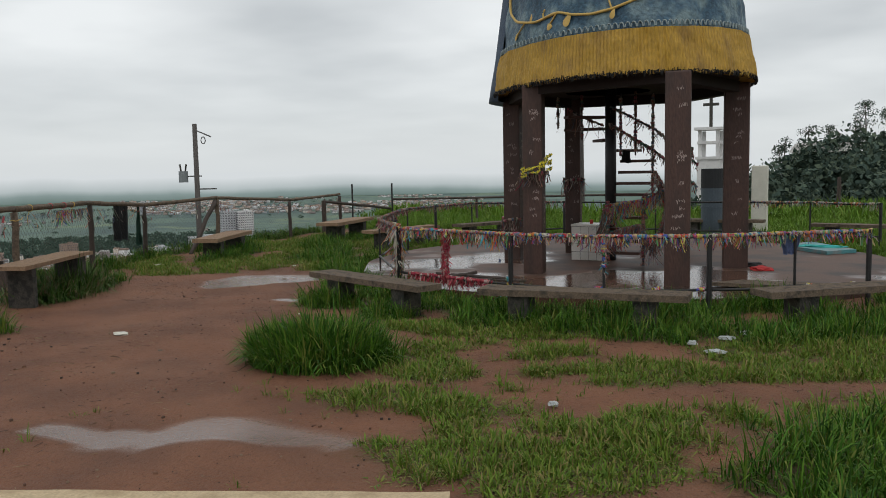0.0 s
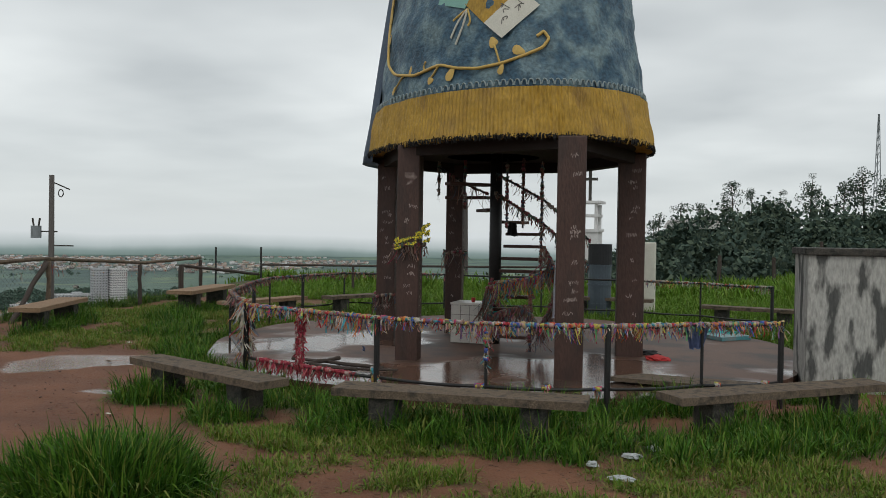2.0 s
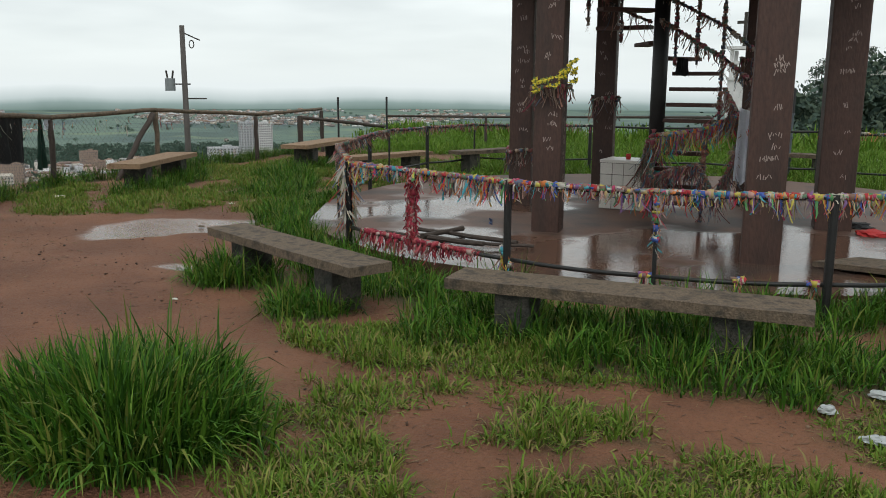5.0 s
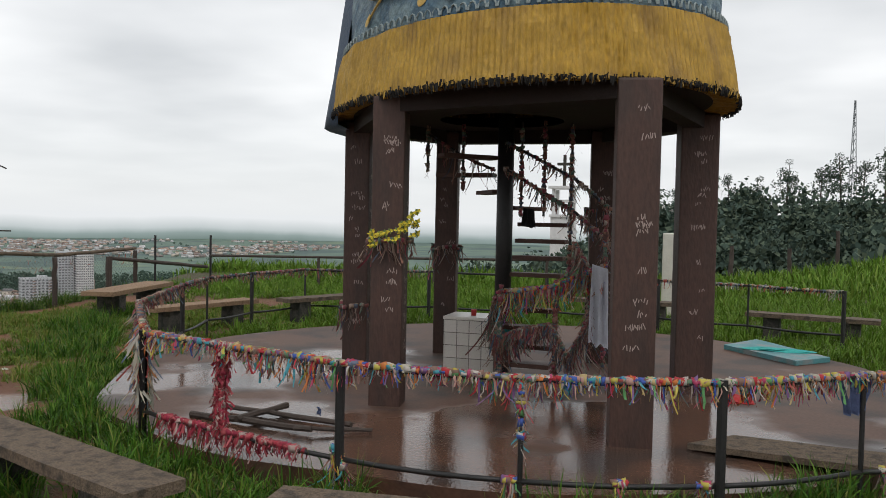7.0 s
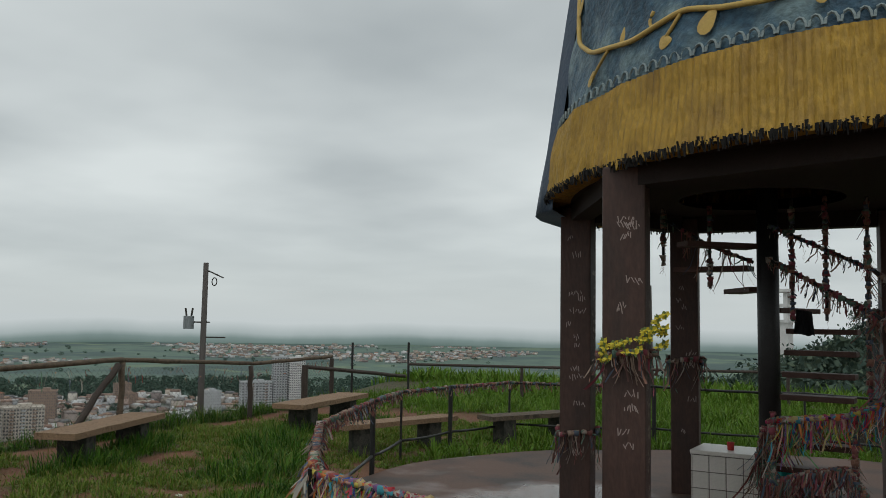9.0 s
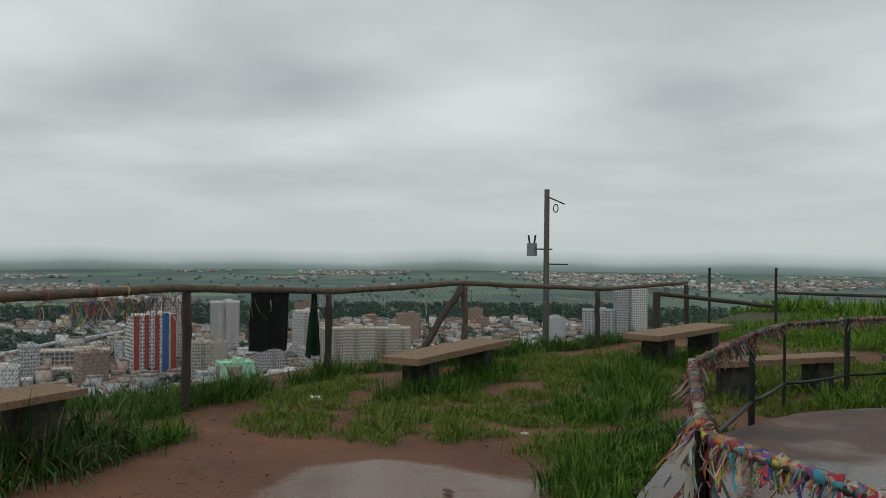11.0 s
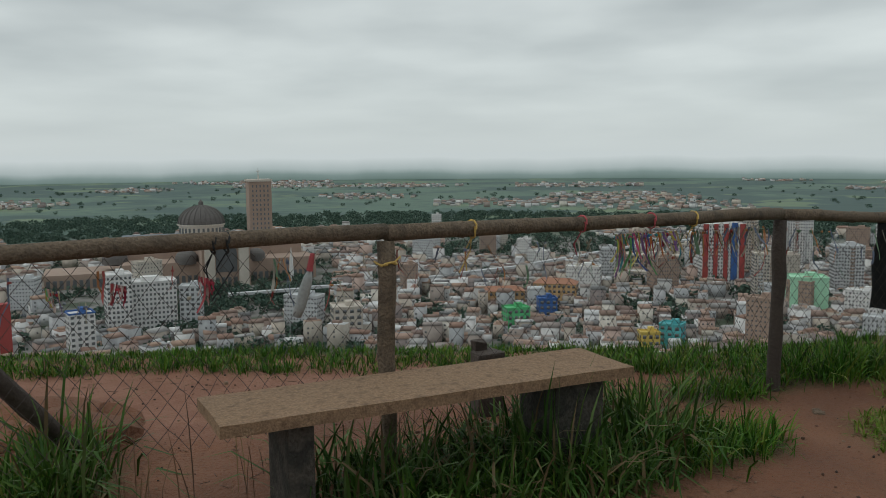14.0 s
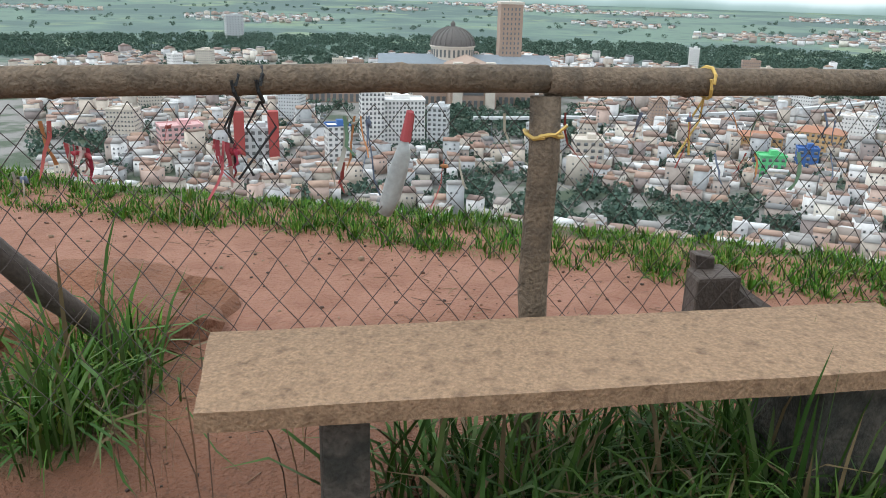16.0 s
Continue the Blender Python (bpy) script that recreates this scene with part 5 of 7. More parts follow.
for pts in ([(-9.57, 28.2, 0.72), (-7.0, 29.5, 0.72), (-4.0, 30.5, 0.75), (-1.0, 31.0, 0.8)],):
    bm = bmesh.new()
    tube(bm, pts, 0.035, 7)
    part("rail", bm, M_LOG_DARK, gate)
    for p in pts[1:]:
        bm = bmesh.new()
        log_between(bm, (p[0], p[1], -0.6), p, 0.04, 7, 4)
        part("post", bm, M_LOG_DARK, gate)
# post stump beside the path beyond the fence
stump = holder("stump_post", "rotten stump with a fallen rail beyond the fence", "stump", (-6.6, 12.39, GROUND_Z))
bm = bmesh.new()
box(bm, (-6.55, 12.29, -0.02), (0.17, 0.2, 0.66), 0.5, bevel=0.015)
box(bm, (-6.60, 12.23, 0.33), (0.07, 0.09, 0.09), 0.5, bevel=0.01)
for v in bm.verts:
    v.co += noise.noise_vector(v.co * 9) * 0.03
part("stump", bm, M_LOG_DARK, stump)
bm = bmesh.new()
log_between(bm, (-6.56, 12.31, 0.27), (-6.62, 12.92, -0.1), 0.062, 8, 5, 0.2)
part("fallen_rail", bm, M_LOG_DARK, stump)
heap("earth_mound", (-5.85, 9.4, GROUND_Z - 0.10), (0.6, 0.62, 0.24), M_GROUND, "mound of red earth beyond the fence", 77.0, "mound")

# ---- utility pole ----
UP = Vector((-30.6, 39.5, 4.55))
zb = float(height(UP.x, UP.y))
upole = holder("utility_pole", "timber utility pole with a grey transformer", "utility pole", (UP.x, UP.y, zb))
bm = bmesh.new()
rod(bm, (UP.x, UP.y, zb - 0.5), UP, 0.2, 0.13, 14)
part("pole", bm, M_POLE, upole, smooth=True)
right = Vector((0.8, 0.6, 0))
bm = bmesh.new()
c = UP - right * 0.75 - Vector((0, 0, 3.0))
rod(bm, c - Vector((0, 0, 0.35)), c + Vector((0, 0, 0.3)), 0.26, seg=16)
part("transformer", bm, M_GREYMETAL, upole, "grey drum transformer")
for k in (-0.12, 0.12):
    bm = bmesh.new()
    rod(bm, c + right * k + Vector((0, 0, 0.3)), c + right * k * 1.5 + Vector((0, 0, 0.7)), 0.05, seg=8)
    part("insulator", bm, M_BLOCK, upole)
for dz, a, b in ((3.0, -0.9, 0.3), (3.75, -0.1, 1.1), (0.35, 0, 0.9)):
    bm = bmesh.new()
    rod(bm, UP + right * a - Vector((0, 0, dz)), UP + right * b - Vector((0, 0, dz + (0.4 if dz < 1 else 0))), 0.035, seg=6)
    part("arm", bm, M_BLOCK, upole)
bm = bmesh.new()
tube(bm, [UP + right * (0.45 + 0.12 * math.sin(k)) - Vector((0, 0, 0.95 + 0.2 * math.cos(k))) for k in np.linspace(0, 6.28, 13)], 0.03, 5)
part("wire_loop", bm, M_BLOCK, upole)

# ---- the town on the plain ----
EYE = Vector((-1.0, 12.3, 1.6))


def at_bearing(az, d, z=PLAIN_Z):
    return Vector((EYE.x + d * math.sin(radians(az)), EYE.y + d * math.cos(radians(az)), z))


M_GLASS = mat("dark_window_glass", (0.12, 0.125, 0.13), 0.3, vary=0.2, scale=0.3, bump=0)
M_WALLS = palette("town_walls", [(0.68, 0.67, 0.66), (0.40, 0.36, 0.31), (0.46, 0.45, 0.44), (0.42, 0.37, 0.32), (0.55, 0.48, 0.41), (0.34, 0.29, 0.26), (0.66, 0.65, 0.65), (0.38, 0.39, 0.40), (0.48, 0.36, 0.31), (0.26, 0.22, 0.21), (0.62, 0.58, 0.52), (0.46, 0.46, 0.47)], 0.95, strength=0.2)
M_ROOFS = palette("town_roofs", [(0.28, 0.18, 0.14), (0.36, 0.25, 0.20), (0.38, 0.37, 0.36), (0.22, 0.16, 0.14), (0.58, 0.58, 0.58), (0.30, 0.26, 0.24), (0.18, 0.18, 0.18), (0.36, 0.25, 0.19), (0.27, 0.26, 0.25), (0.24, 0.17, 0.14)], 0.95, strength=0.25)


def plaster(name, c):
    return mat(name, c, 0.9, vary=0.15, scale=0.15, fine=1.2, bump=0)


P_WHITE, P_BEIGE, P_MINT = plaster("white_render", (0.66, 0.65, 0.64)), plaster("beige_render", (0.52, 0.47, 0.41)), plaster("mint_render", (0.36, 0.62, 0.44))
P_RED, P_BRICK, P_GREY = plaster("red_render", (0.33, 0.065, 0.06)), plaster("warm_brick", (0.34, 0.25, 0.20)), plaster("grey_render", (0.50, 0.51, 0.52))
P_GREEN, P_BLUE, P_TEAL, P_YELL = plaster("green_render", (0.12, 0.46, 0.20)), plaster("blue_render", (0.05, 0.12, 0.32)), plaster("teal_render", (0.10, 0.38, 0.40)), plaster("yellow_render", (0.60, 0.45, 0.12))
P_PINK, P_OCHRE = plaster("pink_render", (0.58, 0.36, 0.36)), plaster("ochre_render", (0.50, 0.33, 0.17))
P_ROOF = plaster("tile_roof", (0.34, 0.17, 0.11))
P_DOME = plaster("grey_brown_dome", (0.125, 0.115, 0.11))
P_SLATE = plaster("blue_grey_slate", (0.20, 0.23, 0.26))
CUBE = np.array([[x, y, z] for x in (-0.5, 0.5) for y in (-0.5, 0.5) for z in (-0.5, 0.5)], float)
CUBE_Q = np.array([[0, 1, 3, 2], [4, 6, 7, 5], [0, 4, 5, 1], [2, 3, 7, 6], [0, 2, 6, 4], [1, 5, 7, 3]])


def boxes(c, s, rot):
    """Many boxes at once: centres, sizes, turns."""
    c, s, rot = np.asarray(c, float), np.asarray(s, float), np.asarray(rot, float)
    v = CUBE[None] * s[:, None, :]
    x = v[..., 0] * np.cos(rot)[:, None] - v[..., 1] * np.sin(rot)[:, None]
    y = v[..., 0] * np.sin(rot)[:, None] + v[..., 1] * np.cos(rot)[:, None]
    V = np.stack([x, y, v[..., 2]], -1) + c[:, None, :]
    Q = (np.arange(len(c)) * 8)[:, None, None] + CUBE_Q[None]
    return V.reshape(-1, 3), Q.reshape(-1, 4)


window_cache = {}


def window_mesh(w, h):
    k = (round(w, 2), round(h, 2))
    if k not in window_cache:
        b = bmesh.new()
        box(b, (0, 0, 0), (w, 0.3, h))
        window_cache[k] = finish("window", b, M_GLASS)
    return window_cache[k]


def building(name, az, d, w, dep, h, wall, label, floors=0, cols=0, turn=0.0, roof=None, single=False, win=(0.52, 0.5), trim=None, base=PLAIN_Z):
    """A town building that fronts the hill, with its storeys of windows."""
    c = at_bearing(az, d, base)
    a = -radians(az) + radians(turn)
    ob = holder(name, label, "building", tuple(c))
    m = Matrix.Translation(c) @ Matrix.Rotation(a, 4, "Z")
    bm = bmesh.new()
    box(bm, (0, 0, h / 2), (w, dep, h), m=m)
    part("wall", bm, wall, ob)
    bm = bmesh.new()
    if roof == "tiles":
        e = 0.6
        q = [(-w / 2 - e, -dep / 2 - e, h), (w / 2 + e, -dep / 2 - e, h), (w / 2 + e, dep / 2 + e, h), (-w / 2 - e, dep / 2 + e, h)]
        k = min(w, dep) * 0.22
        r0, r1 = (-w / 2 + k * 1.5, 0, h + k), (w / 2 - k * 1.5, 0, h + k)
        v = [bm.verts.new(m @ Vector(p)) for p in (*q, r0, r1)]
        for f in ((0, 1, 5, 4), (1, 2, 5), (2, 3, 4, 5), (3, 0, 4), (3, 2, 1, 0)):
            bm.faces.new([v[i] for i in f])
        part("roof", bm, P_ROOF, ob)
    else:
        for sx, sy, lx, ly in ((0, -dep / 2, w, 0.4), (0, dep / 2, w, 0.4), (-w / 2, 0, 0.4, dep), (w / 2, 0, 0.4, dep)):
            box(bm, (sx, sy, h + 0.5), (lx + 0.3, ly + 0.3, 1.0), m=m)
        box(bm, (w * 0.12, dep * 0.1, h + 1.6), (w * 0.28, dep * 0.4, 3.2), m=m)
        part("parapet", bm, wall if trim is None else trim, ob)
    if name == "apartment_block" and w > 20:
        # stacked balconies in upright bands
        for k in range(int(w // 9)):
            bm = bmesh.new()
            for f in range(floors):
                box(bm, (-w / 2 + 5 + k * 9, -dep / 2 - 0.5, h / floors * (f + 0.22)), (3.4, 1.2, 1.1), m=m)
            part("balcony_row", bm, P_BRICK if k % 2 else P_GREY, ob, kind="stuff")
    if floors:
        fh, fw = h / floors, w / cols
        ww, wh = fw * win[0], fh * win[1]
        C, R = [], []
        side_n = max(int(dep / fw), 1)
        for i in range(floors):
            z = fh * (i + 0.5)
            for j in range(cols):
                C.append((-w / 2 + fw * (j + 0.5), -dep / 2 - 0.05, z))
                R.append(0)
            for j in range(side_n):
                for s in (-1, 1):
                    C.append((s * (w / 2 + 0.05), -dep / 2 + dep / side_n * (j + 0.5), z))
                    R.append(math.pi / 2)
        if single:
            me = window_mesh(ww, wh)
            for q, r in zip(C, R):
                o = new("window", me)
                o.parent = ob
                o.matrix_parent_inverse = ob.matrix_basis.inverted()
                o.matrix_basis = m @ Matrix.Translation(q) @ Matrix.Rotation(r, 4, "Z")
        else:
            P = np.array([tuple(m @ Vector(q)) for q in C])
            V, Q = boxes(P, np.tile((ww, 0.3, wh), (len(C), 1)), np.array(R) + a)
            array_part("glazing", array_mesh("glazing", V, Q, None, M_GLASS), ob, "rows of dark windows", "stuff")
    return ob, m


rb, rm = building("apartment_tower", -75.5, 850, 40, 26, 58, P_WHITE, "white apartment tower with red upright bands", 17, 14, 18, single=True)
for k, (x, w) in enumerate(((-17, 5), (-7.5, 4), (2, 4), (17.5, 5))):
    bm = bmesh.new()
    box(bm, (x, -13.3, 29), (w, 0.9, 60), m=rm)
    part("red_band", bm, P_RED, rb)
bm = bmesh.new()
box(bm, (10, -13.4, 33), (5.5, 1.2, 54), m=rm)
part("blue_band", bm, P_BLUE, rb)
building("mint_house", -70.2, 700, 27, 22, 31, P_MINT, "pale mint green blank-walled building", 0, 0, 12)
building("apartment_block", -72.6, 770, 22, 18, 40, P_BEIGE, "plain beige rendered apartment block", 14, 9, 10)
building("apartment_block", -74.3, 930, 36, 20, 66, P_BEIGE, "beige apartment block with a stepped top", 20, 14, -5)
building("apartment_block", -70.9, 960, 30, 20, 62, P_WHITE, "plain white rendered apartment block", 20, 12, 5)
building("apartment_block", -68.0, 820, 24, 20, 44, P_GREY, "plain grey rendered apartment block", 15, 10, 15)
building("apartment_block", -62.8, 820, 52, 22, 46, P_BEIGE, "wide beige apartment block with narrow windows", 16, 20, 8)
building("apartment_block", -60.0, 840, 40, 22, 44, P_BEIGE, "wide beige apartment block", 15, 16, 4)
building("apartment_block", -65.6, 900, 26, 20, 56, P_WHITE, "plain white rendered apartment block", 18, 11, -6)
building("apartment_tower", -43.4, 1150, 20, 20, 74, P_WHITE, "tall white apartment tower with windows", 24, 8, 10)
building("apartment_tower", -44.5, 1160, 18, 20, 74, P_GREY, "tall pale grey apartment tower", 22, 5, 10)
building("apartment_block", -46.0, 1150, 40, 20, 42, P_GREY, "grey apartment block beside the tower", 12, 9, 10)
building("hotel", -113.4, 640, 44, 22, 37, P_WHITE, "white hotel with rows of small windows", 11, 16, 6, single=True)
building("hotel_wing", -114.9, 632, 17, 20, 44, P_WHITE, "tall white wing of the hotel", 13, 6, 6)
building("apartment_block", -110.4, 640, 15, 16, 32, P_GREY, "blue-grey apartment block with windows", 9, 4, -8)
building("apartment_block", -117.2, 560, 15, 14, 31, P_WHITE, "slim white apartment block with blue rims", 9, 4, 10, single=True, trim=P_BLUE)
tw, tm = building("twin_tower_block", -122.6, 575, 26, 18, 27, P_GREY, "grey block between two red towers", 6, 6, 4, single=True)
for s in (-1, 1):
    bm = bmesh.new()
    box(bm, (s * 11, -9, 19.5), (6.5, 7, 39), m=tm)
    part("red_tower", bm, P_RED, tw)
building("far_tower", -123.7, 1700, 32, 24, 44, P_GREY, "blue-grey tower far out on the plain", 10, 6, 10)
building("unfinished_block", -79.9, 900, 62, 24, 21, P_BEIGE, "open concrete frame of an unfinished block", 5, 14, -4, single=True, win=(0.75, 0.7))
building("unfinished_block", -79.6, 850, 46, 20, 10, P_BEIGE, "low bare concrete block", 2, 10, -4)
building("green_house", -88.7, 600, 17, 13, 17, P_GREEN, "bright green painted town house", 4, 4, 20)
building("blue_house", -86.6, 640, 14, 12, 17, P_BLUE, "dark blue house with a white roof", 4, 3, 10)
building("ochre_house", -89.6, 690, 34, 16, 15, P_OCHRE, "ochre inn with a tile roof", 3, 8, 8, roof="tiles")
building("yellow_house", -79.8, 545, 12, 10, 13, P_YELL, "small yellow painted town house", 3, 3, 15)
building("teal_house", -78.3, 560, 14, 12, 16, P_TEAL, "small teal painted town house", 4, 3, -15)
building("pink_house", -127.4, 640, 30, 20, 19, P_PINK, "long pink painted town block", 5, 7, 10)
building("long_hall", -92.5, 760, 52, 22, 11, P_WHITE, "long low white market hall", 2, 12, 6)
building("domed_hall", -100.3, 585, 20, 20, 22, P_BEIGE, "round-cornered beige meeting hall", 5, 4, 8)
building("ochre_house", -86.0, 720, 36, 18, 17, P_OCHRE, "ochre inn with a tile roof", 4, 9, -8, roof="tiles")
r = random.Random(21)
for k in range(78):
    az = r.uniform(-131, -40)
    d = r.uniform(520, 1350)
    if -112 < az < -98 and d > 650 or d < 640 and -117 > az:
        continue
    hh = r.uniform(13, 30) if r.random() < 0.7 else r.uniform(30, 46)
    ww = r.uniform(12, 30)
    building("town_block", az, d, ww, r.uniform(10, 18), hh, r.choice((P_WHITE, P_WHITE, P_BEIGE, P_BEIGE, P_GREY, P_GREY, P_BRICK)), "plain rendered town block with rows of windows", max(int(hh / 2.9), 2), max(int(ww / 2.3), 2), r.uniform(-30, 30), roof="tiles" if hh < 18 and r.random() < 0.5 else None, win=(r.uniform(0.3, 0.6), r.uniform(0.28, 0.42)))

# the basilica
bas = holder("basilica", "huge brick basilica with a square tower and grey dome", "church", tuple(at_bearing(-107, 900)))
bc = at_bearing(-108.6, 900)
bmx = Matrix.Translation(bc) @ Matrix.Rotation(-radians(-108.6) + 0.12, 4, "Z")


def gable(bm, x, y, w, dep, h, rise, along_y=True):
    """A nave: walls and a pitched roof."""
    box(bm, (x, y, h / 2), (w, dep, h), m=bmx)
    a, b = (w / 2 + 1, dep / 2 + 1)
    if along_y:
        pts = [(-a, -b, h), (a, -b, h), (a, b, h), (-a, b, h), (0, -b, h + rise), (0, b, h + rise)]
        fs = ((0, 1, 4), (1, 2, 5, 4), (2, 3, 5), (3, 0, 4, 5))
    else:
        pts = [(-a, -b, h), (a, -b, h), (a, b, h), (-a, b, h), (-a, 0, h + rise), (a, 0, h + rise)]
        fs = ((0, 1, 5, 4), (1, 2, 5), (2, 3, 4, 5), (3, 0, 4))
    v = [bm.verts.new(bmx @ Vector((x + p[0], y + p[1], p[2]))) for p in pts]
    for f in fs:
        bm.faces.new([v[i] for i in f])


bm = bmesh.new()
gable(bm, 0, 0, 46, 120, 38, 9)
part("nave", bm, P_BRICK, bas)
bm = bmesh.new()
gable(bm, 0, 30, 176, 44, 36, 8, along_y=False)
part("transept", bm, P_BRICK, bas)
bm = bmesh.new()
box(bm, (-58, -8, 11), (72, 50, 22), m=bmx)
box(bm, (58, -8, 11), (72, 50, 22), m=bmx)
box(bm, (-130, 10, 7), (70, 60, 14), m=bmx)
part("aisle", bm, P_BRICK, bas)
for x in (-16, 16):
    bm = bmesh.new()
    box(bm, (x, -62, 23), (9, 9, 46), m=bmx)
    part("buttress", bm, P_BEIGE, bas)
bm = bmesh.new()
arch = [(-10, 14), (10, 14), (10, 32)] + [(10 * math.cos(t), 32 + 10 * math.sin(t)) for t in np.linspace(0.2, math.pi - 0.2, 9)] + [(-10, 32)]
f0 = [bm.verts.new(bmx @ Vector((x, -60.6, z))) for x, z in arch]
f1 = [bm.verts.new(bmx @ Vector((x, -59.5, z))) for x, z in arch]
bm.faces.new(f0[::-1])
for k in range(len(arch)):
    bm.faces.new((f0[k - 1], f0[k], f1[k], f1[k - 1]))
part("arched_window", bm, M_GLASS, bas, "great dark arched window")
bm = bmesh.new()
box(bm, (0, 0, 0), (3.4, 0.8, 8))
slot = finish("archway", bm, M_GLASS)
for k in range(44):
    x = -160 + k * 5.8
    o = new("archway", slot)
    o.parent = bas
    y, z = (-33.3, 5) if abs(x) > 24 and x > -94 else (-60.3, 5)
    if x < -94:
        y = -20.3
    elif abs(x) <= 24 and abs(abs(x) - 16) < 5:
        continue
    o.matrix_parent_inverse = bas.matrix_basis.inverted()
    o.matrix_basis = bmx @ Matrix.Translation((x, y, z))
bt = at_bearing(-105.9, 945)
btm = Matrix.Translation(bt) @ Matrix.Rotation(-radians(-105.9) + 0.15, 4, "Z")
bm = bmesh.new()
box(bm, (0, 0, 49), (24, 24, 98), m=btm)
tower_ob = part("tower", bm, P_BRICK, bas)
bm = bmesh.new()
box(bm, (0, 0, 99.2), (26, 26, 2.4), m=btm)
rod(bm, btm @ Vector((0, 0, 100)), btm @ Vector((0, 0, 113)), 0.7, 0.2, 6)
box(bm, (0, 0, 109), (4, 0.6, 0.6), m=btm)
part("tower_cap", bm, P_BEIGE, bas)
bm = bmesh.new()
box(bm, (0, 0, 0), (1.4, 0.5, 2.6))
slit = finish("slit_window", bm, M_GLASS)
for i in range(18):
    for j in range(5):
        o = new("slit_window", slit)
        o.parent = bas
        o.matrix_parent_inverse = bas.matrix_basis.inverted()
        o.matrix_basis = btm @ Matrix.Translation((-8 + 4 * j, -12.1, 8 + i * 5))
dc = at_bearing(-109.6, 935)
bm = bmesh.new()
rod(bm, dc + Vector((0, 0, 30)), dc + Vector((0, 0, 53)), 23, seg=36)
rod(bm, dc + Vector((0, 0, 53)), dc + Vector((0, 0, 54.5)), 24.5, seg=36)
part("drum", bm, P_BEIGE, bas, "pale brick drum pierced by arches")
bm = bmesh.new()
prof = [(23.5 * math.cos(t), 54.5 + 19 * math.sin(t)) for t in np.linspace(0, 1.42, 9)]
rings = [[bm.verts.new(dc + Vector((rr * math.cos(k * math.pi / 18), rr * math.sin(k * math.pi / 18), zz))) for k in range(36)] for rr, zz in prof]
for lo, hi in zip(rings, rings[1:]):
    for k in range(36):
        bm.faces.new((lo[k - 1], lo[k], hi[k], hi[k - 1]))
bm.faces.new(rings[-1])
dome = part("dome", bm, P_DOME, bas, "dark grey-brown ribbed dome")
for k in range(24):
    a = k * math.pi / 12
    bm = bmesh.new()
    tube(bm, [dc + Vector(((rr + 0.3) * math.cos(a), (rr + 0.3) * math.sin(a), zz)) for rr, zz in prof], 0.8, 5)
    part("rib", bm, P_DOME, dome)
bm = bmesh.new()
rod(bm, dc + Vector((0, 0, 72)), dc + Vector((0, 0, 77)), 2.6, seg=12)
rod(bm, dc + Vector((0, 0, 77)), dc + Vector((0, 0, 80)), 2.8, 0.2, seg=12)
part("lantern", bm, P_DOME, bas)
for k in range(30):
    a = k * math.pi / 15
    o = new("archway", slot)
    o.parent = bas
    o.matrix_parent_inverse = bas.matrix_basis.inverted()
    o.matrix_basis = Matrix.Translation(dc + Vector((23.05 * math.cos(a), 23.05 * math.sin(a), 47))) @ Matrix.Rotation(a + math.pi / 2, 4, "Z") @ Matrix.Diagonal((0.65, 1, 0.95, 1))
# small domes over the corners between nave and transept
for x, y, rr in ((-34, -26, 11), (34, -26, 9), (-100, 2, 12)):
    bm = bmesh.new()
    c = bmx @ Vector((x, y, 20))
    rod(bm, c, c + Vector((0, 0, 6)), rr, seg=24)
    bmesh.ops.create_uvsphere(bm, u_segments=24, v_segments=10, radius=rr, matrix=Matrix.Translation(c + Vector((0, 0, 6))) @ Matrix.Diagonal((1, 1, 0.7, 1)))
    part("corner_dome", bm, P_DOME, bas)
# the long slate roof of the transept
bm = bmesh.new()
v = [bm.verts.new(bmx @ Vector(p)) for p in ((-92, 6, 36.5), (92, 6, 36.5), (92, 30, 45.5), (-92, 30, 45.5), (-92, 54, 36.5), (92, 54, 36.5))]
bm.faces.new((v[0], v[1], v[2], v[3]))
bm.faces.new((v[3], v[2], v[5], v[4]))
part("roof", bm, P_SLATE, bas, "long blue-grey slate roof")
bm = bmesh.new()
oc = at_bearing(-103.9, 860)
rod(bm, oc, oc + Vector((0, 0, 24)), 2.8, 1.6, 8)
rod(bm, oc + Vector((0, 0, 24)), oc + Vector((0, 0, 34)), 1.2, 0.2, 8)
thing("obelisk", bm, P_WHITE, "white pillar monument in the town", "monument")
# the raised footway
foot = holder("footbridge", "long raised concrete footway through the town", "bridge", tuple(at_bearing(-92, 760)))
fpts = [at_bearing(az, d, PLAIN_Z + z) for az, d, z in ((-108, 730, 9), (-103, 745, 10), (-98, 760, 11), (-93, 800, 12), (-88, 860, 13), (-84, 950, 14), (-81, 1040, 14), (-77, 1150, 13))]
bm = bmesh.new()
for p, q in zip(fpts, fpts[1:]):
    bm = bmesh.new()
    c, e = (p + q) / 2, q - p
    box(bm, c, (e.length + 1, 6, 2.2), math.atan2(e.y, e.x))
    part("deck", bm, P_GREY, foot)
for p in fpts:
    bm = bmesh.new()
    rod(bm, (p.x, p.y, PLAIN_Z), p, 1.4, seg=8)
    part("pier", bm, P_GREY, foot)

# the mass of small houses
R = np.random.RandomState(5)


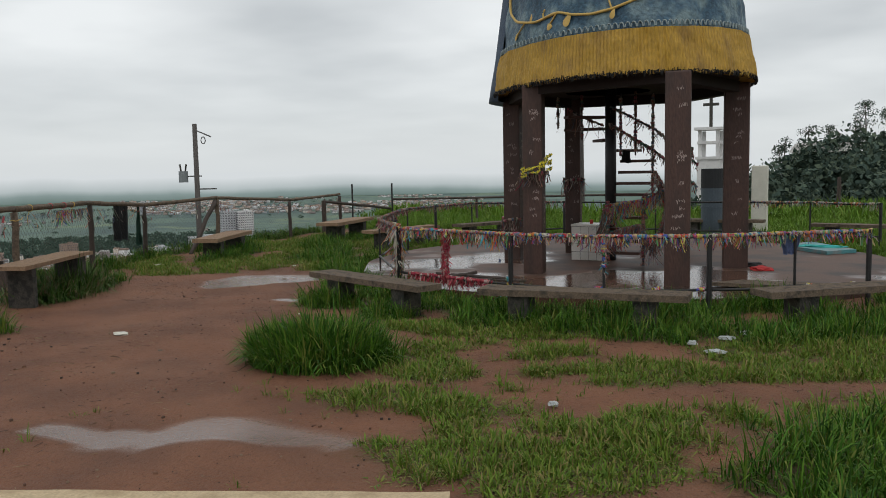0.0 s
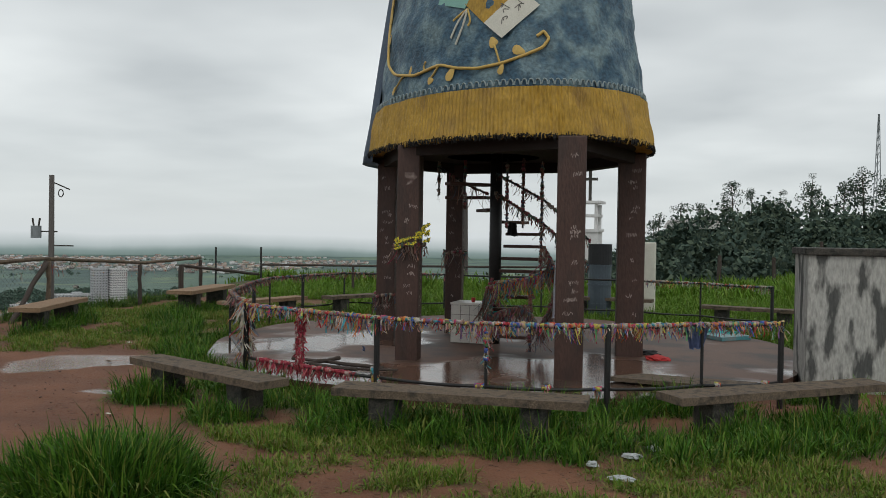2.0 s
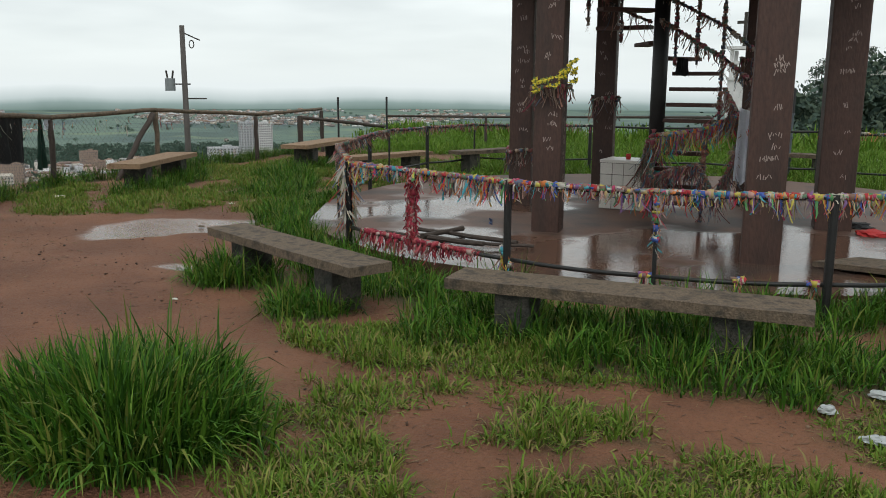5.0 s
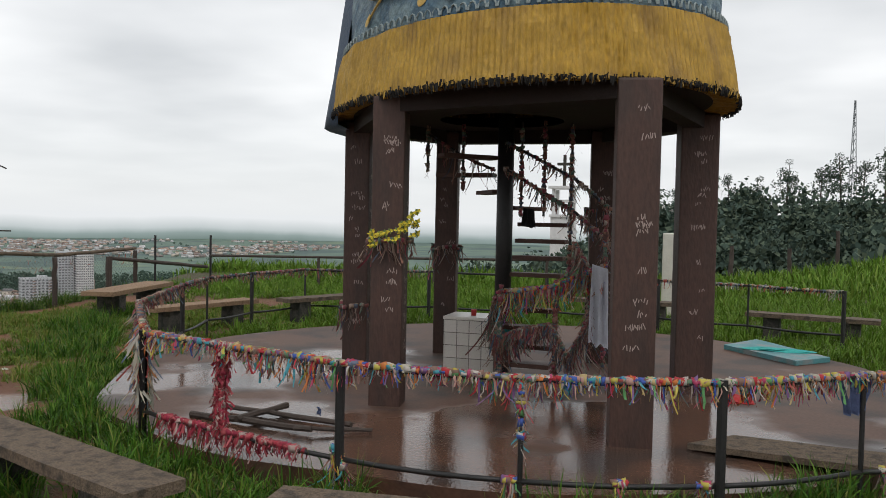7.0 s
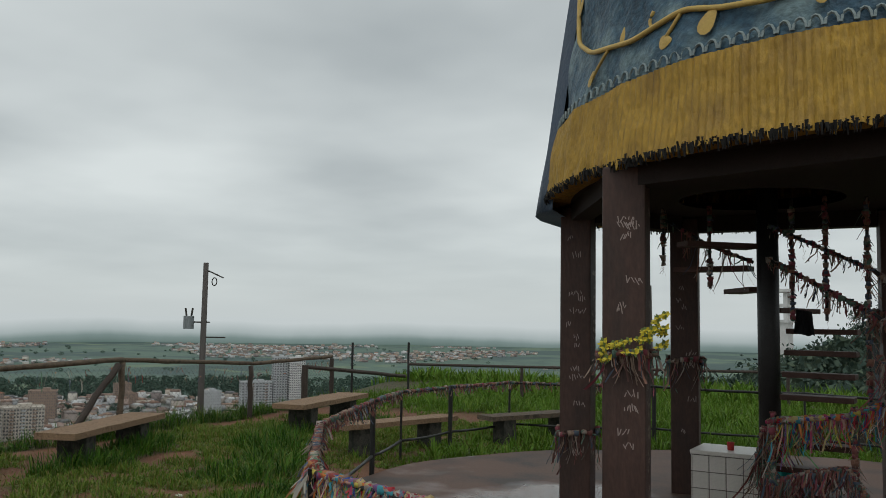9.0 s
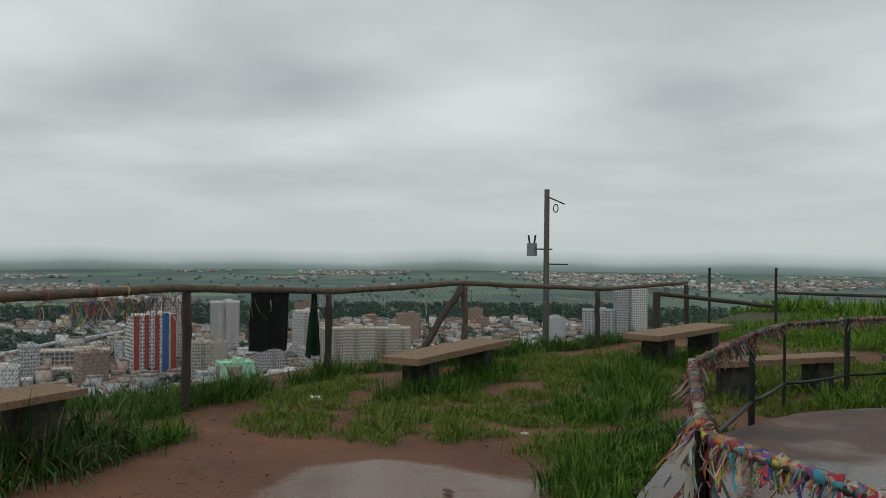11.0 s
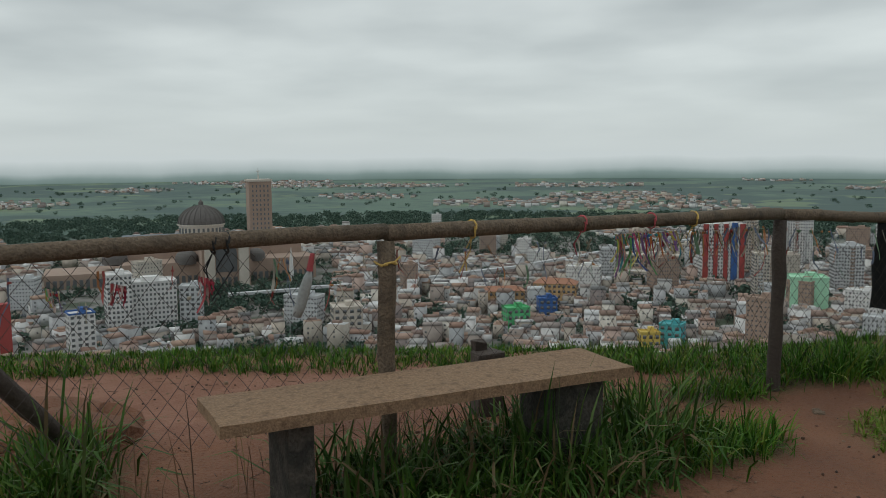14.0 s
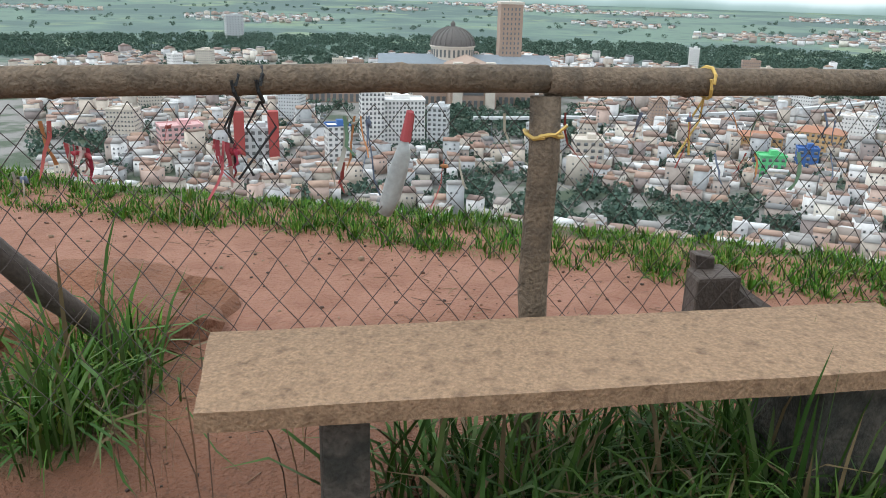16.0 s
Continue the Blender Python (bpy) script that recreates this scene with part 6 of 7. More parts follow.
def houses(name, n, az_rng, d_rng, size, hgt, label, gap=0.35, pitched=0.66, windows=True, patch_size=0.0085):
    az = np.radians(R.uniform(*az_rng, n))
    d = np.sqrt(R.uniform(d_rng[0] ** 2, d_rng[1] ** 2, n))
    x, y = EYE.x + d * np.sin(az), EYE.y + d * np.cos(az)
    keep = vnoise(x, y, patch_size) > gap
    azd = np.degrees(az)
    keep &= ~((azd > -119) & (azd < -101) & (d > 660) & (d < 1010))
    x, y, d, az = x[keep], y[keep], d[keep], az[keep]
    n = len(x)
    w, dp, h = R.uniform(*size, n), R.uniform(*size, n), R.uniform(*hgt, n) * np.where(R.rand(n) < 0.15, 1.8, 1)
    rot = np.round(vnoise(x, y, 0.004) * 5) * 0.5 + R.normal(0, 0.12, n)
    V, Q = boxes(np.stack([x, y, PLAIN_Z + h / 2], 1), np.stack([w, dp, h], 1), rot)
    tagged(new(name, array_mesh(name, V, Q, None, M_WALLS)), label, "houses", kind="stuff")
    pit = R.rand(n) < pitched
    # pitched roofs, and low flat caps on the others
    i = np.where(pit)[0]
    e = 0.5
    loc = np.array([[-0.5, -0.5, 0], [0.5, -0.5, 0], [0.5, 0.5, 0], [-0.5, 0.5, 0], [-0.5, 0, 1], [0.5, 0, 1]], float)
    v = loc[None] * np.stack([w[i] + e, dp[i] + e, dp[i] * 0.22], 1)[:, None, :]
    c, s = np.cos(rot[i])[:, None], np.sin(rot[i])[:, None]
    RV = np.stack([v[..., 0] * c - v[..., 1] * s + x[i][:, None], v[..., 0] * s + v[..., 1] * c + y[i][:, None], v[..., 2] + (PLAIN_Z + h[i])[:, None] + 0.05], -1).reshape(-1, 3)
    o = (np.arange(len(i)) * 6)[:, None]
    RQ = np.concatenate([o + np.array([0, 1, 5, 4]), o + np.array([2, 3, 4, 5]), o + np.array([3, 2, 1, 0])])
    RT = np.concatenate([o + np.array([1, 2, 5]), o + np.array([3, 0, 4])])
    tagged(new(name + "_roofs", array_mesh(name + "_roofs", RV, RQ, RT, M_ROOFS)), "tile and sheet roofs of the small houses", "roofs", kind="stuff")
    j = np.where(~pit)[0]
    FV, FQ = boxes(np.stack([x[j] + R.normal(0, 1, len(j)), y[j] + R.normal(0, 1, len(j)), PLAIN_Z + h[j] + 0.5], 1), np.stack([w[j] * 0.5, dp[j] * 0.45, 2.4 + 0 * w[j]], 1), rot[j])
    TV, TQ = boxes(np.stack([x[j], y[j], PLAIN_Z + h[j] + 0.1], 1), np.stack([w[j] * 0.95, dp[j] * 0.95, 0.3 + 0 * w[j]], 1), rot[j])
    FV, FQ = np.concatenate([FV, TV]), np.concatenate([FQ, TQ + len(FV)])
    tagged(new(name + "_flat_roofs", array_mesh(name + "_flat_roofs", FV, FQ, None, M_ROOFS)), "low roof sheds of the small houses", "roofs", kind="stuff")
    if windows:
        C, S, T = [], [], []
        for k in np.where(d < 760)[0]:
            # the two walls that face the hill
            to = np.arctan2(EYE.y - y[k], EYE.x - x[k])
            for a, half, wide in ((rot[k] - math.pi / 2, dp[k] / 2, w[k]), (rot[k] + math.pi / 2, dp[k] / 2, w[k]), (rot[k], w[k] / 2, dp[k]), (rot[k] + math.pi, w[k] / 2, dp[k])):
                if math.cos(a - to) < 0.25:
                    continue
                nrm = (math.cos(a), math.sin(a))
                tan = (-nrm[1], nrm[0])
                for fl in range(max(int(h[k] / 3.2), 1)):
                    for u in np.arange(-wide / 2 + 1.8, wide / 2 - 1.2, 3.0):
                        if R.rand() < 0.5:
                            C.append((x[k] + nrm[0] * (half + 0.02) + tan[0] * u, y[k] + nrm[1] * (half + 0.02) + tan[1] * u, PLAIN_Z + 1.8 + fl * 3.1))
                            S.append((0.2, 1.1, 1.2))
                            T.append(a)
        WV, WQ = boxes(C, S, T)
        tagged(new(name + "_windows", array_mesh(name + "_windows", WV, WQ, None, M_GLASS)), "small dark windows of the houses", "windows", kind="stuff")


houses("town_houses", 4300, (-136, -36), (390, 1000), (6, 13), (4, 11), "crowded pale rendered houses of the town", 0.27)
houses("outer_houses", 2600, (-138, -30), (1000, 1380), (7, 16), (4, 10), "crowded pale houses further out", 0.40, windows=False)
houses("suburb_houses", 9000, (-140, -25), (1900, 4000), (8, 16), (4, 7), "pale far suburb houses among fields", 0.70, 0.5, windows=False, patch_size=0.0024)
# cars in the great car park
cz, cd = np.radians(R.uniform(-134, -118, 1100)), R.uniform(740, 1000, 1100)
CV, CQ = boxes(np.stack([EYE.x + cd * np.sin(cz), EYE.y + cd * np.cos(cz), 0 * cd + PLAIN_Z + 1.0], 1), np.tile((4.6, 2.0, 1.6), (1100, 1)), np.full(1100, 0.6))
M_CARS = palette("car_paint", [(0.6, 0.6, 0.6), (0.4, 0.4, 0.42), (0.08, 0.08, 0.09), (0.65, 0.65, 0.65), (0.3, 0.05, 0.05), (0.2, 0.22, 0.25)], 0.4)
tagged(new("parked_cars", array_mesh("parked_cars", CV, CQ, None, M_CARS)), "crowd of small parked cars in the great car park", "cars", kind="stuff")


# ---- trees ----
def leaf_cloud(centres, radii, per, leaf, seed, flat=0.8):
    """Crowns as many small leaf clumps with an uneven outline."""
    q = np.random.RandomState(seed)
    centres, radii = np.asarray(centres, float), np.asarray(radii, float)
    n = len(centres)
    u = q.normal(size=(n, per, 3))
    u /= np.linalg.norm(u, axis=2, keepdims=True)
    lump = 0.55 + 0.45 * q.rand(n, per, 1) ** 0.5
    wob = 1 + 0.35 * np.sin(u[..., :1] * 5 + q.rand(n, 1, 1) * 6) * np.sin(u[..., 1:2] * 4 + q.rand(n, 1, 1) * 6)
    P = centres[:, None, :] + u * lump * wob * radii[:, None, None] * np.array([1, 1, flat])
    P = P.reshape(-1, 3)
    a, b = q.normal(size=P.shape), q.normal(size=P.shape)
    a /= np.linalg.norm(a, axis=1, keepdims=True)
    b -= a * (a * b).sum(1, keepdims=True)
    b /= np.linalg.norm(b, axis=1, keepdims=True)
    s = leaf * (0.6 + 0.8 * q.rand(len(P), 1)) * np.repeat(radii, per)[:, None]
    V = np.stack([P - a * s, P - b * s * 0.6, P + a * s, P + b * s * 0.6], 1).reshape(-1, 3)
    return V, np.arange(len(P) * 4).reshape(-1, 4)


q = np.random.RandomState(31)
n = 5200
az, d = np.radians(q.uniform(-136, -36, n)), q.uniform(420, 1500, n)
x, y = EYE.x + d * np.sin(az), EYE.y + d * np.cos(az)
grove = vnoise(x, y, 0.0085) < 0.34
x, y = np.r_[x[grove], x[~grove][:1100]], np.r_[y[grove], y[~grove][:1100]]
# the park in front of the church and the woods on the river
for a0, a1, d0, d1, m in ((-112, -100, 690, 800, 130), (-101, -93, 640, 740, 60), (-82, -77, 620, 760, 90), (-138, -32, 1360, 1780, 3600), (-140, -30, 2000, 3600, 420)):
    aa, dd = np.radians(q.uniform(a0, a1, m)), q.uniform(d0, d1, m)
    x, y = np.r_[x, EYE.x + dd * np.sin(aa)], np.r_[y, EYE.y + dd * np.cos(aa)]
rad = q.uniform(4, 8, len(x)) * np.where((np.hypot(x, y) > 1330) & (np.hypot(x, y) < 1850), 1.1, 1.0)
V, Q4 = leaf_cloud(np.stack([x, y, PLAIN_Z + rad * 0.7], 1), rad, 70, 0.22, 4, 0.6)
tagged(new("town_trees", array_mesh("town_trees", V, Q4, None, M_LEAF_CITY)), "dark green trees among the houses", "trees", kind="stuff")


def tree(x, y, h, seed, label, lean=0.0, bare=0.4):
    """A tapered trunk with limbs and a crown of many small clumps."""
    r = random.Random(seed)
    z = float(height(x, y)) - 0.3
    t = holder("tree", label, "tree", (x, y, z), group="trees on the wooded hill")
    bm = bmesh.new()
    tip = Vector((x + lean, y, z + h * 0.95))
    base = Vector((x, y, z))
    tube(bm, [base.lerp(tip, k / 5) + Vector((r.uniform(-0.1, 0.1), 0, 0)) for k in range(6)], [0.02 * h * (1 - k / 6.5) for k in range(6)], 7)
    cs, rs = [], []
    for k in range(9):
        f = bare + (1 - bare) * r.random()
        p = base.lerp(tip, f)
        a = r.uniform(0, 6.28)
        e = p + Vector((math.cos(a), math.sin(a), 0.45)) * h * r.uniform(0.08, 0.2) * (1.25 - f * 0.8)
        tube(bm, [p, e], [0.008 * h, 0.003 * h], 5)
        cs.append(tuple(e))
        rs.append(h * r.uniform(0.08, 0.15))
    cs.append(tuple(tip))
    rs.append(h * 0.07)
    part("trunk", bm, M_BARK, t)
    V, Qd = leaf_cloud(cs, rs, 110, 0.13, seed, 0.75)
    array_part("crown", array_mesh("crown", V, Qd, None, M_LEAF), t)


r = random.Random(77)
for k in range(34):
    x = -22 + k * 3.6 + r.uniform(-2, 2)
    tree(x, 184 + r.uniform(-8, 10), r.uniform(7, 12.5) * (1.35 if k in (13, 14, 20) else 1), 600 + k, "tall thin tree on the wooded hill's crest", r.uniform(-0.6, 0.6))
qn = np.random.RandomState(8)
n = 1500
wx, wy = qn.uniform(-95, 170, n), qn.uniform(85, 174, n)
keep = height(wx, wy) > -19
wx, wy = wx[keep], wy[keep]
wr = qn.uniform(1.8, 3.8, len(wx))
V, Q4 = leaf_cloud(np.stack([wx, wy, height(wx, wy) + wr * 0.7], 1), wr, 200, 0.13, 9, 1.25)
V2, Q2 = leaf_cloud(np.stack([wx, wy, height(wx, wy) + wr * 0.6], 1), wr * 0.72, 50, 0.34, 19, 1.2)
V, Q4 = np.concatenate([V, V2]), np.concatenate([Q4, Q2 + len(V)])
tagged(new("hill_woods", array_mesh("hill_woods", V, Q4, None, M_LEAF)), "dense dark woods on the neighbouring hill", "woods", kind="stuff")
# the house, the cross monument, the mast, and posts of the meadow fence
hx, hy = -11.0, 170.0
hz = float(height(hx, hy)) - 0.5
house = holder("hill_house", "pale house with a low grey roof among the trees", "house", (hx, hy, hz))
bm = bmesh.new()
box(bm, (hx, hy, hz + 1.2), (7, 5, 4.5))
part("wall", bm, M_STELE, house)
bm = bmesh.new()
v = [bm.verts.new((hx + a, hy + b, hz + c)) for a, b, c in ((-5.5, -4, 3.4), (5.5, -4, 3.4), (5.5, 4, 3.4), (-5.5, 4, 3.4), (-5, 0, 5), (5, 0, 5))]
for f in ((0, 1, 5, 4), (1, 2, 5), (2, 3, 4, 5), (3, 0, 4), (3, 2, 1, 0)):
    bm.faces.new([v[i] for i in f])
part("roof", bm, M_STELE, house)
for k in (-2.5, 0, 2.5):
    bm = bmesh.new()
    box(bm, (hx + k, hy - 3.05, hz + 1.6), (1.2, 0.2, 1.2))
    part("window", bm, M_GLASS, house)
kx, ky = 6.47 - 260 * math.sin(radians(12.7)), 4.07 + 260 * math.cos(radians(12.7))
kz = float(height(kx, ky))
cross = holder("cross_monument", "white openwork tower crowned by a dark cross", "monument", (kx, ky, kz))
bm = bmesh.new()
box(bm, (kx, ky, (kz + 3.0) / 2), (6.4, 6.4, 3.0 - kz))
part("base", bm, P_WHITE, cross)
for sx in (-2.5, 2.5):
    for sy in (-2.5, 2.5):
        bm = bmesh.new()
        box(bm, (kx + sx, ky + sy, 7.0), (0.9, 0.9, 8))
        part("column", bm, P_WHITE, cross)
for z, s in ((3.2, 7.2), (7.6, 6.4), (11.6, 7.8)):
    bm = bmesh.new()
    box(bm, (kx, ky, z), (s, s, 0.8))
    part("slab", bm, P_WHITE, cross)
bm = bmesh.new()
box(bm, (kx, ky, 16.5), (0.8, 0.8, 9.6))
box(bm, (kx, ky, 18.6), (4.4, 0.79, 0.8))
part("cross", bm, M_BLOCK, cross, "dark cross")
mx, my = 4.36 + 200 * math.sin(radians(5.1)), 8.8 + 200 * math.cos(radians(5.1))
mast = holder("radio_mast", "slender lattice radio mast behind the wooded hill", "mast", (mx, my, float(height(mx, my))))
mz = float(height(mx, my))
for sx, sy in ((-1, -1), (1, -1), (0, 1)):
    bm = bmesh.new()
    rod(bm, (mx + sx * 1.0, my + sy * 1.0, mz), (mx + sx * 0.12, my + sy * 0.12, 28.5), 0.09, seg=5)
    part("leg", bm, M_GREYMETAL, mast)
for k in range(14):
    z = mz + (28 - mz) * k / 14
    s = 1 - 0.88 * k / 14
    bm = bmesh.new()
    for p, q2 in (((-1, -1), (1, -1)), ((1, -1), (0, 1)), ((0, 1), (-1, -1))):
        rod(bm, (mx + p[0] * s, my + p[1] * s, z), (mx + q2[0] * s * 0.94, my + q2[1] * s * 0.94, z + 1.7), 0.05, seg=4)
    part("lattice", bm, M_GREYMETAL, mast)
lp = Vector((-15.3, 61.0, float(height(-15.3, 61.0))))
bm = bmesh.new()
rod(bm, lp, (lp.x, lp.y, 4.2), 0.34, 0.16, 10)
thing("timber_post", bm, M_POLE, "tall tapered timber post beyond the meadow", "pole")
for k, (x, y, h) in enumerate(((3.4, 38.0, 1.3), (6.9, 43.0, 1.7), (10.4, 47.0, 1.5), (12.5, 50.0, 1.4), (8.2, 40.0, 0.9), (5.2, 40.0, 1.1), (14.5, 46.0, 1.5))):
    bm = bmesh.new()
    z = float(height(x, y))
    log_between(bm, (x, y, z - 0.2), (x, y, z + h), 0.07, 7, 4)
    thing("meadow_post", bm, M_LOG_DARK, "dark timber post standing in the meadow", "post", group="meadow posts")

# ---- glowing backdrop ring: hills and haze painted at the edge of sight ----
M_HAZE_GLOW = bpy.data.materials.new("haze_glow_hills")
M_HAZE_GLOW.use_nodes = True
mn, ml = M_HAZE_GLOW.node_tree.nodes, M_HAZE_GLOW.node_tree.links
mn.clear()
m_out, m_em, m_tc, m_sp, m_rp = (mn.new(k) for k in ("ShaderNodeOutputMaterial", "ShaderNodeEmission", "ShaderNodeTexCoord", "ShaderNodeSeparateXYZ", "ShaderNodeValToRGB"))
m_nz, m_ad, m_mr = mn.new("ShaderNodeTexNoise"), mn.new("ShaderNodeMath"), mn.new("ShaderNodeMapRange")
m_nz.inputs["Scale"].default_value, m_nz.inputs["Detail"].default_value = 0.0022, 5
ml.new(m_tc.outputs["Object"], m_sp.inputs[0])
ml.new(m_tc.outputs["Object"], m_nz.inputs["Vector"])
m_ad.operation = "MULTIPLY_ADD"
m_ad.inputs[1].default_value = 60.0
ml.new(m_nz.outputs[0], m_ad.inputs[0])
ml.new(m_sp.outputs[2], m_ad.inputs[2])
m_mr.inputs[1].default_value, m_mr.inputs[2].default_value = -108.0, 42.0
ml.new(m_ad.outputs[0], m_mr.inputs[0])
# painted haze: emission fades by height from field green to sky grey
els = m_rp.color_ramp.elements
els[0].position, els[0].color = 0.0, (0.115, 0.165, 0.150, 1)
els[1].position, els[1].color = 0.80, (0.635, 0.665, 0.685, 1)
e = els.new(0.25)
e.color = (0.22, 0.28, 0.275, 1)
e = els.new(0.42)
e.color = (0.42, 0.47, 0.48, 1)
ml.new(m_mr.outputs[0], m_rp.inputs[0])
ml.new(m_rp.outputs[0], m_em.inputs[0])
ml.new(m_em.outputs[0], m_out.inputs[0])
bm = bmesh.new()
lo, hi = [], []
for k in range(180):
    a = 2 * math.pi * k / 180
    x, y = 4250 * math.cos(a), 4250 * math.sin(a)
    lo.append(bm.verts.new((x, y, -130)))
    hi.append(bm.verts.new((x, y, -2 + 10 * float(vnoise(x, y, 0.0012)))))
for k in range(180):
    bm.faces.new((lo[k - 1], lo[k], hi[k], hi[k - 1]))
thing("backdrop", bm, M_HAZE_GLOW, "glowing backdrop ring of low hills with haze painted in", "hills", kind="structure")


# ---- grass ----
def blades(x, y, h, w, seed, bend=0.55, out=None):
    """Blades of grass with a kink; out: the way each leans."""
    q = np.random.RandomState(seed)
    n = len(x)
    z = height(x, y) - 0.02
    b = q.uniform(0, 6.283, n) if out is None else out + q.normal(0, 0.5, n)
    a = b + math.pi / 2 + q.normal(0, 0.7, n)
    side = np.stack([np.cos(a), np.sin(a), 0 * a], 1)
    lean = np.stack([np.cos(b), np.sin(b), 0 * b], 1)
    k = np.abs(q.normal(0, bend, n)) + 0.1
    base = np.stack([x, y, z], 1)
    up = np.array([0, 0, 1.0])
    W = side * (w / 2)[:, None]
    # the blade arches over: each third bends further than the one below
    p, rows, lift = base, [base - W * 0.55, base + W * 0.55], 0.42 * h
    for step, wide in ((0.35, 1.0), (1.0, 0.8), (1.75, 0.0)):
        t = np.minimum(k * step, 2.2)
        p = p + up * (lift * np.cos(t))[:, None] + lean * (lift * np.sin(t))[:, None]
        p[:, 2] = np.maximum(p[:, 2], z + 0.022)
        rows += [p - W * wide, p + W * wide] if wide else [p]
        lift = lift * 0.88
    V = np.stack(rows, 1).reshape(-1, 3)
    o = (np.arange(n) * 7)[:, None]
    return V, np.concatenate([o + np.array([0, 1, 3, 2]), o + np.array([2, 3, 5, 4])]), o + np.array([4, 5, 6])


def scatter(name, box_, per_m2, mask, hgt, wid, material, label, seed, bend=0.55, tuft=26, size=0.11):
    """Grass in tufts that splay outwards."""
    q = np.random.RandomState(seed)
    x0, x1, y0, y1 = box_
    n = int((x1 - x0) * (y1 - y0) * per_m2 / tuft)
    x, y = q.uniform(x0, x1, n), q.uniform(y0, y1, n)
    keep = mask(x, y) > q.rand(n)
    x, y = x[keep], y[keep]
    grow = (0.55 + 0.9 * vnoise(x, y, 1.9)) * q.uniform(0.75, 1.2, len(x))
    x, y, grow = np.repeat(x, tuft), np.repeat(y, tuft), np.repeat(grow, tuft)
    a, r = q.uniform(0, 6.283, len(x)), np.abs(q.normal(0, 0.6, len(x)))
    x, y = x + np.cos(a) * r * size, y + np.sin(a) * r * size
    ok = np.hypot(x - SLAB_C[0], y - SLAB_C[1]) > SLAB_R - 0.03
    x, y, grow, a, r = x[ok], y[ok], grow[ok], a[ok], r[ok]
    h = q.uniform(*hgt, len(x)) * grow
    V, Qd, T = blades(x, y, h, q.uniform(*wid, len(x)), seed + 1, bend, a)
    return tagged(new(name, array_mesh(name, V, Qd, T, material)), label, "grass", kind="stuff")


def tall_only(x, y):
    return turf_tall(x, y) ** 2


def fence_bench(x, y):
    return np.maximum(blob(x, y, -5.35, 12.5, 0.5, 1.1, 30), 0.3 * blob(x, y, -5.0, 10.0, 0.35, 0.3))


def brow(x, y):
    return (np.abs(x - np.interp(y, EDGE_Y, EDGE_X) + 0.1) < 0.55) * (0.35 + 0.65 * vnoise(x, y, 2))


scatter("tall_grass", (-10.8, 9.2, 6.4, 25), 1900, tall_only, (0.10, 0.29), (0.006, 0.015), M_GRASS, "long wet green grass round the benches", 200, 1.0, 20, 0.12)
scatter("grass_by_fence_bench", (-6.6, -3.6, 9.2, 14.4), 1500, fence_bench, (0.18, 0.55), (0.008, 0.022), M_GRASS_DRY, "rank dark grass round the fence bench", 210, 1.3, 12, 0.2)
scatter("short_grass", (-10, 9, 6, 26), 4600, turf_low, (0.040, 0.120), (0.006, 0.014), M_GRASS_LOW, "short trampled grass on the red earth", 220, 1.35, 18, 0.09)
scatter("sparse_grass", (-8, 9, 6, 20), 75, lambda x, y: (vnoise(x, y, 1.3) > 0.64) * (x > 0.5) * 0.8, (0.04, 0.12), (0.005, 0.011), M_GRASS_LOW, "thin tufts of grass on bare earth", 230, 1.0, 9, 0.06)
scatter("meadow_grass", (-10.5, 12, 15, 32), 620, meadow, (0.10, 0.28), (0.010, 0.022), M_GRASS_MEADOW, "lush bright meadow grass behind the slab", 240, 0.85, 24, 0.16)
scatter("far_meadow_grass", (-14, 40, 32, 62), 90, lambda x, y: 0 * x + 1.0, (0.2, 0.5), (0.03, 0.06), M_GRASS_MEADOW, "lush bright meadow grass further off", 250, 0.5, 14, 0.4)
scatter("brow_grass", (-12.5, -7, 2, 16), 2600, brow, (0.05, 0.13), (0.006, 0.013), M_GRASS, "grass along the brow of the hill", 260, 0.9)
scatter("dry_stalks", (-6.8, -4.2, 9.3, 12.6), 70, lambda x, y: (np.abs(x + 3.45 + 0.689 * (y - 8.95) + 0.12) < 0.3) * 0.8, (0.25, 0.5), (0.004, 0.007), palette("dry_stalk_straw", [(0.16, 0.09, 0.05), (0.2, 0.13, 0.06), (0.10, 0.06, 0.04)], 0.8), "thin dry stalks along the fence", 270, 0.12, 4, 0.15)
scatter("big_clump_edge", (0.4, 2.6, 9.4, 11.4), 900, lambda x, y: blob(x, y, 1.3, 10.5, 0.70, 0.64), (0.26, 0.46), (0.008, 0.017), M_GRASS, "drooping outer blades of the big grass clump", 280, 1.05)
qg = np.random.RandomState(90)
n = 3000
a, rr = qg.uniform(0, 6.283, n), 0.62 * np.sqrt(qg.rand(n))
V, Qd, T = blades(1.3 + rr * np.cos(a) * 1.1, 10.5 + rr * np.sin(a), qg.uniform(0.26, 0.50, n) * (1.1 - rr * 0.5), qg.uniform(0.009, 0.020, n), 91, 0.75, a)
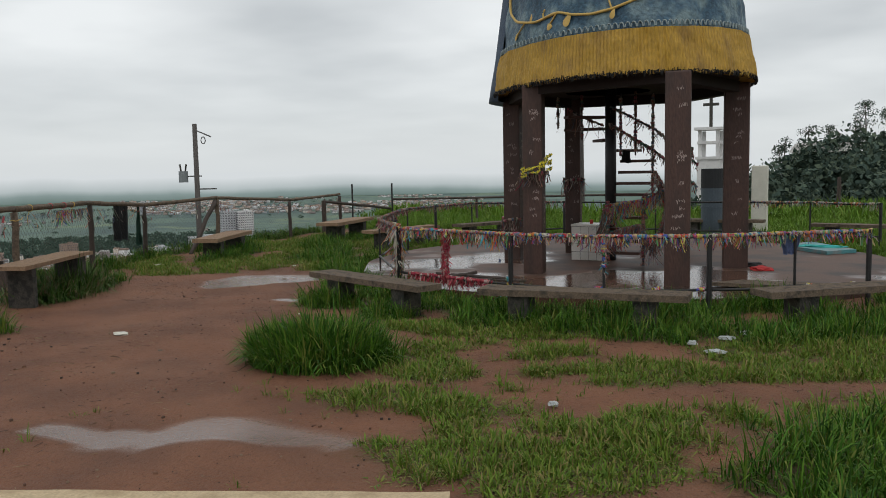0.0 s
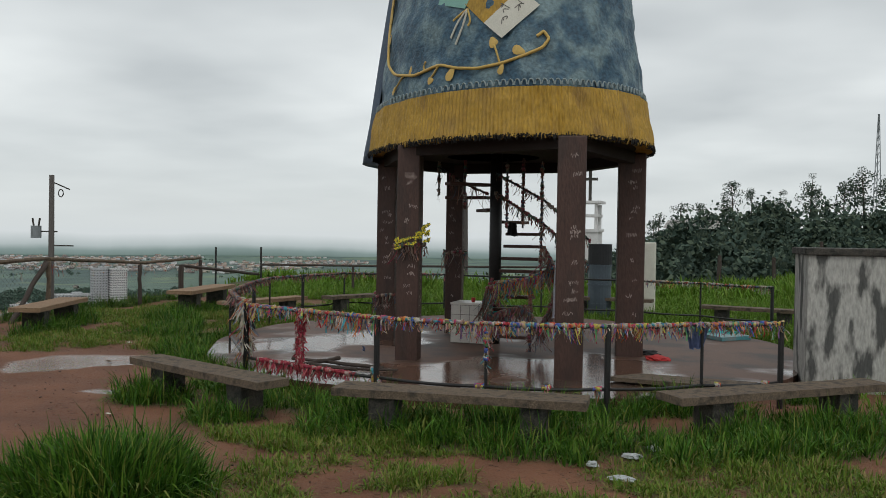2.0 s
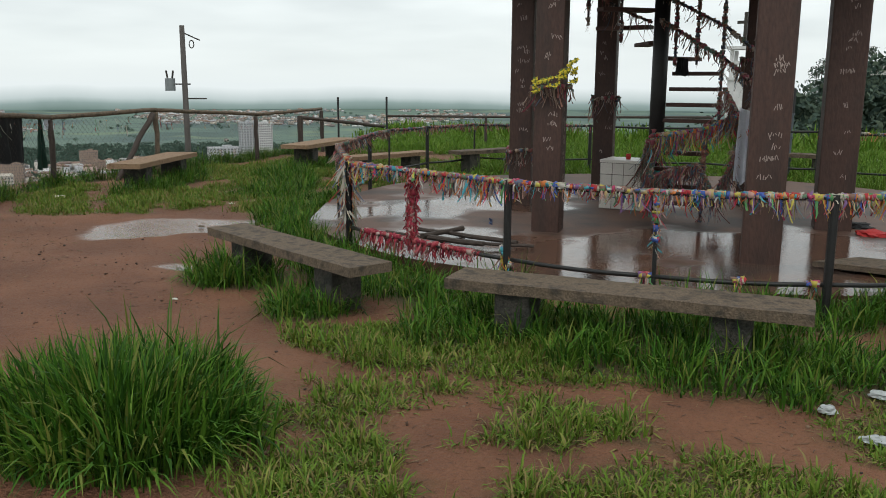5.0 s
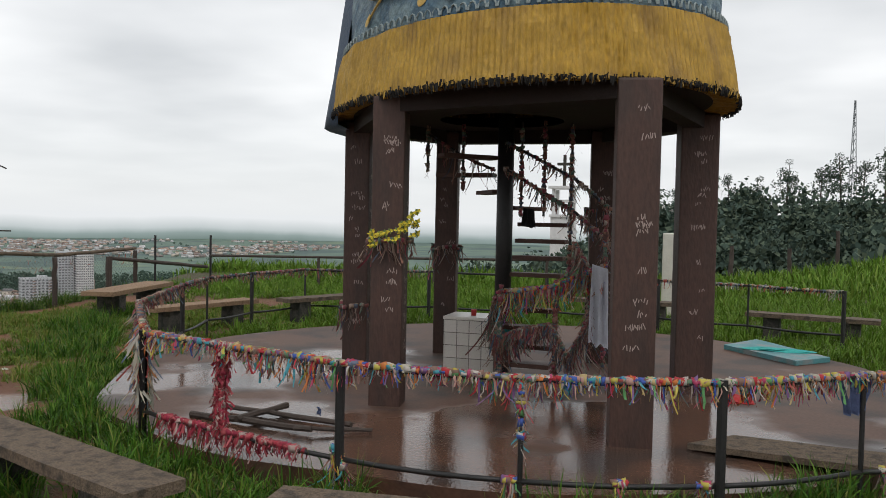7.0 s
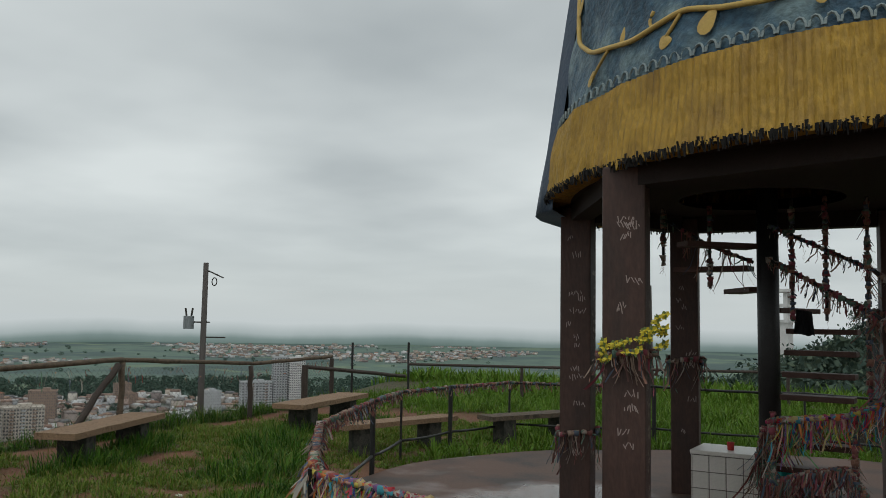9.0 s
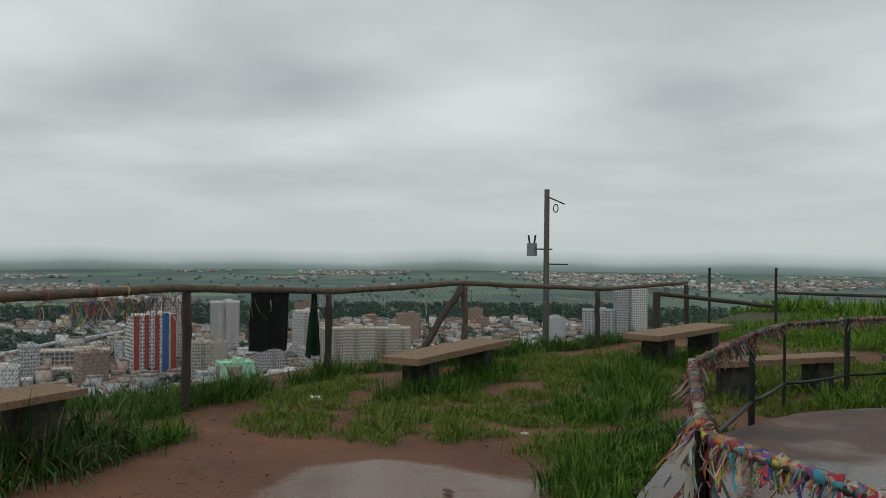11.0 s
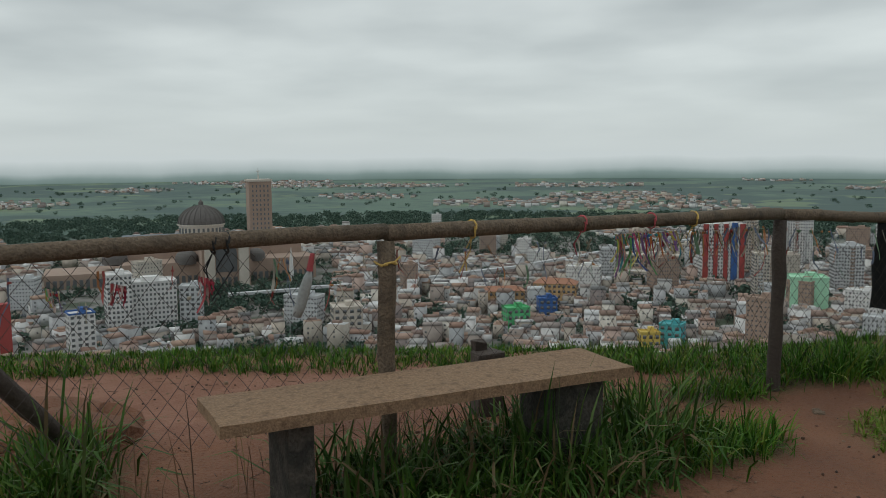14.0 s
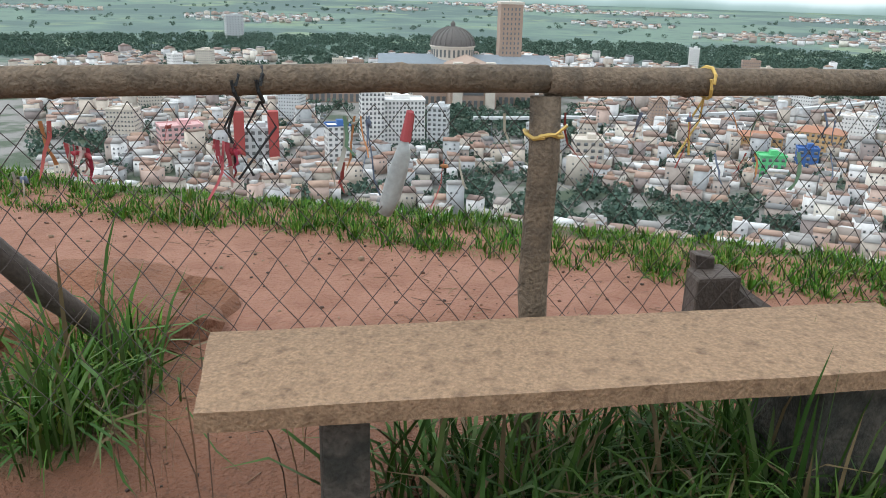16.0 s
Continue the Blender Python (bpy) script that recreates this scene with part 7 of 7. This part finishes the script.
tagged(new("grass_clump", array_mesh("grass_clump", V, Qd, T, M_GRASS)), "big round clump of long green grass on red earth", "grass", kind="stuff")

# ---- clods, straws and pebbles on the bare earth ----
qc = np.random.RandomState(44)
n = 7000
x, y = qc.uniform(-8, 8.5, n), qc.uniform(5, 18, n)
keep = (np.hypot(x - SLAB_C[0], y - SLAB_C[1]) > SLAB_R + 0.1) & (vnoise(x, y, 0.8) + 0.3 * vnoise(x, y, 3) > 0.45) & (wet(x, y) < 0.2)
x, y = x[keep], y[keep]
sz = np.abs(qc.normal(0.002, 0.0032, len(x)))[:, None] * qc.uniform(0.6, 1.4, (len(x), 3)) + 0.0015
V, Qd = boxes(np.stack([x, y, height(x, y) + sz[:, 2] * 0.25], 1), sz * 2, qc.uniform(0, 3, len(x)))
V += qc.normal(0, 0.0008, V.shape)
tagged(new("earth_clods", array_mesh("earth_clods", V, Qd, None, palette("earth_crumbs", [(0.11, 0.05, 0.03), (0.07, 0.035, 0.02), (0.17, 0.085, 0.05), (0.04, 0.025, 0.018), (0.22, 0.15, 0.10)], 0.9))), "crumbs of red earth and small stones", "clods", kind="stuff")
n = 9500
x, y = qc.uniform(-8, 8.5, n), qc.uniform(6, 18, n)
near_turf = np.maximum(turf_low(x, y), turf_tall(x, y))
keep = (np.hypot(x - SLAB_C[0], y - SLAB_C[1]) > SLAB_R + 0.1) & ((vnoise(x, y, 1.1) > 0.55) | (near_turf > 0.1)) & (wet(x, y) < 0.2)
x, y = x[keep], y[keep]
V, Qd = boxes(np.stack([x, y, height(x, y) + 0.006], 1), np.stack([qc.uniform(0.02, 0.09, len(x)), qc.uniform(0.0015, 0.0035, len(x)), 0.003 + 0 * x], 1), qc.uniform(0, 3.14, len(x)))
tagged(new("dead_straws", array_mesh("dead_straws", V, Qd, None, palette("dead_straw", [(0.17, 0.10, 0.06), (0.12, 0.07, 0.045), (0.26, 0.18, 0.10), (0.08, 0.05, 0.035)], 0.9))), "dead straws trodden into the earth", "straw", kind="stuff")
